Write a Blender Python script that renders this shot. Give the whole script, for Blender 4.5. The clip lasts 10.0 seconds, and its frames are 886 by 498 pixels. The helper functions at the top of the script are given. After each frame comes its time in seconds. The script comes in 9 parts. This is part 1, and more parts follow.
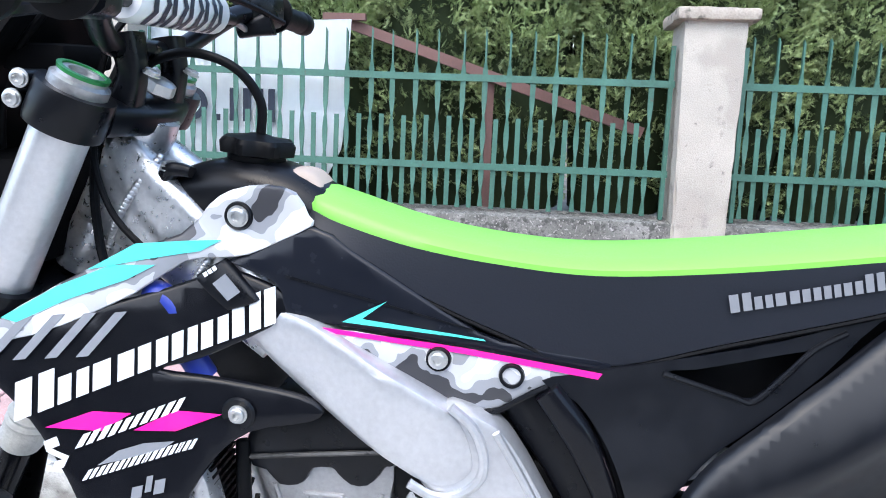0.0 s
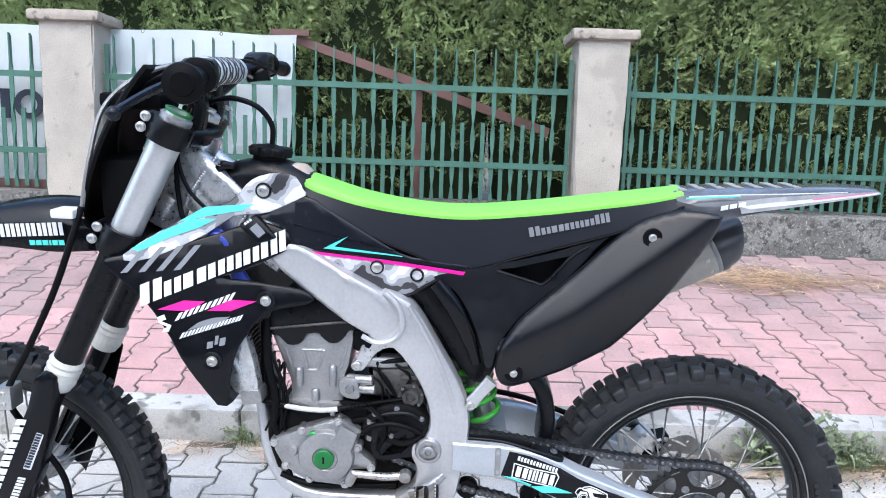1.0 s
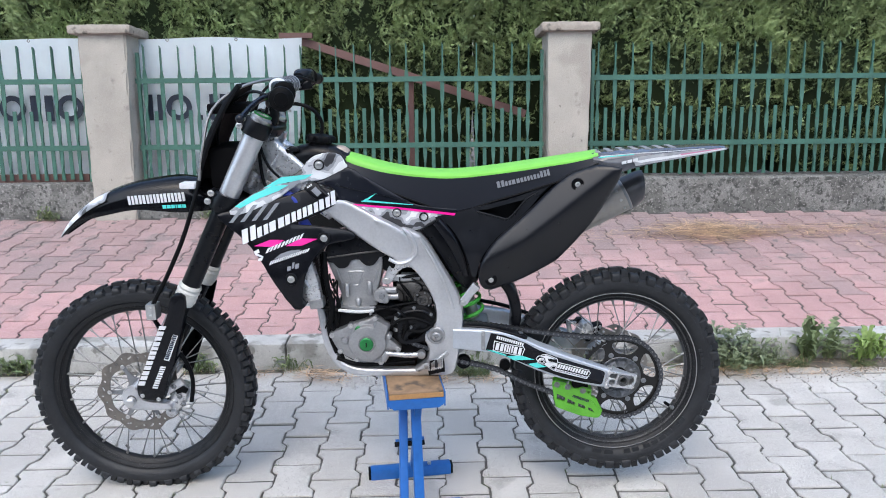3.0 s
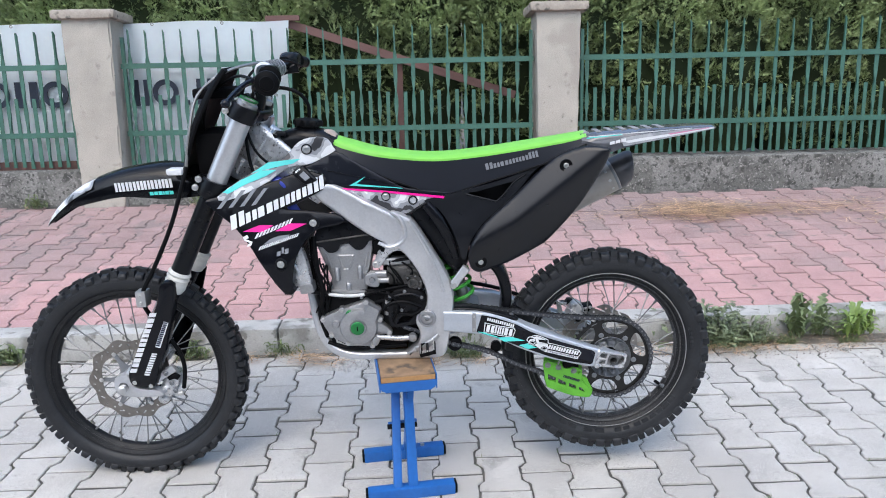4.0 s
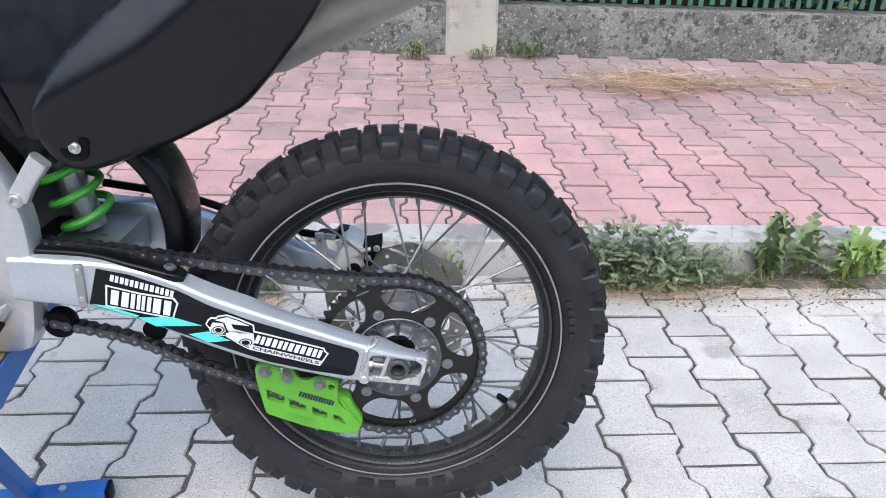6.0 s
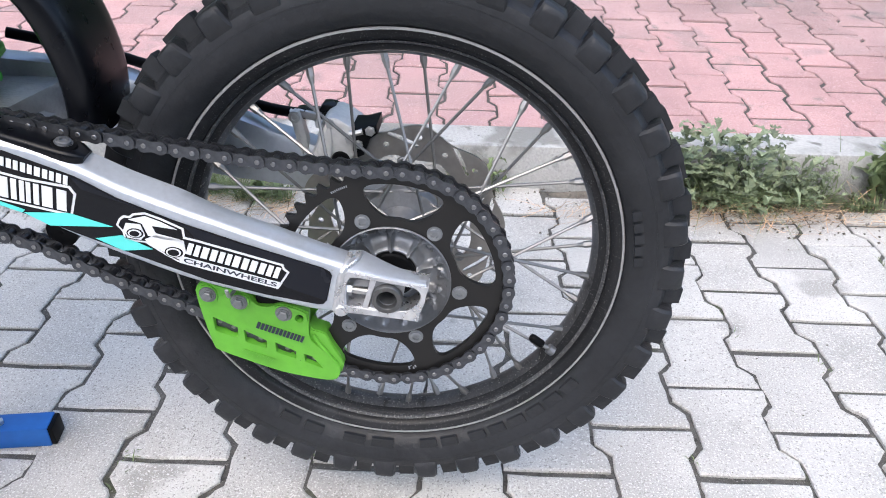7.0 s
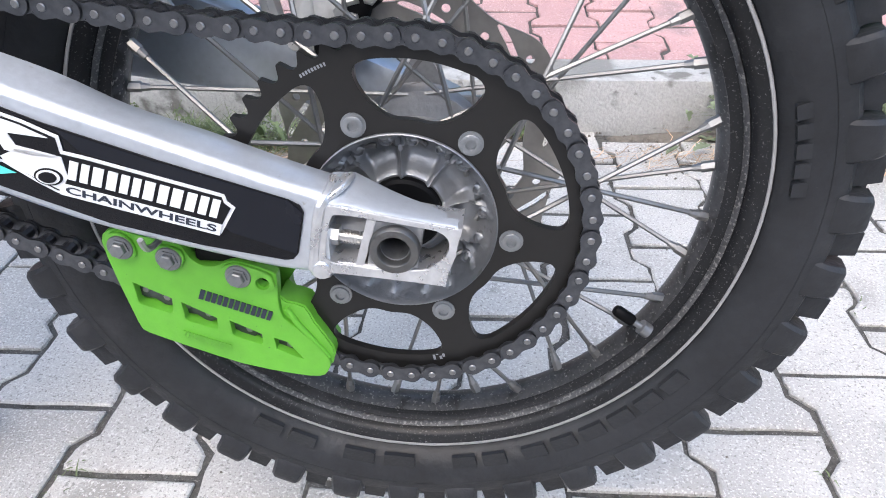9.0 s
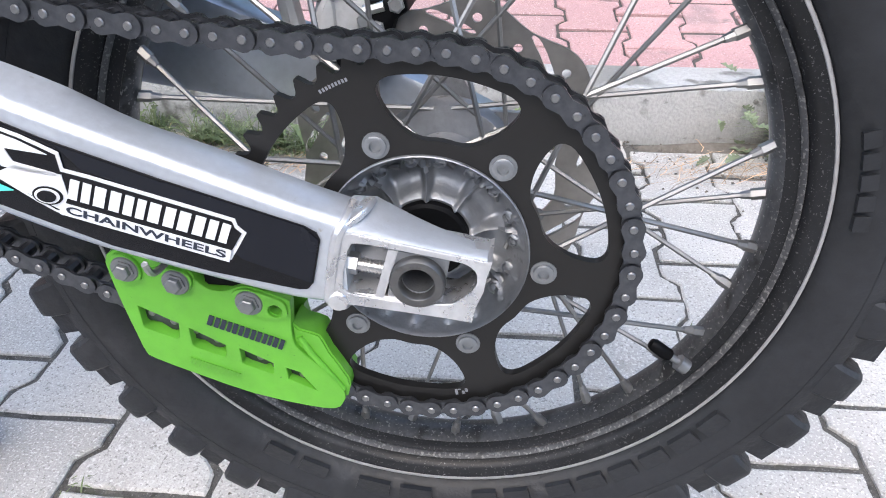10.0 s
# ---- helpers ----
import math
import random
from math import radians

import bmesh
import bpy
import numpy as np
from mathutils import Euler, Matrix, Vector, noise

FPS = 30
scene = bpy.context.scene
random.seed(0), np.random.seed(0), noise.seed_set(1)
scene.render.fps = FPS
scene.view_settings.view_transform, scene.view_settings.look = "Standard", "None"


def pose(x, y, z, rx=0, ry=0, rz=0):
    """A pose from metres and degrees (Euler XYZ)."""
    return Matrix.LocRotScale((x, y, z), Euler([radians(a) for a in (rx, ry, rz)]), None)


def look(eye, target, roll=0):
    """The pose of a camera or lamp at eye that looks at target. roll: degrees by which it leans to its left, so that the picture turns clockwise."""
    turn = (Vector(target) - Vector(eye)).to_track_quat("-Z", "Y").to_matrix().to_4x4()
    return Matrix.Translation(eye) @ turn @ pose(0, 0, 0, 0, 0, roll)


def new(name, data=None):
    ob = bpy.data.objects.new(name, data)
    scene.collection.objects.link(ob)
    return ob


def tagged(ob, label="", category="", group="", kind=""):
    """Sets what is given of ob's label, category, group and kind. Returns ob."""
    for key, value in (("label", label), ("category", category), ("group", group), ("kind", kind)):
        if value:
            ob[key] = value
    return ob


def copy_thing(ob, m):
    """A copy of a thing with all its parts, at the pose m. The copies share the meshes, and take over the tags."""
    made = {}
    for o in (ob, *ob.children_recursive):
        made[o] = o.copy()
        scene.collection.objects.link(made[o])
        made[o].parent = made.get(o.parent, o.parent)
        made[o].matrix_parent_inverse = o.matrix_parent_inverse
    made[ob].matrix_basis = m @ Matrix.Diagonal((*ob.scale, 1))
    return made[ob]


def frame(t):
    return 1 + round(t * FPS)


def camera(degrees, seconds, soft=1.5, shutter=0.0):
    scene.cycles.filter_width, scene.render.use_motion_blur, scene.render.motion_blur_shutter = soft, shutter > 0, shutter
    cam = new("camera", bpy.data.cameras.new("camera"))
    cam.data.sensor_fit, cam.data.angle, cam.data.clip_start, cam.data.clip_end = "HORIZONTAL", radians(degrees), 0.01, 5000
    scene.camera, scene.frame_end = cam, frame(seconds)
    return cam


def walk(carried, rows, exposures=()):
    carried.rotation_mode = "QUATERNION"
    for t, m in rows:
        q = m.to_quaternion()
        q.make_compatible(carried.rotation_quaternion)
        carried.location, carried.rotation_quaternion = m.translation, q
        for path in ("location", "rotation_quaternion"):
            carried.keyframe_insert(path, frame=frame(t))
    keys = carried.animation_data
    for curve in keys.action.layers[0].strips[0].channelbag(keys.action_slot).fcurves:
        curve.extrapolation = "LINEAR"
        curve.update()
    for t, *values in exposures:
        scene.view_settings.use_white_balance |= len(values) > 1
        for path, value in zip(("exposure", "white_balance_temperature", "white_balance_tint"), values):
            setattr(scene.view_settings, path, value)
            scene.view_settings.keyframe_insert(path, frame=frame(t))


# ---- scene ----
cam = camera(64.1, 10.0, 1.0)
PATH = [
    (0, (0.009, -0.786, 1.186), (-0.224, 1.15, 0.742), 2.0),
    (0.5, (0.033, -1.126, 1.232), (-0.087, 0.824, 0.808), 1.8),
    (1, (0.092, -1.409, 1.251), (0.031, 0.54, 0.804), 2.0),
    (1.5, (0.098, -1.683, 1.276), (0.057, 0.263, 0.817), 1.6),
    (2, (0.062, -1.923, 1.289), (0.032, 0.02, 0.816), 0.4),
    (2.5, (0.088, -2.1, 1.306), (0.044, -0.16, 0.823), -0.3),
    (4, (0.109, -2.102, 1.311), (0.088, -0.177, 0.77), -1.1),
    (4.5, (0.161, -1.89, 1.284), (0.194, 0.02, 0.693), -0.5),
    (5, (0.353, -1.559, 1.233), (0.429, 0.327, 0.572), 0.2),
    (5.5, (0.518, -1.222, 1.131), (0.613, 0.624, 0.366), 1.5),
    (6, (0.622, -0.957, 0.989), (0.695, 0.844, 0.123), 2.2),
    (7.3, (0.692, -0.661, 0.798), (0.549, 0.999, -0.309), 0.3),
    (7.5, (0.699, -0.641, 0.789), (0.527, 1.002, -0.339), -0.5),
    (8, (0.695, -0.608, 0.763), (0.515, 1.026, -0.377), -0.75),
    (8.5, (0.682, -0.553, 0.693), (0.509, 1.093, -0.43), -0.8),
    (9, (0.667, -0.480, 0.642), (0.492, 1.164, -0.483), -0.9),
    (9.5, (0.661, -0.450, 0.629), (0.478, 1.205, -0.479), -1.0),
    (10, (0.657, -0.440, 0.638), (0.433, 1.197, -0.489), -0.55),
]
walk(cam, [(t, look(eye, target, roll)) for t, eye, target, roll in PATH], [(0, 1.20, 6060, 7), (1, 0.94, 6120, 7), (2.5, 0.56, 6250, 7), (4, 0.51, 6280, 7), (5, 0.58, 6280, 7), (5.5, 0.61, 6320, 7), (6, 0.72, 6380, 7), (7.5, 0.88, 6520, 10), (10, 0.97, 6500, 9.5)])

# ---- light: a soft evening sky, the sun veiled and high behind the camera's shoulder ----
world = bpy.data.worlds.new("sky")
scene.world = world
world.use_nodes = True
wn = world.node_tree
sky = wn.nodes.new("ShaderNodeTexSky")
sky.sky_type, sky.sun_disc = "NISHITA", False
sky.sun_elevation, sky.sun_rotation = radians(57), radians(193)
sky.air_density, sky.dust_density, sky.ozone_density = 1.0, 2.6, 1.0
wn.links.new(sky.outputs[0], wn.nodes["Background"].inputs[0])
wn.nodes["Background"].inputs[1].default_value = 0.235
lamp = bpy.data.lights.new("sun", "SUN")
lamp.energy, lamp.angle, lamp.color = 0.85, radians(100), (1.0, 0.97, 0.93)
sun = new("sun", lamp)
sun.matrix_world = look((-0.6, -2.6, 4.2), (0, 0, 0))


# ---- mesh and material helpers ----
def mat(name, color, rough=0.6, metal=0.0, vary=0.12, grain=60.0, bump=0.0, spread=3.0, coat=0.0, random_piece=0.0, spots=None, gloss=0.5, placed=False):
    """A surface: its colour varied at a large and a fine scale, roughness varied, fine relief."""
    m = bpy.data.materials.new(name)
    m.use_nodes = True
    nt = m.node_tree
    b = nt.nodes["Principled BSDF"]
    b.inputs["Roughness"].default_value, b.inputs["Metallic"].default_value = rough, metal
    b.inputs["Coat Weight"].default_value, b.inputs["Specular IOR Level"].default_value = coat, gloss
    where = nt.nodes.new("ShaderNodeNewGeometry").outputs["Position"] if placed else nt.nodes.new("ShaderNodeTexCoord").outputs["Object"]
    def noise_at(scale, detail=4):
        n = nt.nodes.new("ShaderNodeTexNoise")
        n.inputs["Scale"].default_value, n.inputs["Detail"].default_value = scale, detail
        nt.links.new(where, n.inputs["Vector"])
        return n
    def math_node(op, a, c):
        n = nt.nodes.new("ShaderNodeMath")
        n.operation = op
        for i, v in enumerate((a, c)):
            if isinstance(v, (int, float)):
                n.inputs[i].default_value = v
            else:
                nt.links.new(v, n.inputs[i])
        return n.outputs[0]
    big, fine = noise_at(spread), noise_at(grain, 6)
    total = math_node("ADD", math_node("MULTIPLY", big.outputs[0], 1.2), math_node("MULTIPLY", fine.outputs[0], 0.8))
    value = math_node("ADD", math_node("MULTIPLY", math_node("SUBTRACT", total, 1.0), vary * 2.5), 1.0)
    if random_piece:
        info = nt.nodes.new("ShaderNodeObjectInfo")
        geo = nt.nodes.new("ShaderNodeNewGeometry")
        both = math_node("FRACT", math_node("ADD", info.outputs["Random"], geo.outputs["Random Per Island"]), 0.0)
        value = math_node("ADD", value, math_node("MULTIPLY", math_node("SUBTRACT", both, 0.5), random_piece * 2))
    rgb = nt.nodes.new("ShaderNodeVectorMath")
    rgb.operation = "SCALE"
    rgb.inputs[0].default_value = color
    nt.links.new(value, rgb.inputs["Scale"])
    out = rgb.outputs[0]
    for scale, level, tint in spots or ():
        sp = noise_at(scale, 5)
        ramp = nt.nodes.new("ShaderNodeMapRange")
        ramp.inputs["From Min"].default_value, ramp.inputs["From Max"].default_value = level, level + 0.08
        nt.links.new(sp.outputs[0], ramp.inputs["Value"])
        mix = nt.nodes.new("ShaderNodeMix")
        mix.data_type = "RGBA"
        nt.links.new(ramp.outputs[0], mix.inputs["Factor"])
        nt.links.new(out, mix.inputs["A"])
        mix.inputs["B"].default_value = (*tint, 1)
        out = mix.outputs["Result"]
    nt.links.new(out, b.inputs["Base Color"])
    nt.links.new(math_node("ADD", rough - 0.12, math_node("MULTIPLY", fine.outputs[0], 0.24)), b.inputs["Roughness"])
    if bump:
        bp = nt.nodes.new("ShaderNodeBump")
        bp.inputs["Strength"].default_value, bp.inputs["Distance"].default_value = bump, 0.004
        nt.links.new(fine.outputs[0], bp.inputs["Height"])
        nt.links.new(bp.outputs[0], b.inputs["Normal"])
    return m


def part(name, bm, material, parent=None, label="", smooth=True, angle=40, basis=None):
    """Links a bmesh (or a ready mesh) as one mesh object under parent."""
    if isinstance(bm, bmesh.types.BMesh):
        me = bpy.data.meshes.new(name)
        bmesh.ops.recalc_face_normals(bm, faces=bm.faces)
        bm.to_mesh(me)
        bm.free()
        if material:
            me.materials.append(material)
        if smooth:
            me.shade_smooth()
            me.set_sharp_from_angle(angle=radians(angle))
    else:
        me = bm
        if material and not me.materials:
            me.materials.append(material)
    ob = new(name, me)
    if parent:
        ob.parent = parent
    if basis:
        ob.matrix_basis = basis
    if label:
        ob["label"] = label
    return ob


def thing(name, label, category, group="", kind="", basis=None):
    ob = tagged(new(name), label, category, group, kind)
    if basis:
        ob.matrix_basis = basis
    return ob


def ring_faces(bm, rings, closed=True, caps=(True, True)):
    """Skins rows of verts into quads; closed: each row is a loop."""
    n = len(rings[0])
    for a, b in zip(rings, rings[1:]):
        for i in range(n if closed else n - 1):
            j = (i + 1) % n
            bm.faces.new((a[i], a[j], b[j], b[i]))
    if closed and caps[0]:
        bm.faces.new(rings[0][::-1])
    if closed and caps[1]:
        bm.faces.new(rings[-1])


def add_box(bm, lo, hi, m=None, bevel=0.0):
    vs = [Vector((x, y, z)) for x in (lo[0], hi[0]) for y in (lo[1], hi[1]) for z in (lo[2], hi[2])]
    tmp = bmesh.new()
    v = [tmp.verts.new(p) for p in vs]
    for f in ((0, 1, 3, 2), (4, 6, 7, 5), (0, 4, 5, 1), (2, 3, 7, 6), (0, 2, 6, 4), (1, 5, 7, 3)):
        tmp.faces.new([v[i] for i in f])
    bmesh.ops.recalc_face_normals(tmp, faces=tmp.faces)
    if bevel:
        bmesh.ops.bevel(tmp, geom=list(tmp.edges), offset=bevel, segments=2, affect="EDGES", profile=0.6)
    merge(bm, tmp, m)


def merge(bm, tmp, m=None):
    """Adds tmp's geometry to bm, moved by m, and frees tmp."""
    lut = {}
    for v in tmp.verts:
        lut[v] = bm.verts.new(m @ v.co if m else v.co)
    for f in tmp.faces:
        bm.faces.new([lut[v] for v in f.verts])
    tmp.free()


def box(lo, hi, bevel=0.0):
    bm = bmesh.new()
    add_box(bm, lo, hi, None, bevel)
    return bm


def curve_points(pts, n=8, closed=False):
    """Catmull-Rom through the points, n steps to a span."""
    p = [Vector(q) for q in pts]
    out = []
    count = len(p) if closed else len(p) - 1
    for i in range(count):
        if closed:
            a, b, c, d = p[i - 1], p[i], p[(i + 1) % len(p)], p[(i + 2) % len(p)]
        else:
            a, b, c, d = p[max(i - 1, 0)], p[i], p[i + 1], p[min(i + 2, len(p) - 1)]
        for k in range(n):
            t = k / n
            out.append(0.5 * ((2 * b) + (c - a) * t + (2 * a - 5 * b + 4 * c - d) * t * t + (3 * b - a - 3 * c + d) * t ** 3))
    if not closed:
        out.append(p[-1])
    return out


def frames_along(pts):
    """Tangent, side and up for each point of a polyline, turning as little as possible."""
    out, up = [], None
    for i, p in enumerate(pts):
        t = (pts[min(i + 1, len(pts) - 1)] - pts[max(i - 1, 0)]).normalized()
        if up is None:
            up = Vector((0, 0, 1)) if abs(t.z) < 0.9 else Vector((0, 1, 0))
        side = t.cross(up).normalized()
        up = side.cross(t).normalized()
        out.append((p, t, side, up))
    return out


def add_tube(bm, pts, r, sides=10, taper=None, caps=(True, True)):
    rings = []
    fr = frames_along([Vector(p) for p in pts])
    for k, (p, t, s, u) in enumerate(fr):
        rr = r if taper is None else r + (taper - r) * k / max(len(fr) - 1, 1)
        rings.append([bm.verts.new(p + rr * (math.cos(a) * s + math.sin(a) * u)) for a in (2 * math.pi * i / sides for i in range(sides))])
    ring_faces(bm, rings, caps=caps)


def tube(pts, r, sides=10, n=6, taper=None):
    bm = bmesh.new()
    add_tube(bm, curve_points(pts, n), r, sides, taper)
    return bm


def add_lathe(bm, profile, axis=((0, 0, 0), (0, 1, 0)), steps=48, closed=False):
    """Turns (radius, offset) pairs round an axis. closed: the profile is a loop."""
    o, a = Vector(axis[0]), Vector(axis[1]).normalized()
    s = a.orthogonal().normalized()
    u = a.cross(s)
    rings = []
    for k in range(steps):
        w = 2 * math.pi * k / steps
        d = math.cos(w) * s + math.sin(w) * u
        rings.append([bm.verts.new(o + a * h + d * max(r, 1e-4)) for r, h in profile])
    n = len(profile)
    for k in range(steps):
        p, q = rings[k], rings[(k + 1) % steps]
        for i in range(n if closed else n - 1):
            j = (i + 1) % n
            bm.faces.new((p[i], p[j], q[j], q[i]))


def lathe(profile, axis=((0, 0, 0), (0, 1, 0)), steps=48, closed=False):
    bm = bmesh.new()
    add_lathe(bm, profile, axis, steps, closed)
    return bm


def inset_loop(pts, d):
    """Moves a counter-clockwise or clockwise 2D loop inwards by d."""
    n = len(pts)
    area = sum(pts[i][0] * pts[(i + 1) % n][1] - pts[(i + 1) % n][0] * pts[i][1] for i in range(n))
    sg = 1 if area > 0 else -1
    out = []
    for i in range(n):
        a, b, c = Vector(pts[i - 1]), Vector(pts[i]), Vector(pts[(i + 1) % n])
        e1, e2 = (b - a).normalized(), (c - b).normalized()
        n1, n2 = Vector((-e1.y, e1.x)) * sg, Vector((-e2.y, e2.x)) * sg
        m = (n1 + n2)
        m = m / max(m.length_squared, 0.4) * 2
        out.append(b + m * d * 0.5 * 1.0 if m.length < 1e-6 else b + m * d)
    return out


def clamp01(v, a=0.0, b=1.0):
    return max(a, min(b, v))


def panel(outline, y_in, y_out, bevel=0.006, n=5, shape=None, cut=0.0, sharp=False):
    """A moulded plate: a loop in x and z, rounded through its points unless sharp, from y_in to y_out, its outer edge
    rounded; shape(x, z) shifts y, for which the plate is cut into a grid of that pitch."""
    pts = [Vector(p) for p in outline] if sharp else [Vector((p.x, p.y)) for p in curve_points([(a, b, 0) for a, b in outline], n, True)]
    sgn = 1 if y_out > y_in else -1
    bm = bmesh.new()
    rings = [[bm.verts.new((p.x, y_in, p.y)) for p in pts]]
    steps = ((0.0, 1.0), (0.3, 0.3), (1.0, 0.0)) if bevel else ((0.0, 0.0),)
    for d, h in steps:
        loop = inset_loop(pts, d * bevel)
        rings.append([bm.verts.new((p.x, y_out - sgn * h * bevel, p.y)) for p in loop])
    ring_faces(bm, rings)
    if shape:
        lo = [min(p[i] for p in pts) for i in (0, 1)]
        hi = [max(p[i] for p in pts) for i in (0, 1)]
        for axis, i in ((Vector((1, 0, 0)), 0), (Vector((0, 0, 1)), 1)):
            k = lo[i] + cut
            while k < hi[i] - cut * 0.3:
                bmesh.ops.bisect_plane(bm, geom=list(bm.verts) + list(bm.edges) + list(bm.faces), plane_co=axis * k, plane_no=axis)
                k += cut
        for v in bm.verts:
            v.co.y += shape(v.co.x, v.co.z)
    return bm


def sweep(path, sizes, n=6, sides=16, up=None, power=4.0):
    """A solid bar along a path: rounded-box sections; sizes: (across, along up) at each given point."""
    pts = curve_points(path, n)
    szs = curve_points([(a, b, 0) for a, b in sizes], n)
    bm = bmesh.new()
    rings = []
    for (p, t, s, u), z in zip(frames_along(pts), szs):
        if up is not None:
            s = t.cross(Vector(up)).normalized()
            u = s.cross(t).normalized()
        ring = []
        for k in range(sides):
            w = 2 * math.pi * (k + 0.5) / sides
            c, q = math.cos(w), math.sin(w)
            e = 2 / power
            ring.append(bm.verts.new(p + s * (math.copysign(abs(c) ** e, c) * z.x / 2) + u * (math.copysign(abs(q) ** e, q) * z.y / 2)))
        rings.append(ring)
    ring_faces(bm, rings)
    return bm


def quads(name, verts, faces, material, smooth=False):
    me = bpy.data.meshes.new(name)
    me.from_pydata(verts, [], faces)
    me.materials.append(material)
    if smooth:
        me.shade_smooth()
    return me

# ---- materials ----
M_PAVER = mat("grey_concrete_paver", (0.505, 0.486, 0.452), 0.9, vary=0.26, grain=420, bump=0.45, spread=5, random_piece=0.10, spots=((0.7, 0.53, (0.455, 0.435, 0.400)), (1.6, 0.54, (0.430, 0.412, 0.384)), (6, 0.61, (0.36, 0.343, 0.315)), (18, 0.65, (0.38, 0.362, 0.332)), (330, 0.545, (0.66, 0.645, 0.61)), (280, 0.575, (0.31, 0.297, 0.275)), (45, 0.71, (0.23, 0.217, 0.19)), (700, 0.66, (0.20, 0.19, 0.17))), placed=True)
M_PINK = mat("red_concrete_paver", (0.470, 0.283, 0.274), 0.88, vary=0.24, grain=170, bump=0.7, spread=4, random_piece=0.08, spots=((0.9, 0.54, (0.415, 0.268, 0.257)), (4, 0.60, (0.355, 0.242, 0.232)), (14, 0.65, (0.27, 0.20, 0.188)), (300, 0.57, (0.62, 0.46, 0.44)), (240, 0.60, (0.27, 0.16, 0.15))), placed=True)
M_PINKMID = mat("dusty_red_paver", (0.400, 0.258, 0.249), 0.89, vary=0.26, grain=170, bump=0.7, spread=4, random_piece=0.08, spots=((1.0, 0.52, (0.345, 0.240, 0.231)), (4.5, 0.58, (0.30, 0.218, 0.208)), (15, 0.63, (0.22, 0.175, 0.165)), (300, 0.57, (0.55, 0.42, 0.40)), (240, 0.60, (0.22, 0.14, 0.13))), placed=True)
M_PINKOLD = mat("dirty_old_red_paver", (0.335, 0.228, 0.219), 0.9, vary=0.28, grain=170, bump=0.7, spread=4, random_piece=0.08, spots=((1.1, 0.50, (0.285, 0.212, 0.205)), (5, 0.57, (0.245, 0.19, 0.184)), (16, 0.62, (0.175, 0.15, 0.142)), (300, 0.58, (0.48, 0.38, 0.365)), (240, 0.60, (0.18, 0.12, 0.115))), placed=True)
M_JOINT = mat("sandy_joint_dirt", (0.098, 0.093, 0.083), 0.95, vary=0.6, grain=260, bump=1.0, spread=6, spots=((7, 0.62, (0.06, 0.07, 0.035)), (40, 0.58, (0.055, 0.052, 0.046)), (420, 0.60, (0.26, 0.25, 0.23))), placed=True)
M_JOINT_DARK = mat("damp_joint_dirt", (0.085, 0.078, 0.070), 0.95, vary=0.5, grain=240, bump=0.8, spread=6, spots=((9, 0.62, (0.06, 0.07, 0.03)),), placed=True)
M_KERB = mat("weathered_kerb_concrete", (0.47, 0.465, 0.445), 0.9, vary=0.26, grain=160, bump=0.9, spread=4, spots=((5, 0.52, (0.25, 0.245, 0.225)), (14, 0.58, (0.19, 0.185, 0.168)), (40, 0.64, (0.17, 0.165, 0.15)), (200, 0.66, (0.50, 0.49, 0.47))), placed=True)
M_WALL = mat("stained_plinth_concrete", (0.205, 0.202, 0.188), 0.92, vary=0.5, grain=90, bump=1.0, spread=4, spots=((1.7, 0.52, (0.145, 0.145, 0.132)), (5, 0.50, (0.135, 0.133, 0.122)), (16, 0.56, (0.060, 0.062, 0.055)), (34, 0.55, (0.08, 0.082, 0.074)), (26, 0.66, (0.37, 0.36, 0.34)), (70, 0.58, (0.33, 0.32, 0.30)), (160, 0.58, (0.06, 0.06, 0.056))), placed=True)
M_PILLAR = mat("beige_rendered_concrete", (0.415, 0.388, 0.335), 0.92, vary=0.22, grain=170, bump=0.9, spread=4, spots=((3.5, 0.57, (0.36, 0.33, 0.285)), (9, 0.62, (0.27, 0.25, 0.22)), (30, 0.68, (0.20, 0.185, 0.165)), (120, 0.68, (0.31, 0.28, 0.245)), (300, 0.62, (0.52, 0.48, 0.42))), placed=True)
# grey of the added wall that stands out of view
M_UNSEEN = mat("unseen_wall_grey", (0.130, 0.125, 0.118), 0.9, vary=0.25, grain=80, bump=0.5, spread=1.5, placed=True)
M_CAP = mat("grey_cap_stone", (0.36, 0.32, 0.27), 0.92, vary=0.3, grain=90, bump=1.0, spread=8, spots=((14, 0.6, (0.14, 0.13, 0.11)),))
M_FENCE = mat("faded_green_fence_paint", (0.046, 0.128, 0.094), 0.5, vary=0.3, grain=80, bump=0.2, spread=5, spots=((25, 0.68, (0.08, 0.075, 0.058)), (60, 0.68, (0.10, 0.17, 0.135))), placed=True)
M_RUST = mat("rust_brown_primer", (0.13, 0.07, 0.06), 0.8, vary=0.25, grain=90, bump=0.3)
M_VINYL = mat("white_banner_vinyl", (0.88, 0.95, 0.99), 0.45, vary=0.04, grain=30, spread=2)
M_NAVY = mat("navy_print", (0.015, 0.022, 0.04), 0.5, vary=0.1)
M_LEAF = mat("thuja_scale_leaf", (0.205, 0.264, 0.108), 0.6, vary=0.75, grain=22, spread=2.6, random_piece=0.24)
# near-black: shade among the hedge's inner twigs, put into the hull's colour
M_CORE = mat("thuja_shaded_inner_hull", (0.017, 0.025, 0.010), 0.95, vary=0.4, gloss=0.2)
M_BARK = mat("brown_bark", (0.10, 0.07, 0.05), 0.9, vary=0.3, bump=0.8)
M_WEED = mat("weed_leaf", (0.150, 0.195, 0.085), 0.55, vary=0.35, spread=9, random_piece=0.3)
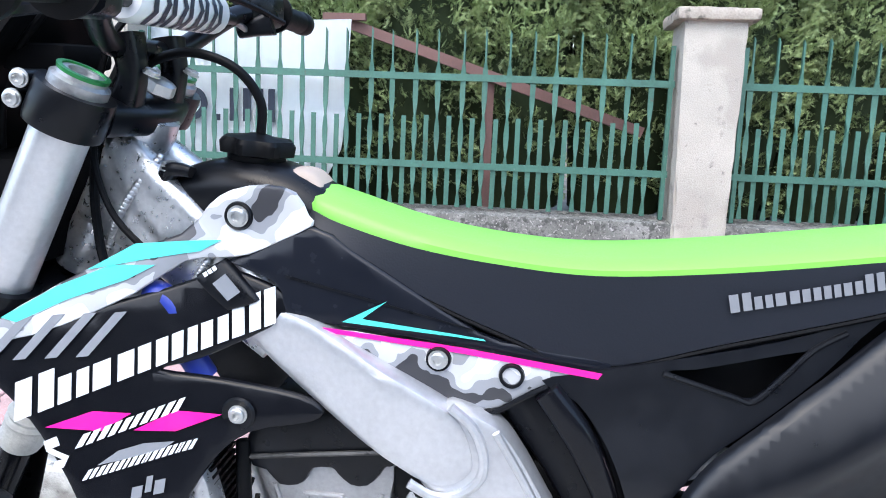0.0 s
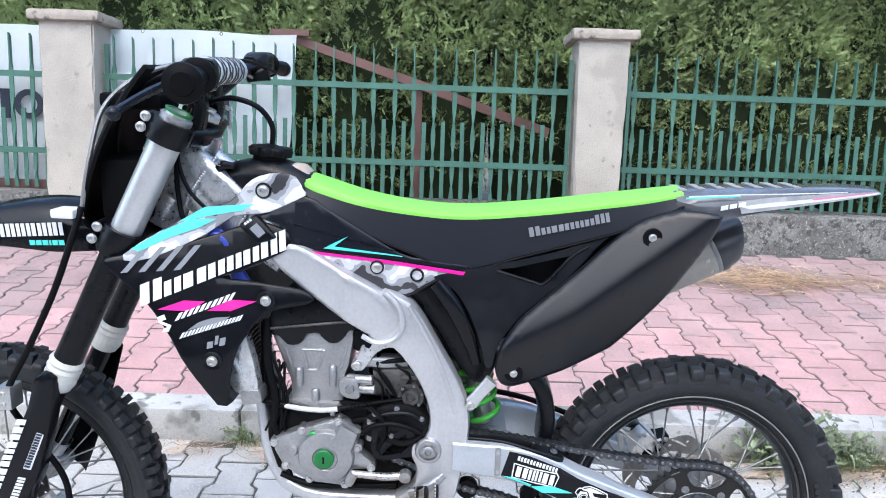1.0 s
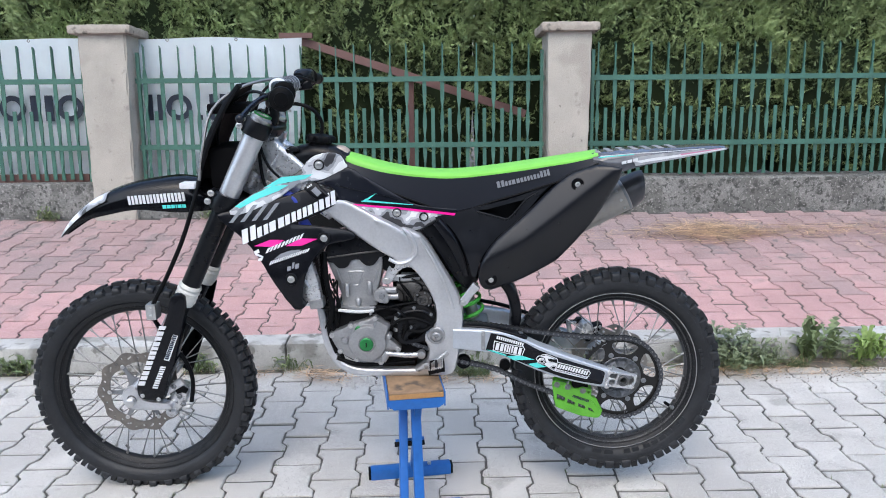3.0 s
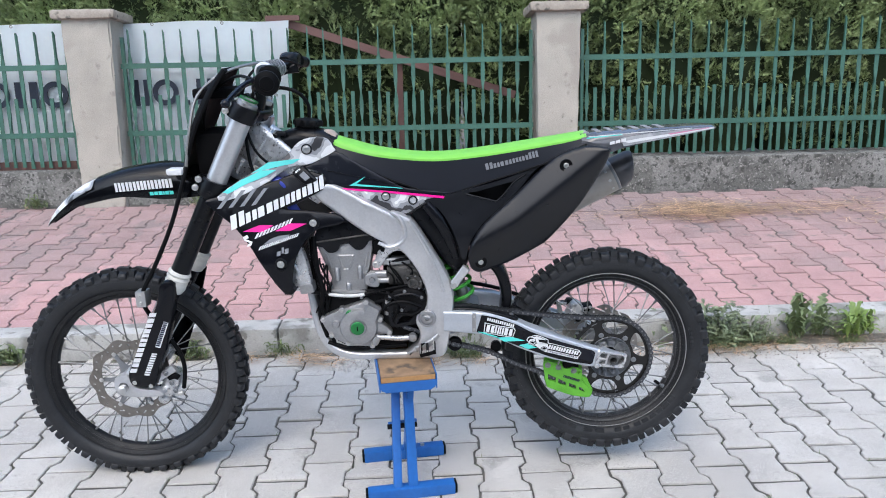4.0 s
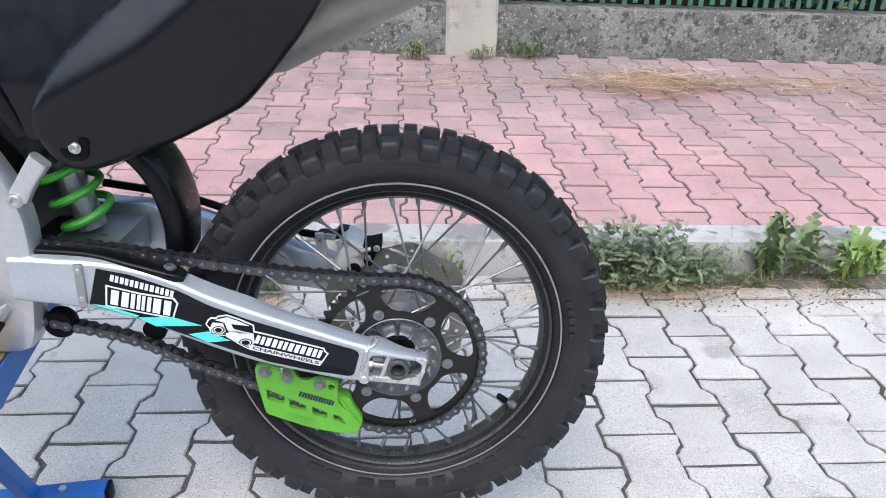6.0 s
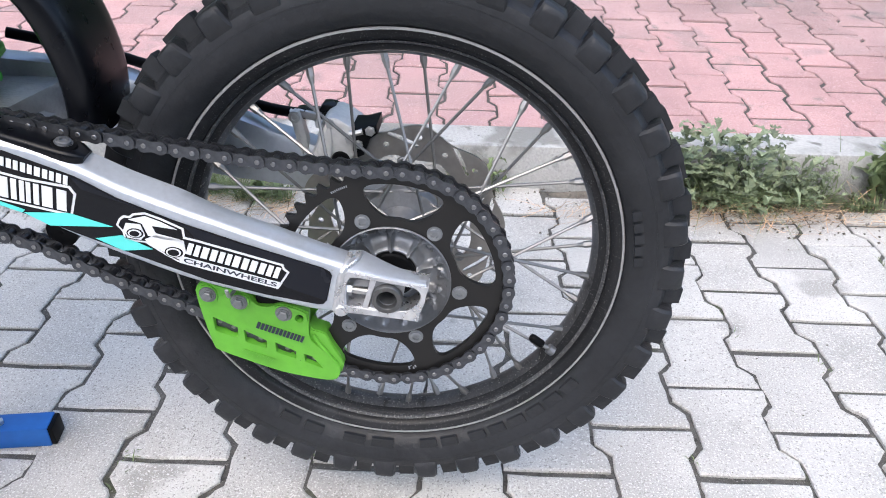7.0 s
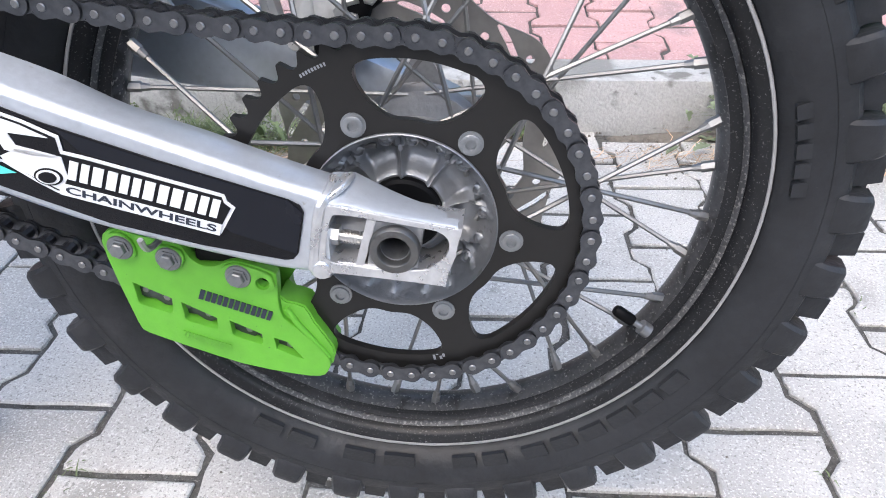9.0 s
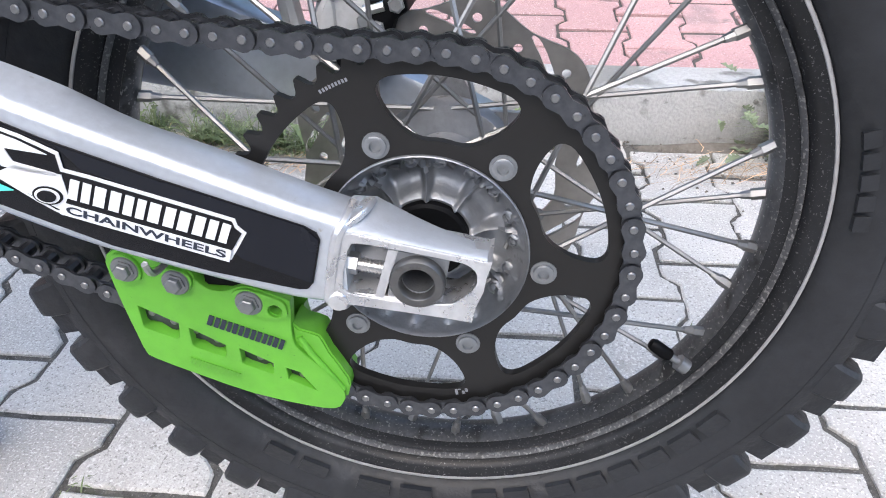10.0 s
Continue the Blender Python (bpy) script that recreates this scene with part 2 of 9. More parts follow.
M_WEEDGREY = mat("grey_green_weed_leaf", (0.205, 0.245, 0.145), 0.6, vary=0.35, spread=9, random_piece=0.35)
M_WEEDPALE = mat("yellow_green_weed_leaf", (0.200, 0.290, 0.075), 0.5, vary=0.3, spread=9, random_piece=0.25)
M_STRAW = mat("dry_straw", (0.52, 0.36, 0.225), 0.85, vary=0.3, random_piece=0.75)
M_SOIL = mat("dark_gravel_soil", (0.17, 0.15, 0.125), 0.95, vary=0.5, grain=90, bump=1.0, spread=9)
M_RUBBER = mat("tyre_rubber", (0.0205, 0.0220, 0.0248), 0.46, vary=0.35, grain=120, bump=0.30, spread=14, spots=((30, 0.64, (0.028, 0.029, 0.032)), (9, 0.60, (0.019, 0.021, 0.024)), (220, 0.74, (0.08, 0.08, 0.08))), gloss=0.34)
M_RIM = mat("black_anodised_rim", (0.0085, 0.0090, 0.0105), 0.42, vary=0.5, grain=220, spread=12, spots=((16, 0.60, (0.018, 0.019, 0.021)), (60, 0.68, (0.04, 0.04, 0.04)), (520, 0.62, (0.09, 0.09, 0.09)), (800, 0.67, (0.30, 0.30, 0.30))), gloss=0.34)
# dust, with the sky light on the black bed put into the grey
M_RIMBED = mat("dusty_sky_lit_rim_bed", (0.062, 0.064, 0.068), 0.36, metal=0.3, vary=0.6, grain=260, spread=14, spots=((40, 0.58, (0.022, 0.022, 0.023)), (9, 0.60, (0.085, 0.085, 0.083)), (420, 0.60, (0.22, 0.22, 0.21))))
M_RIDGE = mat("dusty_rim_ridge", (0.055, 0.056, 0.059), 0.5, vary=0.5, grain=240, spread=20, spots=((420, 0.54, (0.17, 0.17, 0.165)), (60, 0.60, (0.02, 0.02, 0.021))))
M_STRIPE = mat("pale_rim_stripe", (0.28, 0.28, 0.28), 0.55, vary=0.25, grain=200)
M_STEEL = mat("spoke_steel", (0.30, 0.297, 0.29), 0.45, metal=0.9, vary=0.2, grain=150)
M_ALU = mat("brushed_aluminium", (0.61, 0.615, 0.63), 0.35, metal=0.74, vary=0.14, grain=150, bump=0.10, spread=9, spots=((60, 0.70, (0.62, 0.62, 0.62)),))
M_POLISH = mat("bright_polished_aluminium", (0.62, 0.625, 0.635), 0.30, metal=0.80, vary=0.30, grain=130, bump=0.12, spread=24, spots=((70, 0.68, (0.42, 0.42, 0.42)),))
M_SWING = mat("scuffed_swingarm_aluminium", (0.525, 0.560, 0.605), 0.36, metal=0.58, vary=0.12, grain=190, bump=0.08, spread=11, spots=((26, 0.68, (0.42, 0.42, 0.42)), (150, 0.70, (0.38, 0.38, 0.37))))
M_AXLE = mat("greased_axle_steel", (0.13, 0.13, 0.128), 0.42, metal=0.8, vary=0.3, grain=160, spread=30, spots=((60, 0.6, (0.08, 0.075, 0.07)),))
M_CAST = mat("cast_aluminium", (0.40, 0.402, 0.408), 0.40, metal=0.82, vary=0.22, grain=180, bump=0.35, spread=14, spots=((34, 0.66, (0.20, 0.19, 0.18)),))
M_HUB = mat("grey_hub_casting", (0.285, 0.294, 0.308), 0.42, metal=0.7, vary=0.20, grain=140, bump=0.2, spread=16, spots=((80, 0.66, (0.14, 0.14, 0.14)),))
M_DISC = mat("worn_disc_steel", (0.34, 0.325, 0.305), 0.38, metal=0.8, vary=0.25, grain=100, spread=14)
M_DISCBROWN = mat("brown_tinted_disc_steel", (0.215, 0.198, 0.178), 0.42, metal=0.75, vary=0.25, grain=100, spread=14)
M_BRIGHTCAST = mat("pale_cast_aluminium", (0.66, 0.65, 0.63), 0.48, metal=0.35, vary=0.14, grain=160, bump=0.2, spread=20)
M_BLACKALU = mat("black_anodised_sprocket", (0.014, 0.0135, 0.013), 0.42, metal=0.3, vary=0.2, grain=160)
M_CHAIN = mat("oiled_chain_steel", (0.086, 0.090, 0.099), 0.33, metal=0.85, vary=0.4, grain=260, spread=40, spots=((120, 0.66, (0.035, 0.034, 0.033)),))
M_DULLBOLT = mat("dull_zinc_bolt", (0.25, 0.26, 0.27), 0.45, metal=0.8, vary=0.25, grain=220)
M_PIN = mat("worn_chain_pin", (0.24, 0.24, 0.24), 0.33, metal=0.9, vary=0.2)
M_BLACK = mat("black_plastic", (0.0040, 0.0045, 0.0062), 0.30, vary=0.3, grain=45, spread=6, spots=((90, 0.72, (0.03, 0.03, 0.033)), (7, 0.62, (0.008, 0.009, 0.012))), gloss=0.24)
M_COVER = mat("scuffed_black_side_plastic", (0.0034, 0.0042, 0.0068), 0.32, vary=0.35, grain=45, spread=5, spots=((90, 0.72, (0.026, 0.026, 0.029)), (7, 0.60, (0.006, 0.007, 0.010))), gloss=0.42)
M_GLOSSBLACK = mat("black_decal_film", (0.0048, 0.0052, 0.0072), 0.22, vary=0.2, grain=40, spread=5, gloss=0.24, coat=0.03)
M_FENDERBLACK = mat("glossy_black_fender_plastic", (0.0048, 0.0052, 0.0072), 0.17, vary=0.2, grain=40, spread=5, gloss=0.5, coat=0.25)
M_DARKGREY = mat("dark_grey_decal_film", (0.0075, 0.0090, 0.0140), 0.24, vary=0.15, grain=40, gloss=0.26, coat=0.03)
M_SEATDARK = mat("dark_grey_seat_vinyl", (0.0095, 0.0115, 0.0175), 0.46, vary=0.14, grain=420, bump=0.06, spread=5, gloss=0.28)
M_LIME = mat("lime_seat_vinyl", (0.21, 0.57, 0.075), 0.45, vary=0.06, grain=420, bump=0.08, spread=4)
M_GREEN = mat("green_plastic", (0.115, 0.385, 0.033), 0.42, vary=0.16, grain=90, bump=0.15, spread=14, spots=((70, 0.70, (0.085, 0.30, 0.03)), (420, 0.70, (0.06, 0.17, 0.03)), (24, 0.66, (0.17, 0.48, 0.06))))
M_SPRING = mat("green_spring_paint", (0.07, 0.42, 0.05), 0.4, vary=0.2)
M_WHITE = mat("white_decal_film", (0.70, 0.71, 0.72), 0.35, vary=0.03, grain=60, coat=0.2)
M_PINKD = mat("magenta_decal_film", (0.90, 0.008, 0.30), 0.35, vary=0.04, coat=0.2)
M_AQUA = mat("aqua_decal_film", (0.10, 0.68, 0.62), 0.35, vary=0.05, coat=0.2)
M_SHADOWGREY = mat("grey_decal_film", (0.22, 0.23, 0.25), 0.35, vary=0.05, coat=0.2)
M_BOLT = mat("zinc_bolt", (0.55, 0.55, 0.54), 0.35, metal=0.85, vary=0.15, grain=200)
M_HOSE = mat("black_rubber_hose", (0.0034, 0.0036, 0.0042), 0.45, vary=0.2, gloss=0.11)
M_DARK = mat("grimy_casting_and_gap_shade", (0.0045, 0.0045, 0.0050), 0.5, metal=0.0, vary=0.4, grain=60, bump=0.5, spread=14, gloss=0.13)
M_GRIMY = mat("dusty_grey_casting", (0.070, 0.068, 0.066), 0.55, metal=0.4, vary=0.5, grain=90, bump=0.5, spread=22, spots=((40, 0.58, (0.02, 0.02, 0.02)),))
M_PLUG = mat("emerald_anodised_plug", (0.030, 0.21, 0.060), 0.35, metal=0.5, vary=0.2, grain=120)
M_FABRIC = mat("off_white_fabric_band", (0.60, 0.60, 0.56), 0.8, vary=0.2, grain=120, bump=0.5, spread=20)
M_PLATE = mat("matt_black_plate", (0.0035, 0.0035, 0.004), 0.7, vary=0.2, gloss=0.06)
M_BLUEHOSE = mat("blue_silicone_hose", (0.02, 0.04, 0.30), 0.4, vary=0.15)
M_BLUE = mat("blue_stand_paint", (0.018, 0.125, 0.42), 0.42, vary=0.2, grain=70, spread=7, spots=((26, 0.70, (0.05, 0.045, 0.05)),))
M_WOOD = mat("worn_plywood", (0.26, 0.17, 0.10), 0.75, vary=0.5, grain=35, bump=0.4, spread=10, spots=((13, 0.56, (0.10, 0.075, 0.055)),))
M_PLY = mat("orange_plywood_edge", (0.45, 0.25, 0.10), 0.75, vary=0.25, grain=90)


def camo_material():
    """Camouflage print: white, light grey, mid grey and charcoal patches with hard edges."""
    m = bpy.data.materials.new("grey_camouflage_film")
    m.use_nodes = True
    nt = m.node_tree
    b = nt.nodes["Principled BSDF"]
    b.inputs["Roughness"].default_value, b.inputs["Coat Weight"].default_value = 0.35, 0.2
    tc = nt.nodes.new("ShaderNodeTexCoord")
    n = nt.nodes.new("ShaderNodeTexNoise")
    n.inputs["Scale"].default_value, n.inputs["Detail"].default_value, n.inputs["Roughness"].default_value = 17, 2.0, 0.45
    ramp = nt.nodes.new("ShaderNodeValToRGB")
    ramp.color_ramp.interpolation = "CONSTANT"
    el = ramp.color_ramp.elements
    el[0].position, el[0].color = 0.0, (0.04, 0.04, 0.045, 1)
    el[1].position, el[1].color = 0.385, (0.27, 0.28, 0.30, 1)
    for p, c in ((0.45, (0.50, 0.51, 0.53, 1)), (0.53, (0.76, 0.77, 0.78, 1))):
        e = el.new(p)
        e.color = c
    nt.links.new(tc.outputs["Object"], n.inputs["Vector"])
    nt.links.new(n.outputs[0], ramp.inputs[0])
    nt.links.new(ramp.outputs[0], b.inputs["Base Color"])
    return m


M_CAMO = camo_material()

# ---- the street: road, kerb, pavement, plinth wall, fence, hedge ----
YAW = Matrix.Rotation(radians(2.3), 4, "Z")
KERB_Y, KERB_TOP, WALL_Y = 0.885, 0.115, 2.93
PITCH, JOG = 0.1415, 0.0105


def paver_loop(length, gap=0.0034):
    """The double-T outline of one paver, counter-clockwise from its lower left."""
    h, w, j = length / 2 - 1.5 * gap, PITCH / 2 - gap, JOG
    side = [(-h, w + j), (-0.062, w + j), (-0.038, w - j), (0.038, w - j), (0.062, w + j), (h, w + j)]
    return [(x, y) for y, x in side] + [(-x, y) for y, x in reversed(side)]


def paver_mesh(name, material, seed, length):
    rnd = random.Random(seed)
    plain = paver_loop(length)
    loop = []
    for (x, y), (u, v) in zip(plain, plain[1:] + plain[:1]):
        for k in (0.0, 0.34, 0.68):
            loop.append((x + (u - x) * k + rnd.uniform(-0.0015, 0.0015), y + (v - y) * k + rnd.uniform(-0.0015, 0.0015)))
    inner = [(p.x, p.y) for p in inset_loop(loop, 0.0030)]
    verts = [(x, y, -0.03) for x, y in loop] + [(x, y, -0.0022) for x, y in loop] + [(x, y, 0) for x, y in inner]
    n = len(loop)
    faces = [(k * n + i, k * n + (i + 1) % n, (k + 1) * n + (i + 1) % n, (k + 1) * n + i) for k in (0, 1) for i in range(n)]
    faces.append(tuple(range(2 * n, 3 * n)))
    return quads(name, verts, faces, material)


def lay(parent, material, x0, x1, y0, y1, near, seed, length, old=()):
    """Courses of pavers from x0 to x1 and y0 to y1; those inside near are parts, the rest joined.
    old: dirtier and dirtier materials, the more frequent the greater y is."""
    rnd, pick = random.Random(seed), random.Random(seed + 1)
    scale = (material,) + tuple(old)
    kinds = {m: [paver_mesh("paver", m, seed + k, length) for k in range(4)] for m in scale}
    rest = {m: ([], []) for m in kinds}
    col = 0
    x = x0
    while x < x1:
        y = y0 + (length / 2 if col % 2 else 0)
        while y < y1:
            m = pose(x + rnd.uniform(-0.0015, 0.0015), y + rnd.uniform(-0.0015, 0.0015), rnd.uniform(-0.003, 0.002), rnd.uniform(-0.5, 0.5), rnd.uniform(-0.5, 0.5), rnd.uniform(-0.6, 0.6))
            age = (y - 0.15 + 0.5 * noise.noise(Vector((x * 0.7, y * 0.7, 3)))) / 1.5 + pick.uniform(-0.22, 0.22)
            worn = scale[min(len(scale) - 1, max(0, int(age * len(scale))))]
            me = kinds[worn][rnd.randrange(4)]
            if near[0] < x < near[1] and near[2] < y < near[3]:
                part("paver", me, worn, parent, basis=m)
            else:
                verts, faces = rest[worn]
                base = len(verts)
                verts += [tuple(m @ v.co) for v in me.vertices]
                faces += [tuple(base + i for i in p.vertices) for p in me.polygons]
            y += length
        x += PITCH
        col += 1
    for m, (verts, faces) in rest.items():
        tagged(part("far_pavers", quads("far_pavers", verts, faces, m), m, parent), kind="stuff")


def build_ground():
    bm = bmesh.new()
    vs = [bm.verts.new((x, y, -0.014)) for x, y in ((-400, -400), (400, -400), (400, 400), (-400, 400))]
    bm.faces.new(vs)
    tagged(part("ground", bm, M_JOINT), "sandy dirt ground under and between the pavers", "ground", kind="structure")
    road = tagged(part("road", box((-6.6, -6.95, -0.1), (7.1, KERB_Y - 0.004, -0.0055)), M_JOINT), "light grey concrete double-T paver road with sandy joints", "road", kind="structure")
    road.matrix_basis = YAW
    slope = math.atan2(0.178, WALL_Y - KERB_Y - 0.13)
    walkway = tagged(part("pavement", box((-7, 0, -0.2), (8, 1.92, -0.0060)), M_JOINT_DARK), "reddish concrete paver pavement strewn with dirt", "pavement", kind="structure")
    walkway.matrix_basis = YAW @ pose(0, KERB_Y + 0.132, KERB_TOP - 0.005, math.degrees(slope))
    kerb = thing("kerb", "weathered grey concrete kerb stones beside the road", "kerb", kind="structure", basis=YAW)
    for k in range(-6, 8):
        x = 0.39 + 1.03 * k
        part("kerb_stone", box((x + 0.004, KERB_Y, -0.1), (x + 1.026, KERB_Y + 0.13, KERB_TOP + 0.002 * (k % 3)), 0.008), M_KERB, kerb)
    return road, walkway


ROAD, WALKWAY = build_ground()


def build_plinth():
    wall = tagged(part("plinth_wall", box((-8, WALL_Y, 0), (9, WALL_Y + 0.28, 0.535), 0.012), M_WALL), "low stained grey concrete plinth wall under the fence", "wall", kind="structure")
    wall.matrix_basis = YAW


build_plinth()
# added wall behind the camera: darkens what black plastic and metal reflect
unseen_wall = tagged(part("wall_street", box((-16, -8.2, -0.1), (16, -7.9, 4.2), 0.02), M_UNSEEN), "plain dark grey wall added out of view to darken reflections", "wall", kind="structure")
unseen_wall.matrix_basis = YAW
LEAN_BACK = 5.0


def build_pillar(x, half):
    p = thing("fence_pillar", "beige rendered concrete fence pillar with a grey cap", "pillar", "fence pillars", basis=YAW @ pose(x, WALL_Y + 0.09, 0.2, -LEAN_BACK))
    bm = bmesh.new()
    rings = []
    for k in range(19):
        z = 1.352 * k / 18
        w = half - 0.018 + 0.018 * (z / 1.35) ** 1.5
        loop = [(-w, -0.135), (-w * 0.5, -0.136), (0, -0.137), (w * 0.5, -0.136), (w, -0.135), (w, 0.13), (-w, 0.13)]
        rings.append([bm.verts.new((a + 0.004 * noise.noise(Vector((x, z * 7, a * 9))), b + 0.0035 * noise.noise(Vector((x + 5, z * 9, a * 12))), z)) for a, b in loop])
    ring_faces(bm, rings)
    bmesh.ops.bevel(bm, geom=[e for e in bm.edges if abs((e.verts[0].co - e.verts[1].co).z) > 0.04 and abs(e.verts[0].co.x) > 0.75 * half], offset=0.012, segments=2, affect="EDGES")
    part("shaft", bm, M_PILLAR, p)
    cap = box((-half - 0.050, -0.178, 1.350), (half + 0.050, 0.178, 1.412), 0.020)
    bmesh.ops.subdivide_edges(cap, edges=[e for e in cap.edges if e.calc_length() > 0.1], cuts=14, use_grid_fill=True)
    for v in cap.verts:
        v.co += 0.007 * Vector((noise.noise(v.co * 16 + Vector((x, 0, 0))), noise.noise(v.co * 15 + Vector((0, x, 0))), 0.8 * noise.noise(v.co * 14)))
    part("cap", cap, M_CAP, p, "rough weathered grey cap slab")


for px, half in ((-5.46, 0.164), (-2.222, 0.164), (1.006, 0.154), (4.226, 0.154)):
    build_pillar(px, half)


def picket_mesh(name, tall):
    """A flat bar; the tall ones are twisted along their length and end in a point."""
    bm = bmesh.new()
    rings = []
    steps = [0.02 * k for k in range(39)] + [0.80, 0.86, 0.925] if tall else [0.0, 0.48]
    for z in steps:
        w, d, slant = 0.0130, 0.003, 0.0
        if tall:
            turn = abs(math.cos(math.pi * (z - 0.582) / 0.2)) if z < 0.59 else clamp01((0.765 - z) / 0.05)
            w, d = 0.0046 + 0.0096 * turn, 0.0030 + 0.0075 * (1 - turn)
            slant = 0.010 if z > 0.9 else 0.0
        rings.append([bm.verts.new((x, y, z - slant * (1 if x > 0 else -1))) for x, y in ((-w, -d), (w, -d), (w, d), (-w, d))])
    ring_faces(bm, rings)
    me = bpy.data.meshes.new(name)
    bm.to_mesh(me)
    bm.free()
    me.materials.append(M_FENCE)
    return me


def build_fence(x0, x1, reach):
    f = thing("steel_fence", "faded green steel picket fence with twisted pointed bars", "fence", "fence sections", basis=YAW @ pose(x0, WALL_Y + 0.09, 0.56, -LEAN_BACK))
    span = x1 - x0
    end = span + reach
    for z in (0.22, 0.685):
        bm = bmesh.new()
        add_box(bm, (0, -0.010, z - 0.018), (end, -0.005, z + 0.018))
        add_box(bm, (0, -0.005, z + 0.013), (end, 0.022, z + 0.018))
        part("rail", bm, M_FENCE, f, smooth=False)
    for x in (0.012, end - 0.03):
        part("end_post", box((x, -0.012, -0.02), (x + 0.022, 0.012, 0.88)), M_FENCE, f, smooth=False)
    tall, short = picket_mesh("picket", True), picket_mesh("short_picket", False)
    n = round(span / 0.126)
    rnd = random.Random(x0)
    for i in range(n):
        part("picket", tall, M_FENCE, f, basis=pose(span * (i + 0.5) / n, 0.0, rnd.uniform(-0.012, 0.006), 0, rnd.uniform(-0.5, 0.5), rnd.uniform(-8, 8)))
        if i < n - 1:
            part("short_picket", short, M_FENCE, f, basis=pose(span * (i + 1) / n, 0.004, rnd.uniform(-0.01, 0.006), 0, rnd.uniform(-0.5, 0.5), rnd.uniform(-6, 6)))


for a, b, reach in ((-5.28, -2.43, 0.035), (-2.05, 0.79, 0.055), (1.17, 4.01, 0.055)):
    build_fence(a, b, reach)


def thuja(seed, tufts):
    """One arborvitae: a trunk, a dark hull for the shade among inner twigs, a crown of small flat ferny sprays in
    tufts.
    """
    rnd = np.random.default_rng(seed)
    t = thing("thuja_tree", "dense green thuja tree trimmed into a hedge", "tree", "hedge of thujas")
    part("trunk", tube([(0, 0, 0), (0.02, 0.01, 0.8), (0, 0, 2.3)], 0.05, 8, 3, 0.015), M_BARK, t)
    # solid hull, added to hold the crown's inner shade and block the sky
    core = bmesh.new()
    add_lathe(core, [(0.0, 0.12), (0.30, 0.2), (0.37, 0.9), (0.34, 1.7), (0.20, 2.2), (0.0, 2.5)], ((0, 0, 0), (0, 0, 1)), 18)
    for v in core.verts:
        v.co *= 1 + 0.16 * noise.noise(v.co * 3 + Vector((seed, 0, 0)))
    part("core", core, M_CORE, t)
    each = 15
    n = tufts * each
    tz = 0.30 + 2.25 * rnd.random(tufts * 2)
    # fewer sprays low down, where the dark hull shows through
    tz = tz[rnd.random(tufts * 2) < np.clip((tz - 0.55) / 0.85, 0.14, 1.0)][:tufts]
    tufts = len(tz)
    n = tufts * each
    ta = np.where(rnd.random(tufts) < 0.86, rnd.uniform(-2.75, -0.39, tufts), rnd.uniform(-0.39, 3.53, tufts))
    full = np.interp(tz, [0.1, 0.3, 1.0, 1.7, 2.2, 2.5], [0.36, 0.44, 0.47, 0.43, 0.28, 0.05])
    lump = np.array([noise.noise(Vector((math.cos(a) * 2.2 + seed, math.sin(a) * 2.2, h * 3.0))) for a, h in zip(ta, tz)])
    rad = full * (0.88 + 0.26 * lump + 0.14 * rnd.random(tufts)) - 0.03
    root = np.stack([rad * np.cos(ta), rad * np.sin(ta), tz], 1)
    heading = np.stack([np.cos(ta), np.sin(ta), rnd.uniform(0.0, 1.2, tufts)], 1)
    root, heading = np.repeat(root, each, 0), np.repeat(heading, each, 0)
    root += rnd.normal(0, 0.022, (n, 3))
    d = heading + rnd.normal(0, 0.60, (n, 3))
    d /= np.linalg.norm(d, axis=1)[:, None]
    side = np.cross(d, rnd.normal(0, 1, (n, 3)))
    side /= np.linalg.norm(side, axis=1)[:, None]
    droop = np.cross(side, d) * rnd.uniform(-0.3, 0.3, (n, 1))
    size = rnd.uniform(0.030, 0.062, (n, 1))
    pairs = 6
    rows = []
    for k in range(pairs):
        u = (k + 0.2) / pairs
        foot = root + (d * u + droop * u * u) * size
        reach = (0.44 - 0.28 * u * u) * size * rnd.uniform(0.7, 1.25, (n, 1))
        for sg in (-1, 1):
            lean = side * sg * 0.66 + d * rnd.uniform(0.55, 0.95, (n, 1))
            rows += [foot - d * 0.06 * size, foot + lean * reach, foot + d * 0.07 * size]
    verts = np.stack(rows, 1).reshape(-1, 3).tolist()
    faces = np.arange(len(verts)).reshape(-1, 3).tolist()
    part("crown", quads("crown", verts, faces, M_LEAF), M_LEAF, t)
    return t


def build_hedge():
    rnd = random.Random(5)
    for y, step, tufts, first in ((3.98, 0.60, 860, 3), (4.60, 1.0, 260, 40)):
        kinds = [thuja(first + 5 * k, tufts) for k in range(3)]
        x, i = -5.2, 0
        while x < 6.2:
            s = rnd.uniform(0.97, 1.12)
            m = YAW @ pose(x, y + rnd.uniform(-0.08, 0.08), 0.24, rnd.uniform(-2, 2), rnd.uniform(-2, 2), rnd.uniform(-14, 14))
            c = kinds[i] if i < 3 else copy_thing(kinds[i % 3], m)
            c.matrix_basis = m
            c.scale = (s, s, s * rnd.uniform(0.95, 1.1))
            i += 1
            x += step * rnd.uniform(0.9, 1.1)


build_hedge()
soil = tagged(part("hedge_bed", box((-8, WALL_Y + 0.27, 0), (9, 9, 0.3)), M_SOIL), "dark soil bed under the hedge", "soil", kind="structure")
soil.matrix_basis = YAW


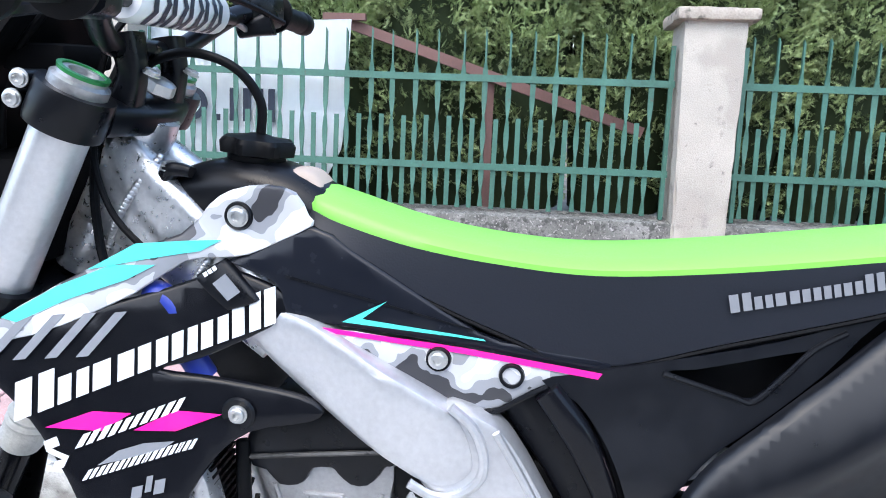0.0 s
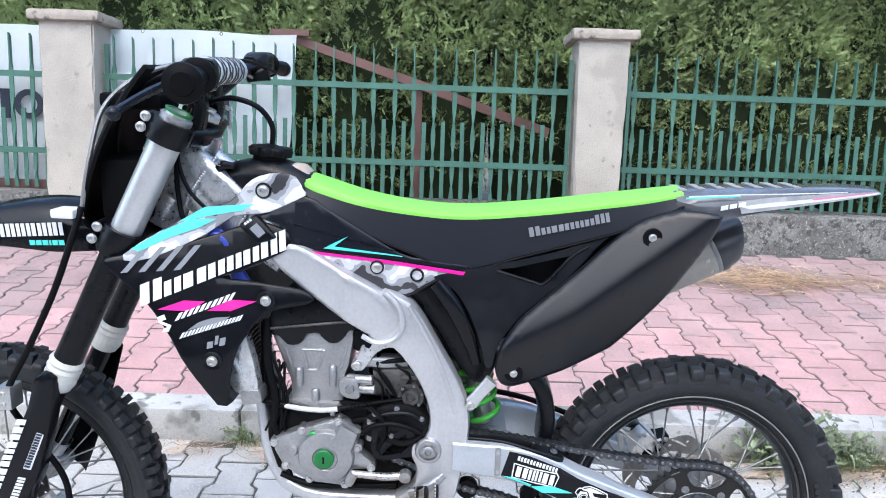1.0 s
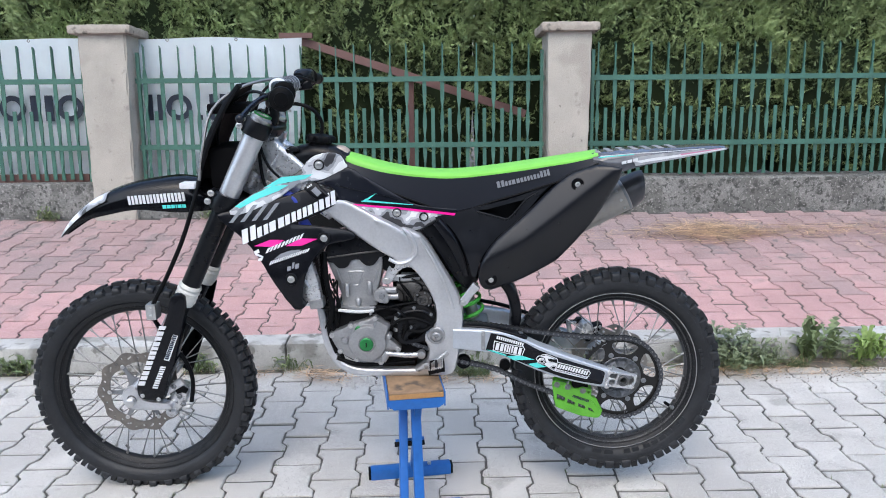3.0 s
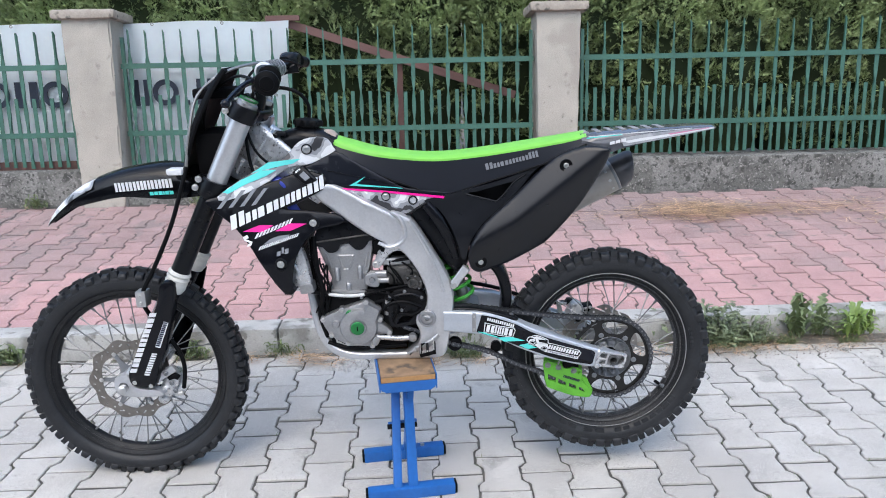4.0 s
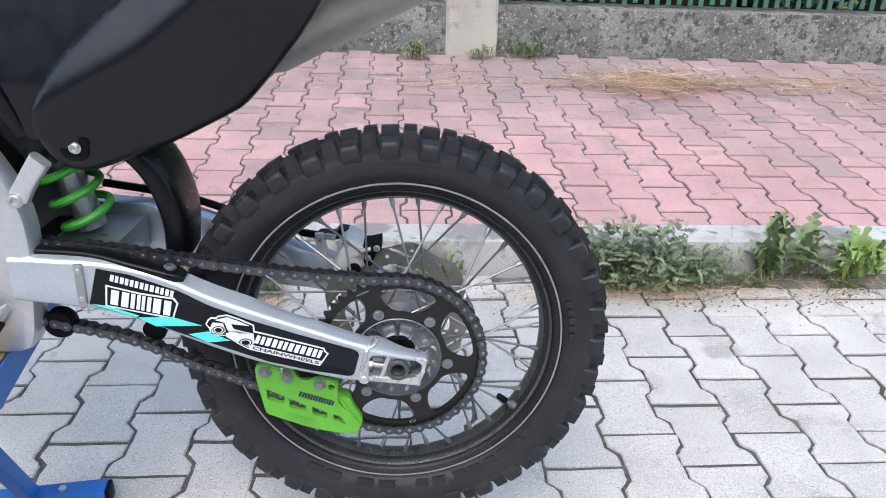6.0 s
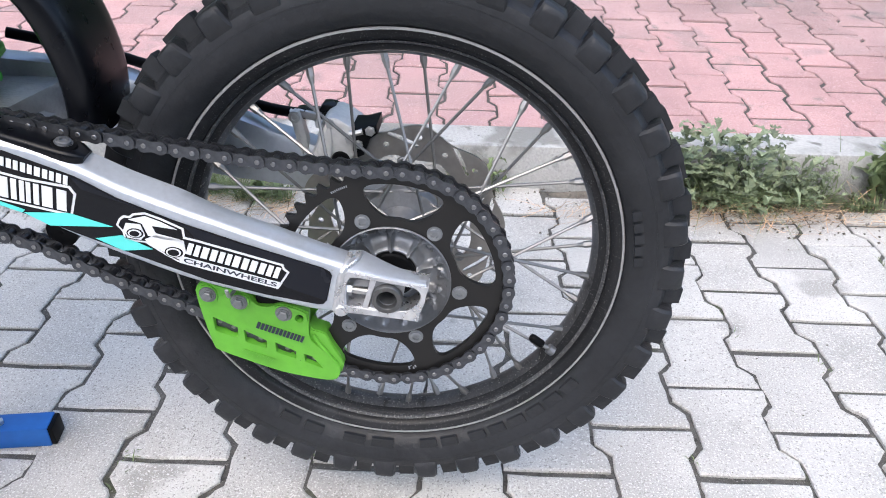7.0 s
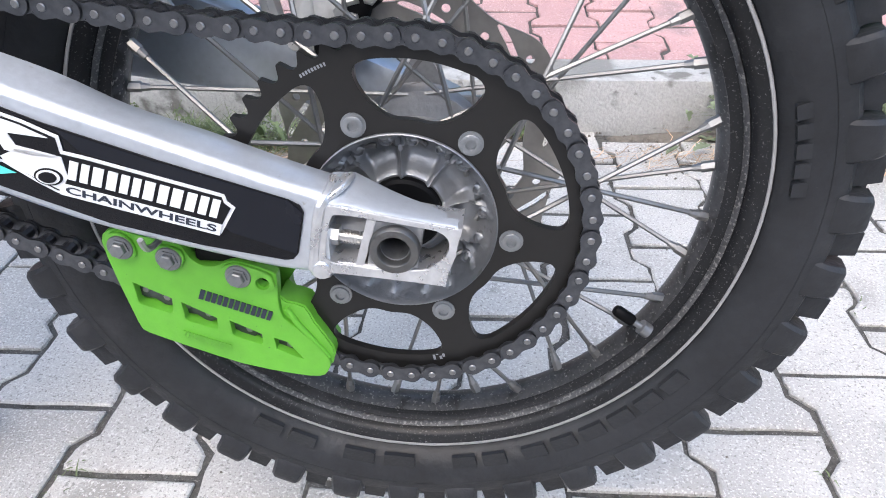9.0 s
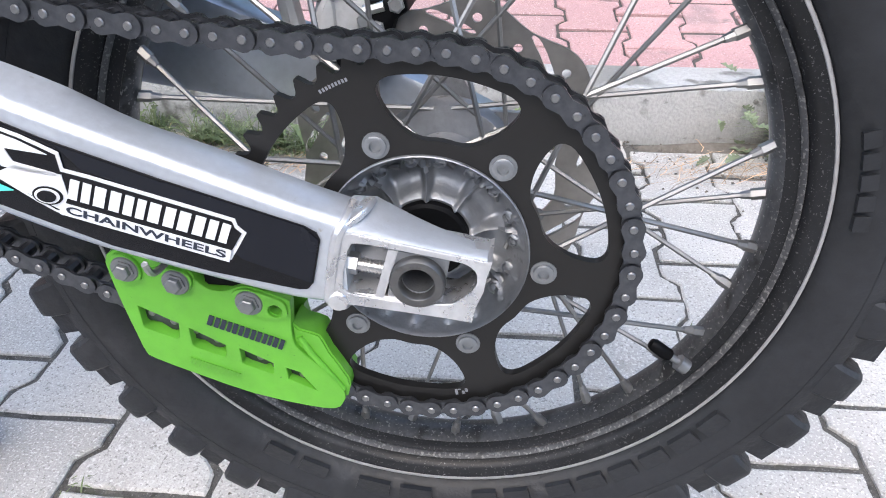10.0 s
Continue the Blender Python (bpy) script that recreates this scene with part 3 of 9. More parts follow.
def build_banner():
    b = thing("banner", "white vinyl banner with dark navy print tied behind the fence", "banner", basis=YAW @ pose(-3.6, WALL_Y + 0.17, 0.0, -LEAN_BACK))
    bm = bmesh.new()
    nx, nz = 60, 24
    rows = []
    for j in range(nz + 1):
        row = []
        for i in range(nx + 1):
            u, v = i / nx, j / nz
            z = 0.55 + 1.0 * v
            right = 2.71 - (0.06 * (1 - v) if v > 0.3 else 0.06 * 0.7 + (0.3 - v) * 0.5)
            x = right * u - 0.6 * (1 - u)
            y = 0.012 * math.sin(9 * x + 3 * z) + 0.008 * math.sin(23 * x) * (1 - v) + 0.010 * noise.noise(Vector((x * 7, z * 4, 1)))
            row.append(bm.verts.new((x, y, z - 0.012 * math.sin(x * 3.1) ** 2)))
        rows.append(row)
    ring_faces(bm, rows, closed=False)
    bmesh.ops.solidify(bm, geom=list(bm.faces), thickness=0.0015)
    part("sheet", bm, M_VINYL, b)
    # the trader's name as plain upright bars
    for x0, x1 in ((-0.30, -0.12), (-0.06, 0.07), (0.12, 0.30), (0.745, 0.905), (1.165, 1.38), (1.575, 1.70), (2.03, 2.15), (2.185, 2.29)):
        for u0, u1 in ((0.0, 0.36), (0.64, 1.0)):
            part("printed_bar", box((x0 + (x1 - x0) * u0, -0.034, 0.965), (x0 + (x1 - x0) * u1, -0.028, 1.148)), M_NAVY, b, smooth=False)
    part("printed_dot", box((1.938, -0.034, 0.965), (1.975, -0.028, 1.000), 0.002), M_NAVY, b, smooth=False)
    for x in (0.43, 0.615, 1.025, 1.808):
        part("printed_ring", lathe([(0.055, -0.003), (0.092, -0.003), (0.092, 0.003), (0.055, 0.003)], ((x, -0.031, 1.0565), (0, 1, 0)), 36, True), M_NAVY, b, smooth=False)
    for k in range(7):
        part("eyelet", lathe([(0.006, 0), (0.011, 0.001), (0.012, 0.004), (0.006, 0.004)], ((-0.695 + 0.49 * k, -0.030, 1.528), (0, -1, 0)), 12), M_STEEL, b)


build_banner()


def build_brace():
    b = thing("rusty_brace", "rust-brown steel post with a sloping brace behind the fence", "brace", basis=YAW @ pose(0, WALL_Y + 0.30, 0, -LEAN_BACK))
    def bar(p, q, w=0.028):
        bm = bmesh.new()
        p, q = Vector(p), Vector(q)
        d = (q - p).normalized()
        s = d.cross(Vector((0, 1, 0))).normalized() * w
        y = Vector((0, 0.02, 0))
        rings = [[bm.verts.new(c + a * s + e * y) for a, e in ((-1, -1), (1, -1), (1, 1), (-1, 1))] for c in (p, q)]
        ring_faces(bm, rings)
        return bm
    part("post", bar((-0.12, 0, 0.3), (-0.12, 0, 1.27)), M_RUST, b, smooth=False)
    part("sloping_bar", bar((-0.98, -0.045, 1.54), (0.74, -0.045, 0.98)), M_RUST, b, smooth=False)
    part("top_bar", bar((-1.06, -0.09, 1.55), (-0.82, -0.09, 1.55), 0.018), M_RUST, b, smooth=False)


build_brace()
boards = tagged(part("board", box((-3.6, WALL_Y + 0.12, 0.49), (-2.45, WALL_Y + 0.14, 0.592), 0.004), M_RUST), "dark brown board behind the foot of the fence", "board")
boards.matrix_basis = YAW

# ---- the motocross bike: rear wheel, chain and swingarm ----
import mathutils

BIKE = thing("motocross_bike", "black motocross bike with lime seat on a blue lift stand", "motorcycle")
REAR, FRONT = Vector((0.597, 0, 0.382)), Vector((-0.896, 0, 0.339))
# the bike stands a little askew on its stand: the rear wheel and the arm lean away from the road
LEAN = Matrix.Rotation(radians(-3.9), 4, "X") @ Matrix.Rotation(radians(1.1), 4, "Z")
REAR_LEAN = Matrix.Translation((0.595, -0.0015, 0.382)) @ LEAN @ Matrix.Translation(-REAR)


def holed(outer, holes, y0, y1, bevel=0.0):
    """A flat plate with holes: loops in x and z, from y0 to y1, its front edges bevelled."""
    loops = [[Vector((a, b, 0)) for a, b in lp] for lp in [outer] + list(holes)]
    tris = mathutils.geometry.tessellate_polygon(loops)
    flat = [p for lp in loops for p in lp]
    bm = bmesh.new()
    back = [bm.verts.new((p.x, y0, p.y)) for p in flat]
    front = [bm.verts.new((p.x, y1, p.y)) for p in flat]
    for t in tris:
        for vs in (back, front):
            try:
                bm.faces.new([vs[i] for i in t])
            except ValueError:
                pass
    k = 0
    for lp in loops:
        n = len(lp)
        for i in range(n):
            j = (i + 1) % n
            bm.faces.new((back[k + i], back[k + j], front[k + j], front[k + i]))
        k += n
    if bevel:
        bmesh.ops.recalc_face_normals(bm, faces=bm.faces)
        rim = set(front)
        edges = [e for e in bm.edges if e.verts[0] in rim and e.verts[1] in rim and e.calc_face_angle(0) > 0.6]
        bmesh.ops.bevel(bm, geom=edges, offset=bevel, segments=2, affect="EDGES", clamp_overlap=True)
    return bm


def circle(cx, cz, r, n=14):
    return [(cx + r * math.cos(2 * math.pi * i / n), cz + r * math.sin(2 * math.pi * i / n)) for i in range(n)]


def rounded(points, n=4):
    """A loop that bends smoothly through its points."""
    return [(p.x, p.y) for p in curve_points([(a, b, 0) for a, b in points], n, True)]


def polar(r, deg, c=(0, 0)):
    return (c[0] + r * math.cos(radians(deg)), c[1] + r * math.sin(radians(deg)))


def add_knob(bm, a, da, dt, y0, y1, r0, r1, inset=0.003, skew=0.0):
    """One tread block between the angles a - da and a + da, narrowing to its top; skew shifts its inner side along."""
    rows = []
    for r, d, e in ((r0, da, 0.0), (r1, dt, inset)):
        ring = []
        for s, y in ((-1, y0 + e), (1, y0 + e), (1, y1 - e), (-1, y1 - e)):
            w = a + s * d + (skew if y > (y0 + y1) / 2 else 0)
            ring.append(bm.verts.new((r * math.cos(w), y, r * math.sin(w))))
        rows.append(ring)
    ring_faces(bm, rows)


def build_tyre(parent, rim_r, outer_r, half, bead, rows, marks, slim=1.0, foot=0.60):
    """A knobbly tyre: a round carcass from bead to bead, upright shoulder blocks, two staggered rows between them;
    slim: how wide the blocks are, foot: where on the sidewall they begin,
    raised sidewall marks (radius, first and last angle, letters, half height)."""
    bm = bmesh.new()
    base = outer_r - 0.016
    depth = base - rim_r
    prof = [(rim_r - 0.008, -bead + 0.014), (rim_r + 0.0035, -bead + 0.0035), (rim_r + 0.0048, -bead - 0.0005)]
    for u, w in ((0.14, 0.30), (0.23, 0.58), (0.33, 0.80), (0.45, 0.95), (0.56, 1.0), (0.67, 0.985), (0.77, 0.92), (0.86, 0.80), (0.93, 0.62)):
        prof.append((rim_r + depth * u, -bead - (half - bead) * w if u < 0.6 else -half * (w if u > 0.8 else 0.5 + 0.5 * w)))
    prof += [(base + 0.001, -0.018), (base + 0.003, 0.0)]
    prof = prof + [(r, -y) for r, y in reversed(prof[:-1])]
    add_lathe(bm, prof, steps=120, closed=True)
    step = 2 * math.pi / rows
    line = rim_r + depth * foot
    for i in range(rows):
        a = i * step
        for s in (-1, 1):
            # shoulder block: a foot on the sidewall, flat flanks, a worn square top
            worn = 0.0018 * noise.noise(Vector((i * 2.3, s * 1.9, 0)))
            lean = 0.05 * noise.noise(Vector((i * 1.1, s * 2.7, 4)))
            rings = []
            for rr, yo, yi, d0, d1 in ((line + 0.001, half - 0.0020, half - 0.012, 0.385, 0.385), (line + 0.005, half + 0.0016, half - 0.016, 0.350, 0.360), (line + 0.013, half + 0.0036, half - 0.019, 0.315, 0.335), (outer_r - 0.0185, half + 0.0034, half - 0.021, 0.290, 0.315), (outer_r - 0.0135, half + 0.0020, half - 0.022, 0.272, 0.300), (outer_r - 0.0118, half + 0.0002, half - 0.022, 0.255, 0.285), (outer_r - 0.0090, half - 0.0150, half - 0.021, 0.240, 0.270)):
                jit = 0.014 * noise.noise(Vector((i * 1.7, s * 3.1, rr * 40)))
                up = clamp01((rr - line) / 0.03)
                d0, d1 = d0 * slim, d1 * slim
                spots = ((-d0 + jit, yo - 0.0040), (-d0 + jit + 0.05, yo - 0.0005), (-d0 + jit + 0.12 * slim, yo), (d1 - jit - 0.12 * slim, yo), (d1 - jit - 0.05, yo - 0.0005), (d1 - jit, yo - 0.0040), (d1 * 0.94, yi), (-d0 * 0.94, yi))
                rings.append([bm.verts.new(((rr + worn) * math.cos(a + step * (w + lean * up)), y * s, (rr + worn) * math.sin(a + step * (w + lean * up)))) for w, y in spots])
            ring_faces(bm, rings)
            # intermediate row, set into the gaps
            y = half * 0.52 * s
            add_knob(bm, a + step * 0.5, step * 0.235 * slim, step * 0.195 * slim, y - 0.0115, y + 0.0115, base - 0.010, outer_r - 0.0035 + worn, 0.0022)
        add_knob(bm, a, step * 0.24, step * 0.20, -0.0115, 0.0115, base - 0.004, outer_r, 0.002)
    for r, a0, a1, count, h in marks:
        for i in range(count):
            w0 = radians(a0 + (a1 - a0) * i / count)
            full = radians((a1 - a0) / count)
            y = -bead - (half - bead) * 0.82
            for p, q in ((0.06, 0.82),):
                m, d = w0 + full * (p + q) / 2, abs(full) * (q - p) / 2
                add_knob(bm, m, d, d, y - 0.0003, y + 0.004, r - 0.8 * h, r + 0.8 * h, 0.0003)
    for s in (-1, 1):
        y = bead + (half - bead) * 0.985
        add_lathe(bm, [(line - 0.0040, s * (y - 0.002)), (line - 0.0035, s * (y + 0.0006)), (line - 0.0030, s * (y - 0.002))], steps=120)
    return part("tyre", bm, M_RUBBER, parent, "black knobbly off-road tyre, worn and dusty", angle=38)


def build_rim(parent, rim_r, bead, dusty):
    """A channelled rim: outer flanges, dropped sides, a dusty, sky-paled bed with a dimple under each spoke nipple."""
    k = bead / 0.031
    prof = [(rim_r - 0.0270, 0.0), (rim_r - 0.0262, -0.008 * k), (rim_r - 0.0225, -0.0135 * k), (rim_r - 0.0135, -0.0160 * k), (rim_r - 0.0110, -0.0195 * k), (rim_r - 0.0095, -0.0250 * k), (rim_r - 0.0050, -0.0282 * k),
            (rim_r - 0.0005, -0.0300 * k), (rim_r + 0.0010, -0.0312 * k), (rim_r + 0.0036, -0.0312 * k), (rim_r + 0.0042, -0.0290 * k), (rim_r - 0.004, -0.020 * k), (rim_r - 0.012, 0.0)]
    prof = prof + [(r, -y) for r, y in reversed(prof[1:-1])]
    bm = bmesh.new()
    add_lathe(bm, prof, steps=108, closed=True)
    part("rim", bm, M_RIM, parent, "black anodised rim with dust specks")
    part("rim_bed", lathe([(rim_r - 0.0228, -0.0138 * k), (rim_r - 0.0268, -0.0080 * k), (rim_r - 0.0278, 0.0), (rim_r - 0.0268, 0.0080 * k), (rim_r - 0.0228, 0.0138 * k), (rim_r - 0.0215, 0.013 * k), (rim_r - 0.026, 0.0), (rim_r - 0.0215, -0.013 * k)], steps=108, closed=True), M_RIMBED if dusty else M_RIM, parent, "dusty grey rim bed, paled for the sky light on it" if dusty else "")
    part("rim_ridge", lathe([(rim_r - 0.0136, -0.0160 * k), (rim_r - 0.0146, -0.0180 * k), (rim_r - 0.0138, -0.0205 * k), (rim_r - 0.0115, -0.0222 * k), (rim_r - 0.0105, -0.0200 * k), (rim_r - 0.0120, -0.0160 * k)], steps=108, closed=True), M_RIDGE if dusty else M_RIM, parent, "dusty ridge round the rim well" if dusty else "")
    if dusty:
        part("rim_stripe", lathe([(rim_r + 0.0006, -0.0312 * k), (rim_r + 0.0008, -0.0322 * k), (rim_r + 0.0026, -0.0323 * k), (rim_r + 0.0034, -0.0312 * k)], steps=120, closed=True), M_STRIPE, parent, "thin pale rim stripe")


def build_spokes(parent, rim_r, flange_r, flange_y, count, turn):
    """Steel spokes with nipples, laced across from both flanges."""
    meshes = {}
    for k in range(count):
        side, lean = (-1 if k % 2 else 1), (1 if (k // 2) % 2 else -1)
        key = (side, lean)
        if key not in meshes:
            bm = bmesh.new()
            a0 = radians(62) * lean
            p = Vector((flange_r * math.cos(a0), flange_y[0] if side < 0 else flange_y[1], flange_r * math.sin(a0)))
            q = Vector((rim_r - 0.0245, 0.004 * side, 0))
            add_tube(bm, [p, q], 0.0019, 6)
            d = (p - q).normalized()
            add_tube(bm, [q - d * 0.006, q + d * 0.012], 0.0042, 6)
            add_tube(bm, [q + d * 0.012, q + d * 0.0185], 0.0036, 8, 0.0026)
            me = bpy.data.meshes.new("spoke")
            bm.to_mesh(me)
            bm.free()
            me.materials.append(M_STEEL)
            me.shade_smooth()
            me.set_sharp_from_angle(angle=radians(35))
            meshes[key] = me
        part("spoke", meshes[key], M_STEEL, parent, basis=pose(0, 0, 0, 0, turn - 360 * k / count, 0))


def bolt(name, parent, at, r=0.008, h=0.006, axis=(0, -1, 0), socket=True, material=None, label=""):
    a = Vector(axis).normalized()
    bm = bmesh.new()
    prof = [(r * 1.25, 0), (r * 1.25, h * 0.25), (r, h * 0.3), (r, h * 0.85), (r * 0.86, h)]
    prof += [(r * 0.52, h), (r * 0.48, h * 0.45), (0.0, h * 0.45)] if socket else [(r * 0.45, h), (0.0, h * 0.96)]
    add_lathe(bm, prof, (at, a), 18 if socket else 6)
    return part(name, bm, material or M_BOLT, parent, label)


def build_rear_wheel():
    # cast hub: a deep bowl with nine slender ribs that fork into pairs of spoke bosses
    hub = bmesh.new()
    add_lathe(hub, [(0.0652, -0.0808), (0.0652, -0.072), (0.055, -0.050), (0.034, -0.040), (0.030, 0.0), (0.033, 0.042), (0.052, 0.046), (0.056, 0.052), (0.056, 0.058), (0.03, 0.062), (0.010, 0.064)], steps=64)
    bowl = ((0.0652, -0.0808), (0.0646, -0.0814), (0.0640, -0.0806), (0.0632, -0.0775), (0.0618, -0.0725), (0.0598, -0.0670), (0.0572, -0.0618), (0.0540, -0.0560), (0.0500, -0.0520), (0.0455, -0.0500), (0.0405, -0.0502), (0.0360, -0.0530), (0.0325, -0.0575), (0.0300, -0.0612), (0.0288, -0.0618), (0.0272, -0.0612), (0.0272, -0.0540))
    rings, n = [], 216
    for r, y in bowl:
        ring = []
        for i in range(n):
            w = 2 * math.pi * i / n
            off = ((math.degrees(w) - 92 + 20) % 40 - 20) / 20
            u = clamp01((r - 0.031) / 0.031)
            fork = 0.46 * clamp01((u - 0.45) / 0.4) ** 1.5
            width = 0.16 + 0.03 * u
            ridge = max(math.exp(-((off - fork) / width) ** 2), math.exp(-((off + fork) / width) ** 2))
            lift = 0.0115 * ridge * math.sin(math.pi * clamp01(u * 0.88 + 0.08)) ** 0.7 * (1 if r < 0.0600 else 0)
            ring.append(hub.verts.new((r * math.cos(w), y - lift, r * math.sin(w))))
        rings.append(ring)
    ring_faces(hub, rings, caps=(False, False))
    for k in range(9):
        for off in (-9.2, 9.2):
            w = radians(92 + 40 * k + off)
            d = Vector((math.cos(w), 0, math.sin(w)))
            add_lathe(hub, [(0.0050, -0.008), (0.0047, 0.0004), (0.0036, 0.0012), (0.0031, -0.0008), (0.0022, 0.0002), (0.0, 0.0006)], (d * 0.0545 + Vector((0, -0.0640, 0)), (d * -0.55 + Vector((0, -1, 0)))), 14)
    wheel = part("rear_wheel", hub, M_HUB, BIKE, "cast grey rear hub with spoked black wheel", basis=REAR_LEAN @ Matrix.Translation(REAR))
    build_tyre(wheel, 0.2520, 0.3300, 0.0480, 0.0310, 35, ((0.2640, -34, -70, 6, 0.0085), (0.2640, -72, -84, 2, 0.0085), (0.2640, -90, -106, 2, 0.0085), (0.2640, -110, -124, 2, 0.0085), (0.2690, 17, 2, 5, 0.0070)), 0.82, 0.62)
    build_rim(wheel, 0.2520, 0.0310, True)
    build_spokes(wheel, 0.2520, 0.050, (-0.056, 0.047), 36, -3.4)
    part("hub_seal", lathe([(0.0270, -0.0590), (0.0266, -0.0650), (0.0240, -0.0662), (0.0180, -0.0645), (0.0, -0.0645)], steps=32), M_HOSE, wheel, "black rubber hub seal")
    valve = bmesh.new()
    d = Vector((math.cos(radians(-33.8)), -0.06, math.sin(radians(-33.8)))).normalized()
    add_lathe(valve, [(0.0, 0), (0.0038, 0.001), (0.0052, 0.004), (0.0052, 0.018), (0.004, 0.020)], (d * 0.196, d), 12)
    part("valve_cap", valve, M_HOSE, wheel, "black rubber valve cap")
    stem = bmesh.new()
    add_lathe(stem, [(0.0030, 0.010), (0.0030, 0.034), (0.0065, 0.034), (0.0065, 0.042), (0.003, 0.043)], (d * 0.190, d), 10)
    part("valve_stem", stem, M_DULLBOLT, wheel)
    # sprocket: fifty teeth, six windows
    outer = []
    for k in range(50):
        a = 7.2 * k
        for r, o in ((0.1213, -1.8), (0.1217, -1.0), (0.1232, -0.2), (0.1260, 0.5), (0.1292, 1.35), (0.1296, 1.8), (0.1292, 2.25), (0.1260, 3.1), (0.1232, 3.8), (0.1217, 4.6)):
            outer.append(polar(r, a + o))
    windows = []
    for k in range(6):
        c = 82 + 60 * k
        loop = [polar(0.1122, c + o) for o in (-18, -9, 0, 9, 18)] + [polar(0.1085, c + 22), polar(0.1010, c + 22.6)]
        loop += [polar(0.0890, c + 20.5), polar(0.0790, c + 15.5)] + [polar(0.0742, c + o) for o in (9, 0, -9)] + [polar(0.0790, c - 15.5), polar(0.0890, c - 20.5)] + [polar(0.1010, c - 22.6), polar(0.1085, c - 22)]
        windows.append(rounded(loop, 3))
    part("sprocket", holed(outer, windows + [circle(0, 0, 0.0640, 40)], -0.0725, -0.0785, 0.0007), M_BLACKALU, wheel, "black anodised sprocket with six windows", angle=25)
    for k in range(6):
        x, z = polar(0.0750, 52 + 60 * k)
        bolt("sprocket_bolt", wheel, (x, -0.0785, z), 0.0066, 0.0035, material=M_DULLBOLT)
    # stamped size mark and maker's mark as plain thin bars
    for k in range(9):
        a = 120.5 - 1.05 * k
        part("size_mark", holed([polar(0.1172, a), polar(0.1172, a - 0.6), polar(0.1150, a - 0.6), polar(0.1150, a)], [], -0.0789, -0.0786), M_SHADOWGREY, wheel)
    for a, r0, r1 in ((-80.0, 0.1176, 0.1130), (-77.6, 0.1176, 0.1148), (-76.4, 0.1160, 0.1130), (-78.8, 0.1135, 0.1128)):
        part("maker_mark", holed([polar(r0, a), polar(r0, a + 0.9), polar(r1, a + 0.9), polar(r1, a)], [], -0.0789, -0.0786), M_SHADOWGREY, wheel)
    # far-side wave disc
    wave = [polar(0.1225 + 0.0048 * math.cos(radians(9 * a)), a) for a in range(0, 360, 2)]
    slots = []
    for k in range(9):
        c = 40 * k + 8
        slots.append(rounded([polar(0.1005, c - 7), polar(0.1040, c - 8), polar(0.1130, c + 3), polar(0.1175, c + 9), polar(0.1150, c + 11), polar(0.1080, c + 4)], 2))
        slots.append(circle(*polar(0.1030, c + 13), 0.0036, 10))
        slots.append(circle(*polar(0.1130, c - 8), 0.0036, 10))
    slots.append(rounded([polar(0.084 + 0.006 * (k % 2), 20 * k) for k in range(18)], 3))
    part("brake_disc", holed(wave, slots, 0.066, 0.070), M_DISC, wheel, "bronze-grey steel wave brake disc")
    spider = [polar(0.088 if k % 2 else 0.050, 30 * k) for k in range(12)]
    part("disc_carrier", holed(rounded(spider, 2), [circle(0, 0, 0.03, 16)], 0.0605, 0.0655), M_CAST, wheel)
    for k in range(6):
        x, z = polar(0.0835, 30 + 60 * k)
        bolt("disc_bolt", wheel, (x, 0.0600, z), 0.0050, 0.003, material=M_DULLBOLT)
    return wheel


build_rear_wheel()


def chain_meshes():
    def figure8(h, p, n=7):
        loop = []
        for cx, a0 in ((p / 2, -90), (-p / 2, 90)):
            loop += [polar(h, a0 + 180 * i / n, (cx, 0)) for i in range(n + 1)]
            loop.append((0, h * 0.72 if a0 < 0 else -h * 0.72))
        return loop
    out = {}
    for name, y, h in (("outer_link", 0.0088, 0.0072), ("inner_link", 0.0064, 0.0070)):
        bm = bmesh.new()
        for s in (-1, 1):
            merge(bm, holed(figure8(h, 0.015875), [], s * (y - 0.0010), s * (y + 0.0010)))
        for cx in (-0.0079375, 0.0079375):
            if name == "outer_link":
                add_lathe(bm, [(0.0, -0.0112), (0.0021, -0.0112), (0.0027, -0.0104), (0.0027, 0.0104), (0.0021, 0.0112), (0.0, 0.0112)], ((cx, 0, 0), (0, 1, 0)), 10)
            else:
                add_lathe(bm, [(0.0, -0.0054), (0.0050, -0.0054), (0.0050, 0.0054), (0.0, 0.0054)], ((cx, 0, 0), (0, 1, 0)), 10)
                for s in (-1, 1):
                    add_lathe(bm, [(0.0036, 0.0073 * s), (0.0050, 0.0072 * s), (0.0050, 0.0080 * s), (0.0036, 0.0080 * s)], ((cx, 0, 0), (0, 1, 0)), 10)
        me = bpy.data.meshes.new(name)
        bmesh.ops.recalc_face_normals(bm, faces=bm.faces)
        bm.to_mesh(me)
        bm.free()
        me.materials.append(M_CHAIN)
        me.materials.append(M_PIN)
        for p in me.polygons:
            if abs(p.center.y) > 0.0101:
                p.material_index = 1
        me.shade_smooth()
        me.set_sharp_from_angle(angle=radians(35))
        out[name] = me
    return out


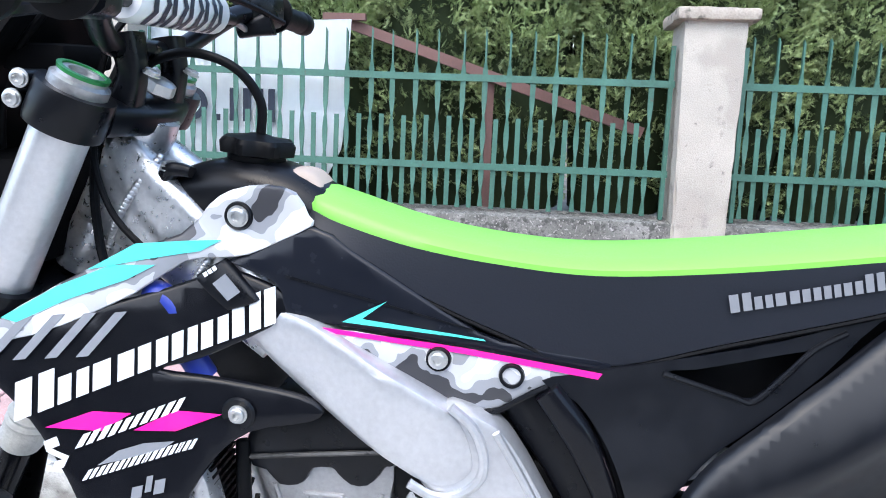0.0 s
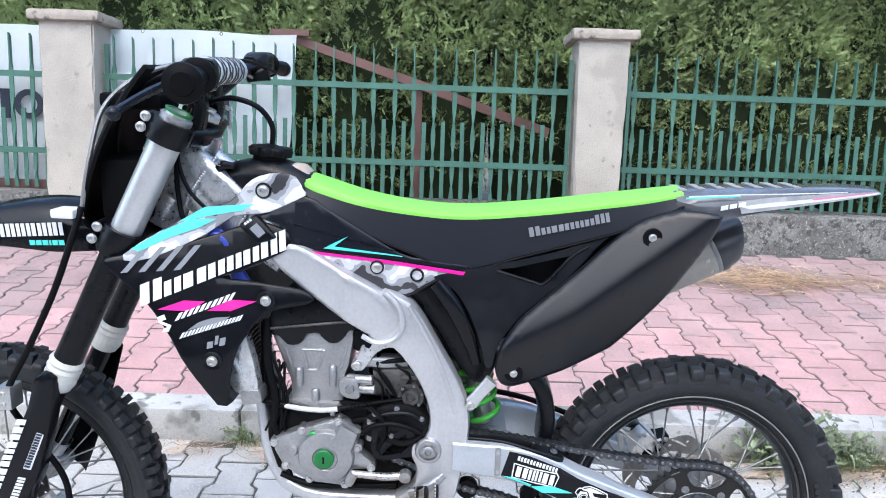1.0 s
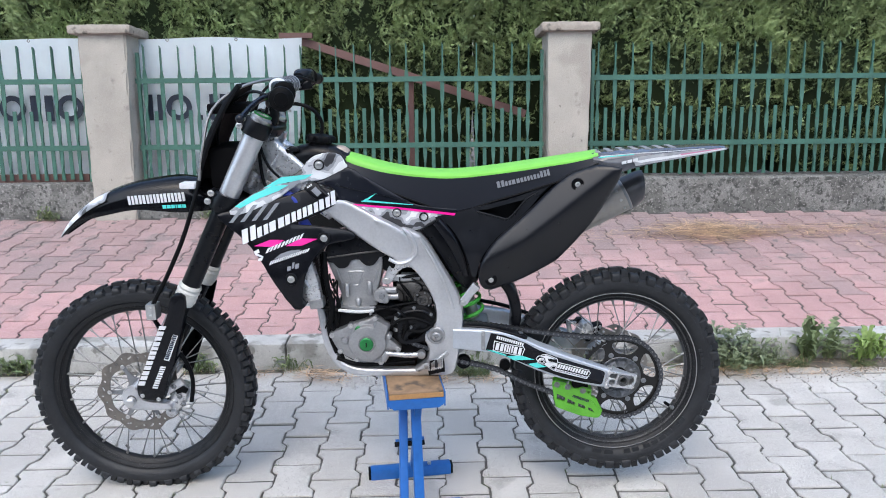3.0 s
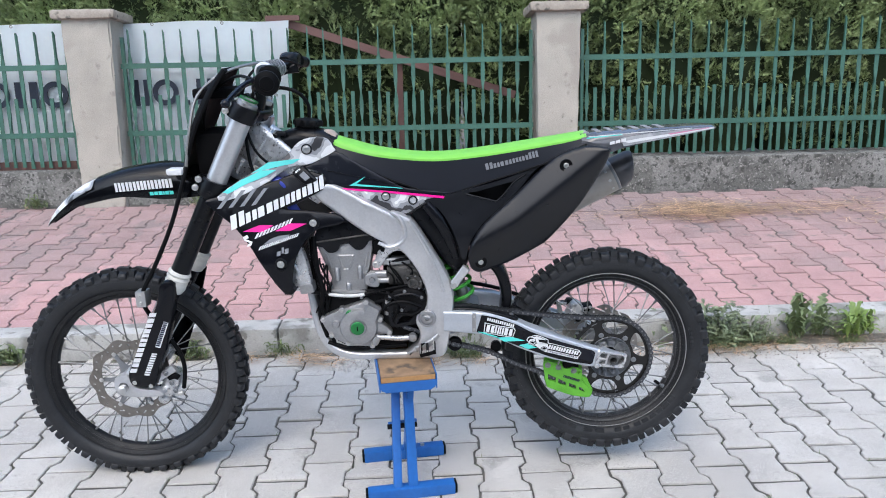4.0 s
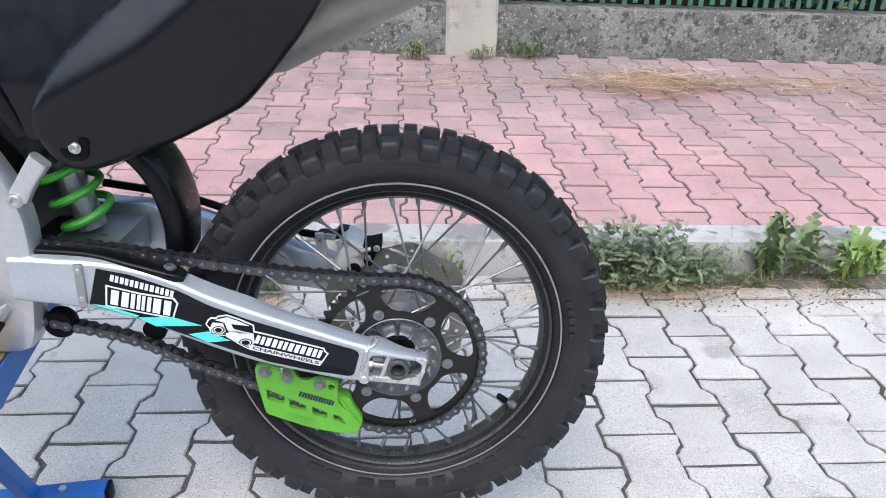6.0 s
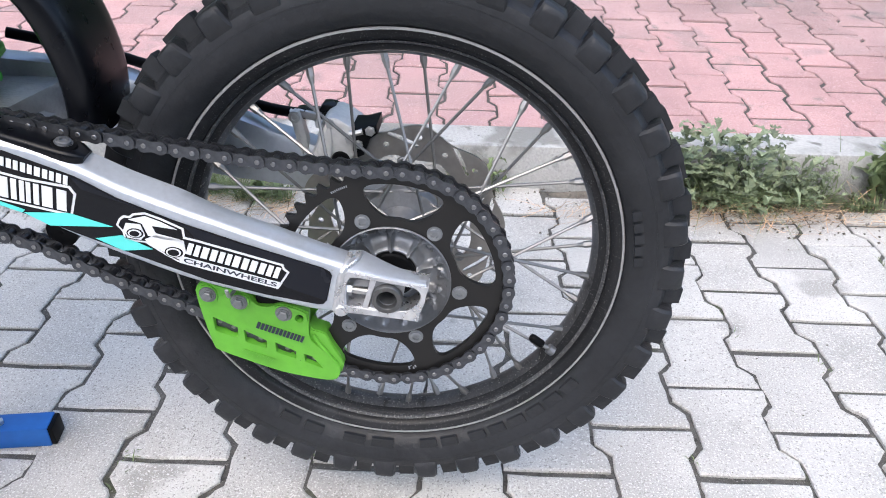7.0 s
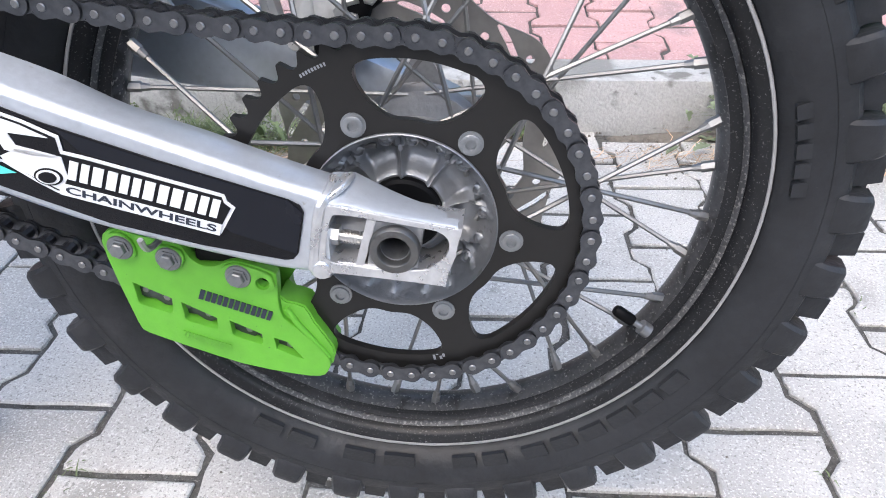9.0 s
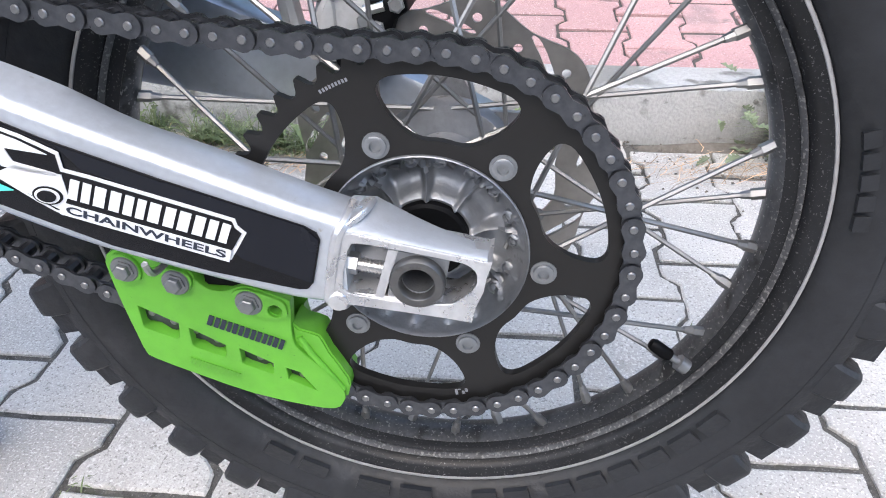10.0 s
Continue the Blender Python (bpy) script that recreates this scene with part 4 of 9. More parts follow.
def build_chain():
    """Links along the top run, round the sprocket, and back along the slack lower run to the engine."""
    R = 0.1264
    cx, cz = REAR.x, REAR.z
    path = [Vector(p) for p in ((-0.035, 0.550), (0.10, 0.558), (0.20, 0.549), (0.30, 0.535), (0.382, 0.5236), (0.460, 0.515), (0.540, 0.5092))]
    for a in range(92, -110, -4):
        path.append(Vector(polar(R, a, (cx, cz))))
    path += [Vector(p) for p in ((0.5464, 0.2654), (0.470, 0.2980), (0.383, 0.3366), (0.301, 0.3703), (0.212, 0.4118), (0.10, 0.440), (0.03, 0.472), (-0.035, 0.495), (-0.066, 0.520), (-0.060, 0.543))]
    pts = [Vector((p.x, p.y)) for p in curve_points([(a, b, 0) for a, b in path], 6, True)]
    pts.append(pts[0])
    dist = [0.0]
    for a, b in zip(pts, pts[1:]):
        dist.append(dist[-1] + (b - a).length)
    count = round(dist[-1] / 0.015875 / 2) * 2
    step = dist[-1] / count
    k = 0
    def at(s):
        s %= dist[-1]
        i = int(np.searchsorted(dist, s, side="right")) - 1
        i = min(i, len(pts) - 2)
        return pts[i].lerp(pts[i + 1], (s - dist[i]) / max(dist[i + 1] - dist[i], 1e-9))
    meshes = chain_meshes()
    chain = None
    for i in range(count):
        p, q = at(i * step), at((i + 1) * step)
        m = (p + q) / 2
        ang = math.degrees(math.atan2(q.y - p.y, q.x - p.x))
        name = "outer_link" if i % 2 else "inner_link"
        basis = REAR_LEAN @ pose(m.x, -0.0755, m.y, 0, -ang, 0)
        if chain is None:
            chain = part("drive_chain", meshes[name], M_CHAIN, BIKE, "dark oiled roller chain", basis=basis)
            inv = basis.inverted()
        else:
            part(name, meshes[name], M_CHAIN, chain, basis=inv @ basis)


build_chain()


def decal(name, outline, surface, material, parent, lift=0.0012, cut=0.03, smooth=0, label=""):
    """A thin printed film on a surface y = surface(x, z)."""
    loop = rounded(outline, smooth) if smooth else outline
    return part(name, panel(loop, 0.0, -0.0006, 0, shape=lambda x, z: surface(x, z) - lift, cut=cut, sharp=True), material, parent, label, smooth=False)


def lettering(name, start, along, up, widths, surface, material, parent, lift=0.0018, gap=0.12, slant=0.0, label="", heights=None, split=False):
    """A row of plain bars where a maker's name is printed: start, the row's direction and the bars' height as 2D
    vectors; split: each wide bar stands as two narrow ones."""
    a, u = Vector(along), Vector(up)
    mean = sum(widths) / len(widths)
    total = sum(widths) + gap * (len(widths) - 1) * mean
    s = 0.0
    for k, w in enumerate(widths):
        h0, h1 = heights[k] if heights else (0.0, 1.0)
        for p0, p1 in (((0, 0.43), (0.60, 1)) if split and w > 0.55 * mean else ((0, 1),)):
            loop = [Vector(start) + a * ((s + w * q) / total + slant * h) + u * h for q, h in ((p0, h0), (p1, h0), (p1, h1), (p0, h1))]
            bar = panel([(v.x, v.y) for v in loop], 0.0, -0.0006, 0, shape=lambda x, z: surface(x, z) - lift, cut=0.03, sharp=True)
            part(name, bar, material, parent, label, smooth=False)
        s += w + gap * mean


def flat(y):
    return lambda x, z: y


def word(text, start, along, height, y, material, parent):
    """Printed lettering in the built-in font on an upright plane, its baseline from start, stretched to along."""
    cu = bpy.data.curves.new("word", "FONT")
    cu.body, cu.size, cu.offset = text, 1.0, 0.028
    probe = bpy.data.objects.new("printed_word", cu)
    scene.collection.objects.link(probe)
    me = bpy.data.meshes.new_from_object(probe.evaluated_get(bpy.context.evaluated_depsgraph_get()))
    bpy.data.objects.remove(probe)
    bpy.data.curves.remove(cu)
    xs, zs = [v.co.x for v in me.vertices], [v.co.y for v in me.vertices]
    a = Vector(along)
    up = Vector((-a.y, a.x)).normalized() * height
    for v in me.vertices:
        p = Vector(start) + a * ((v.co.x - min(xs)) / (max(xs) - min(xs))) + up * ((v.co.y - min(zs)) / (max(zs) - min(zs)))
        v.co = (p.x, y, p.y)
    me.materials.clear()
    return part("printed_word", me, material, parent)


def build_swingarm():
    # the left beam: a flat outer face, a rounded lower edge, a top that climbs inwards
    spine = [(0.085, 0.5475, 0.5530, 0.4890), (0.150, 0.5450, 0.5520, 0.4810), (0.205, 0.5410, 0.5500, 0.4735), (0.262, 0.5290, 0.5380, 0.4540), (0.306, 0.5110, 0.5200, 0.4330), (0.345, 0.4920, 0.5020, 0.4165), (0.392, 0.4740, 0.4840, 0.3985), (0.432, 0.4600, 0.4650, 0.3870), (0.480, 0.4430, 0.4490, 0.3755), (0.523, 0.4280, 0.4330, 0.3665), (0.556, 0.4180, 0.4220, 0.3640)]
    cols = [curve_points([(r[0], r[k], 0) for r in spine], 4) for k in (1, 2, 3)]
    bm = bmesh.new()
    rows = []
    for f, t, b in zip(*cols):
        x, zf, zt, zb = f.x, f.y, t.y, b.y
        rows.append([bm.verts.new((x, y, z)) for y, z in ((-0.1170, zb + 0.004), (-0.1170, zf - 0.003), (-0.1155, zf + 0.0005), (-0.1110, zf + 0.0030), (-0.1000, zf * 0.35 + zt * 0.65 + 0.001), (-0.0890, zt + 0.0002), (-0.0855, zt - 0.003), (-0.0850, zb + 0.006), (-0.0880, zb + 0.001), (-0.1120, zb), (-0.1155, zb + 0.001))])
    ring_faces(bm, rows)
    arm = part("swingarm", bm, M_SWING, BIKE, "brushed aluminium swingarm with scuffed top edge", angle=50, basis=REAR_LEAN)
    far = [(0.10, 0.566), (0.20, 0.560), (0.26, 0.549), (0.31, 0.532), (0.359, 0.515), (0.40, 0.500), (0.44, 0.486), (0.48, 0.474), (0.54, 0.452), (0.60, 0.428), (0.64, 0.408), (0.64, 0.370), (0.60, 0.374), (0.55, 0.386), (0.50, 0.402), (0.45, 0.4127), (0.39, 0.419), (0.333, 0.427), (0.25, 0.462), (0.10, 0.496)]
    part("right_arm", panel(far, 0.120, 0.088, 0.010, sharp=True), M_SWING, arm)
    part("cross_tube", box((0.10, -0.083, 0.49), (0.20, 0.089, 0.545), 0.01), M_CAST, arm)
    part("arm_root", box((0.06, -0.100, 0.492), (0.15, 0.100, 0.541), 0.008), M_DARK, arm)
    # axle clamp: upper and lower bars that taper to the rear round a long window, a rounded end
    clamp = [(0.5433, 0.3655), (0.5480, 0.391), (0.5520, 0.4120), (0.5600, 0.4150), (0.5867, 0.4100), (0.6166, 0.4048), (0.6381, 0.4010), (0.6404, 0.4020), (0.6396, 0.3975), (0.6375, 0.3908), (0.6362, 0.3816), (0.6318, 0.3697), (0.6297, 0.3588), (0.6129, 0.3610), (0.5873, 0.3635), (0.5600, 0.3660)]
    window = [(0.5640, 0.4085), (0.5590, 0.4050), (0.5568, 0.3985), (0.5538, 0.3823), (0.5560, 0.3750), (0.5737, 0.3722), (0.5933, 0.3700), (0.6149, 0.3710), (0.6227, 0.3747), (0.6310, 0.3835), (0.6318, 0.3926), (0.6261, 0.3985), (0.6166, 0.4008), (0.5885, 0.4053)]
    bm = holed(clamp, [rounded(window, 3)], -0.092, -0.1190, 0.0016)
    part("axle_clamp", bm, M_POLISH, arm, "bright aluminium axle clamp with a window", angle=32)
    # sloping roof of the clamp, from the weld down to the tip
    bm = bmesh.new()
    rows = []
    for x, zf, zb, yb in ((0.5560, 0.4150, 0.4235, -0.087), (0.5700, 0.4140, 0.4235, -0.087), (0.5930, 0.4085, 0.4130, -0.090), (0.6180, 0.4042, 0.4050, -0.096), (0.6375, 0.4012, 0.3990, -0.103)):
        rows.append([bm.verts.new((x, y, z)) for y, z in ((-0.1176, zf - 0.004), (-0.1176, zf + 0.0004), (-0.1150, zf + 0.0022), (-0.0900 * 0.5 + yb * 0.5 - 0.004, zb + 0.0010), (yb, zb - 0.0005), (yb, zf - 0.006))])
    ring_faces(bm, rows)
    part("clamp_roof", bm, M_SWING, arm, angle=50)
    bm = bmesh.new()
    rows = []
    for x, zl in ((0.5520, 0.3660), (0.5900, 0.3640), (0.6200, 0.3605), (0.6295, 0.3592)):
        rows.append([bm.verts.new((x, y, z)) for y, z in ((-0.1170, zl + 0.0005), (-0.1170, zl + 0.0085), (-0.088, zl + 0.0085), (-0.088, zl + 0.001))])
    ring_faces(bm, rows)
    part("clamp_floor", bm, M_POLISH, arm, smooth=False)
    part("clamp_back", box((0.548, -0.094, 0.372), (0.588, -0.088, 0.410)), M_HUB, arm, smooth=False)
    part("weld_bead", tube([(0.5445, -0.1168, 0.368), (0.5485, -0.1180, 0.392), (0.5530, -0.1180, 0.412), (0.5570, -0.112, 0.4190), (0.5590, -0.098, 0.4235)], 0.0036, 8, 6), M_POLISH, arm)
    part("weld_cap", sweep([(0.5560, -0.114, 0.4175), (0.5640, -0.106, 0.4225), (0.5680, -0.094, 0.4245)], [(0.008, 0.004), (0.009, 0.005), (0.007, 0.004)]), M_POLISH, arm, "lumpy weld on the arm's end")
    part("weld_lug", lathe([(0.0, 0.0045), (0.0060, 0.0035), (0.0085, 0.0), (0.0080, -0.010)], ((0.5500, -0.1165, 0.3680), (0.1, -1, -0.1)), 14), M_POLISH, arm)
    # axle block, hollow axle end, adjuster
    part("axle_block", holed([(0.5790, 0.3690), (0.6110, 0.3665), (0.6165, 0.4010), (0.5850, 0.4045)], [circle(0.598, 0.3860, 0.0095, 24)], -0.092, -0.1165, 0.0006), M_HUB, arm, angle=30)
    bm = bmesh.new()
    add_lathe(bm, [(0.0095, -0.002), (0.0100, 0.0052), (0.0108, 0.0062), (0.0150, 0.0062), (0.0162, 0.0048), (0.0163, 0.0)], ((0.598, -0.1166, 0.3855), (0, -1, 0)), 36)
    add_lathe(bm, [(0.0095, -0.002), (0.0092, -0.032), (0.0, -0.032)], ((0.598, -0.1165, 0.3855), (0, -1, 0)), 24)
    part("hollow_axle", bm, M_AXLE, arm, "dark grey hollow steel axle end")
    bm = bmesh.new()
    add_tube(bm, [(0.556, -0.107, 0.3885), (0.581, -0.107, 0.3850)], 0.0036, 10)
    for k in range(7):
        add_tube(bm, [(0.5635 + 0.0020 * k, -0.107, 0.3876 - 0.00028 * k), (0.5645 + 0.0020 * k, -0.107, 0.3875 - 0.00028 * k)], 0.0044, 10)
    add_tube(bm, [(0.5550, -0.107, 0.3887), (0.5610, -0.107, 0.3879)], 0.0068, 6)
    add_tube(bm, [(0.5770, -0.107, 0.3856), (0.5800, -0.107, 0.3852)], 0.0056, 10)
    part("chain_adjuster", bm, M_BOLT, arm, "small zinc chain adjuster bolt")
    part("adjuster_plate", holed([(0.5716, 0.3702), (0.5768, 0.3692), (0.5872, 0.4050), (0.5815, 0.4060)], [], -0.095, -0.1180, 0.0005), M_POLISH, arm)
    # printed film on the arm
    film = [(0.1985, 0.5375), (0.2400, 0.5290), (0.2574, 0.5225), (0.3022, 0.5060), (0.3396, 0.4850), (0.3907, 0.4640), (0.4561, 0.4420), (0.5340, 0.4180), (0.5410, 0.4140), (0.5428, 0.4090), (0.5362, 0.3800), (0.5325, 0.3755), (0.5270, 0.3748), (0.4750, 0.3835), (0.4165, 0.3975), (0.3257, 0.4315), (0.2389, 0.4665), (0.1830, 0.4850)]
    face = flat(-0.117)
    decal("arm_decal", film, face, M_GLOSSBLACK, arm, 0.0010, label="black printed swingarm film")
    decal("grey_patch", [(0.4560, 0.4410), (0.5340, 0.4172), (0.5418, 0.4090), (0.5352, 0.3800), (0.4950, 0.3940)], face, M_DARKGREY, arm, 0.0016)
    decal("grey_patch", [(0.2980, 0.5060), (0.3400, 0.4835), (0.3907, 0.4628), (0.4540, 0.4412), (0.5000, 0.4165), (0.4100, 0.4460), (0.3980, 0.4600), (0.3640, 0.4740), (0.3060, 0.4930)], face, M_DARKGREY, arm, 0.0014)
    for loop in ([(0.1850, 0.4860), (0.2430, 0.4660), (0.2463, 0.4690), (0.2060, 0.4835)], [(0.2450, 0.4662), (0.2897, 0.4675), (0.3294, 0.4545), (0.2674, 0.4530), (0.2480, 0.4640)], [(0.3101, 0.4410), (0.3368, 0.4455), (0.3657, 0.4313), (0.3355, 0.4285)]):
        decal("aqua_stripe", loop, face, M_AQUA, arm, 0.0022, label="aqua slanted stripe")
    # the chain maker's mark as plain shapes: a white bordered panel, a wedge with two rings, blocks
    border = [(0.3335, 0.4570), (0.3375, 0.4640), (0.3422, 0.4675), (0.3480, 0.4670), (0.3520, 0.4700), (0.3640, 0.4718), (0.3796, 0.4660), (0.3998, 0.4562), (0.4000, 0.4465), (0.4129, 0.4435), (0.4949, 0.4206), (0.4960, 0.4160), (0.5005, 0.4118), (0.4888, 0.3932), (0.3960, 0.4170), (0.3885, 0.4186), (0.3774, 0.4254), (0.3593, 0.4385), (0.3480, 0.4395), (0.3390, 0.4414), (0.3385, 0.4500)]
    decal("white_mark", border, face, M_WHITE, arm, 0.0022, label="white outlined maker's mark")
    inner = [(p.x, p.y) for p in inset_loop([Vector(p) for p in border], 0.0022)]
    decal("mark_inset", inner, face, M_GLOSSBLACK, arm, 0.0028)
    decal("mark_wedge", [(0.3470, 0.4640), (0.3640, 0.4682), (0.3780, 0.4630), (0.3935, 0.4550), (0.3690, 0.4580), (0.3720, 0.4500), (0.3950, 0.4440), (0.3960, 0.4420), (0.3780, 0.4440), (0.3640, 0.4470), (0.3600, 0.4600)], face, M_WHITE, arm, 0.0034)
    decal("mark_leg", [(0.3720, 0.4480), (0.3985, 0.4430), (0.3990, 0.4300), (0.3930, 0.4205), (0.3760, 0.4300), (0.3620, 0.4390), (0.3600, 0.4430)], face, M_WHITE, arm, 0.0034)
    decal("mark_block", [(0.3400, 0.4520), (0.3440, 0.4600), (0.3580, 0.4590), (0.3610, 0.4470), (0.3560, 0.4420), (0.3430, 0.4440)], face, M_WHITE, arm, 0.0034)
    for x, z, r in ((0.3515, 0.4495, 0.0072), (0.3870, 0.4300, 0.0080)):
        for rr, m, lift in ((r, M_GLOSSBLACK, 0.0040), (r - 0.0014, M_WHITE, 0.0046), (r - 0.0030, M_GLOSSBLACK, 0.0052)):
            decal("mark_ring", [(x + (a - x) * 1.15, z + (b - z) * 0.72) for a, b in circle(x, z, rr, 18)], face, m, arm, lift)
    lettering("mark_line", (0.3985, 0.4288), (0.0895, -0.0240), (0.0050, 0.0122), [0.9, 1.1, 0.9, 1.1, 1.1, 0.9], face, M_WHITE, arm, 0.0037, 0.16, split=True)
    decal("mark_strip", [(0.3930, 0.4262), (0.4905, 0.4003), (0.4880, 0.3925), (0.3908, 0.4184)], face, M_WHITE, arm, 0.0037)
    word("CHAINWHEELS", (0.3952, 0.4193), (0.0910, -0.0242), 0.0052, -0.1216, M_NAVY, arm)
    # second mark: white bordered blocks, a line of small blocks above
    decal("white_mark", [(0.2080, 0.5145), (0.2520, 0.5030), (0.2964, 0.4960), (0.3008, 0.4880), (0.2925, 0.4655), (0.2870, 0.4650), (0.2426, 0.4745), (0.2040, 0.4830)], face, M_WHITE, arm, 0.0020)
    decal("mark_inset", [(0.2105, 0.5118), (0.2520, 0.5006), (0.2944, 0.4938), (0.2980, 0.4875), (0.2908, 0.4674), (0.2426, 0.4772), (0.2068, 0.4850)], face, M_GLOSSBLACK, arm, 0.0026)
    lettering("arm_letters", (0.2110, 0.4865), (0.0770, -0.0170), (0.0045, 0.0215), [1.1, 0.25, 0.5, 0.25, 1.1], face, M_WHITE, arm, 0.0032, 0.2, split=True)
    lettering("upper_line", (0.2145, 0.5205), (0.0800, -0.0235), (0.0024, 0.0092), [1, 1, 1, 1, 0.5, 1, 1], face, M_WHITE, arm, 0.0024, 0.22, split=True)
    part("arm_bracket", box((0.1700, -0.1215, 0.4850), (0.1815, -0.1165, 0.5440), 0.002), M_CAST, arm, "narrow welded strip on the arm")
    for z in (0.494, 0.534):
        bolt("bracket_rivet", arm, (0.1757, -0.1215, z), 0.0035, 0.002, socket=False)
    # chain slider on top, with its bolt
    part("chain_slider", sweep([(0.08, -0.082, 0.5520), (0.18, -0.084, 0.5485), (0.245, -0.092, 0.5360), (0.292, -0.098, 0.5225), (0.307, -0.098, 0.5165)], [(0.040, 0.014), (0.042, 0.014), (0.044, 0.015), (0.034, 0.015), (0.020, 0.012)], up=(0, 0, 1)), M_BLACK, arm, "black plastic chain slider")
    part("slider_washer", lathe([(0.0, 0.0035), (0.007, 0.0035), (0.0115, 0.0025), (0.0125, 0.0)], ((0.2890, -0.101, 0.5300), (0.30, -0.15, 1)), 20), M_HOSE, arm)
    bolt("slider_bolt", arm, (0.2890, -0.101, 0.5325), 0.0068, 0.004, (0.30, -0.15, 1), material=M_DULLBOLT)
    part("cable_band", tube([(0.4335, -0.119, 0.386), (0.4330, -0.112, 0.375), (0.433, -0.095, 0.372)], 0.0022, 6, 4), M_CAST, arm)
    return arm


build_swingarm()


def build_chain_guide():
    outline = rounded([(0.3895, 0.368), (0.3953, 0.3763), (0.4031, 0.3782), (0.4163, 0.3735), (0.4300, 0.3712), (0.4440, 0.3678), (0.4485, 0.3593), (0.4553, 0.3523), (0.4641, 0.3508), (0.4707, 0.3523), (0.4762, 0.3550), (0.4848, 0.3556), (0.5065, 0.3485), (0.5099, 0.3430), (0.5084, 0.3238), (0.5100, 0.3100), (0.5212, 0.2980), (0.5330, 0.2850), (0.5412, 0.2710), (0.5385, 0.2611), (0.5321, 0.2562), (0.5126, 0.2572), (0.4742, 0.2648), (0.4371, 0.2781), (0.4070, 0.2902), (0.4014, 0.2955), (0.3986, 0.3078), (0.3929, 0.3388)], 2)
    slots = []
    for loop in ([(0.4041, 0.3346), (0.4302, 0.3220), (0.4286, 0.3100), (0.4262, 0.3092), (0.4062, 0.3160), (0.4045, 0.3185)], [(0.4366, 0.3190), (0.4607, 0.3062), (0.4599, 0.2972), (0.4580, 0.2964), (0.4390, 0.3026), (0.4368, 0.3050)], [(0.4700, 0.3044), (0.4925, 0.2934), (0.4920, 0.2848), (0.4900, 0.2842), (0.4720, 0.2906), (0.4702, 0.2925)], [(0.5012, 0.2903), (0.5104, 0.2873), (0.5212, 0.2723), (0.5190, 0.2728), (0.5020, 0.2805)]):
        slots.append(loop)
    slots.append(circle(0.4998, 0.3393, 0.0045, 14))
    g = part("chain_guide", holed(outline, slots, -0.084, -0.092, 0.0016), M_GREEN, BIKE, "bright green plastic chain guide with slots", angle=50, basis=REAR_LEAN)
    back = [(x + (0.006 if z > 0.33 else 0.0), z) for x, z in outline]
    part("guide_back", holed(back, slots[:4], -0.062, -0.052), M_GREEN, g)
    # recessed lip behind the tail, with a moulded rib
    lip = rounded([(0.5080, 0.3260), (0.5127, 0.3215), (0.5261, 0.3175), (0.5320, 0.3040), (0.5441, 0.2820), (0.5436, 0.2713), (0.5390, 0.2640), (0.5250, 0.2800), (0.5100, 0.3000)], 2)
    part("tail_lip", holed(lip, [], -0.066, -0.0885, 0.0014), M_GREEN, g, angle=50)
    part("tail_rib", tube([(0.5125, -0.0892, 0.3160), (0.5200, -0.0896, 0.3020), (0.5310, -0.0896, 0.2860), (0.5400, -0.0894, 0.2725)], 0.0022, 8, 5), M_GREEN, g)
    for (a, b), (c, d) in (((0.4045, 0.3160), (0.4290, 0.3085)), ((0.4368, 0.3030), (0.4602, 0.2955)), ((0.4702, 0.2905), (0.4922, 0.2832)), ((0.5020, 0.2800), (0.5200, 0.2715))):
        bm = bmesh.new()
        rings = [[bm.verts.new((x, y, z + e)) for y, e in ((-0.0905, 0), (-0.0905, -0.004), (-0.058, -0.004), (-0.058, 0.002))] for x, z in ((a, b), (c, d))]
        ring_faces(bm, rings)
        part("guide_shelf", bm, M_GREEN, g, smooth=False)
    part("guide_floor", sweep([(0.405, -0.072, 0.2935), (0.46, -0.072, 0.2710), (0.535, -0.072, 0.2585)], [(0.026, 0.006), (0.026, 0.006), (0.026, 0.006)], up=(0, 0, 1)), M_GREEN, g)
    # raised pads round the three bolts
    for loop in ([(0.3925, 0.3680), (0.3975, 0.3755), (0.4060, 0.3755), (0.4125, 0.3690), (0.4120, 0.3570), (0.4000, 0.3520), (0.3930, 0.3570)], [(0.4180, 0.3610), (0.4210, 0.3665), (0.4330, 0.3675), (0.4450, 0.3640), (0.4465, 0.3560), (0.4400, 0.3480), (0.4260, 0.3500)], [(0.4720, 0.3490), (0.4770, 0.3540), (0.4860, 0.3545), (0.5040, 0.3478), (0.5075, 0.3430), (0.5070, 0.3350), (0.4960, 0.3330), (0.4790, 0.3370)]):
        part("bolt_pad", holed(rounded(loop, 3), [circle(0.4998, 0.3393, 0.0050, 12)] if loop[0][0] > 0.47 else [], -0.0915, -0.0945, 0.0010), M_GREEN, g, angle=50)
    for x, z in ((0.4032, 0.3650), (0.4360, 0.3572), (0.4832, 0.3448)):
        part("bolt_washer", lathe([(0.0, 0.0012), (0.0088, 0.0012), (0.0094, 0.0)], ((x, -0.0945, z), (0, -1, 0)), 20), M_DULLBOLT, g)
        bolt("guide_bolt", g, (x, -0.0955, z), 0.0058, 0.0052, socket=False, material=M_DULLBOLT, label="dull zinc hexagon bolt")
    lettering("guide_mark", (0.4505, 0.3240), (0.0500, -0.0172), (0.0032, 0.0078), [1, 0.9, 0.9, 0.9, 0.9, 0.3, 0.9], flat(-0.092), M_NAVY, g, 0.0006, 0.16, split=True)
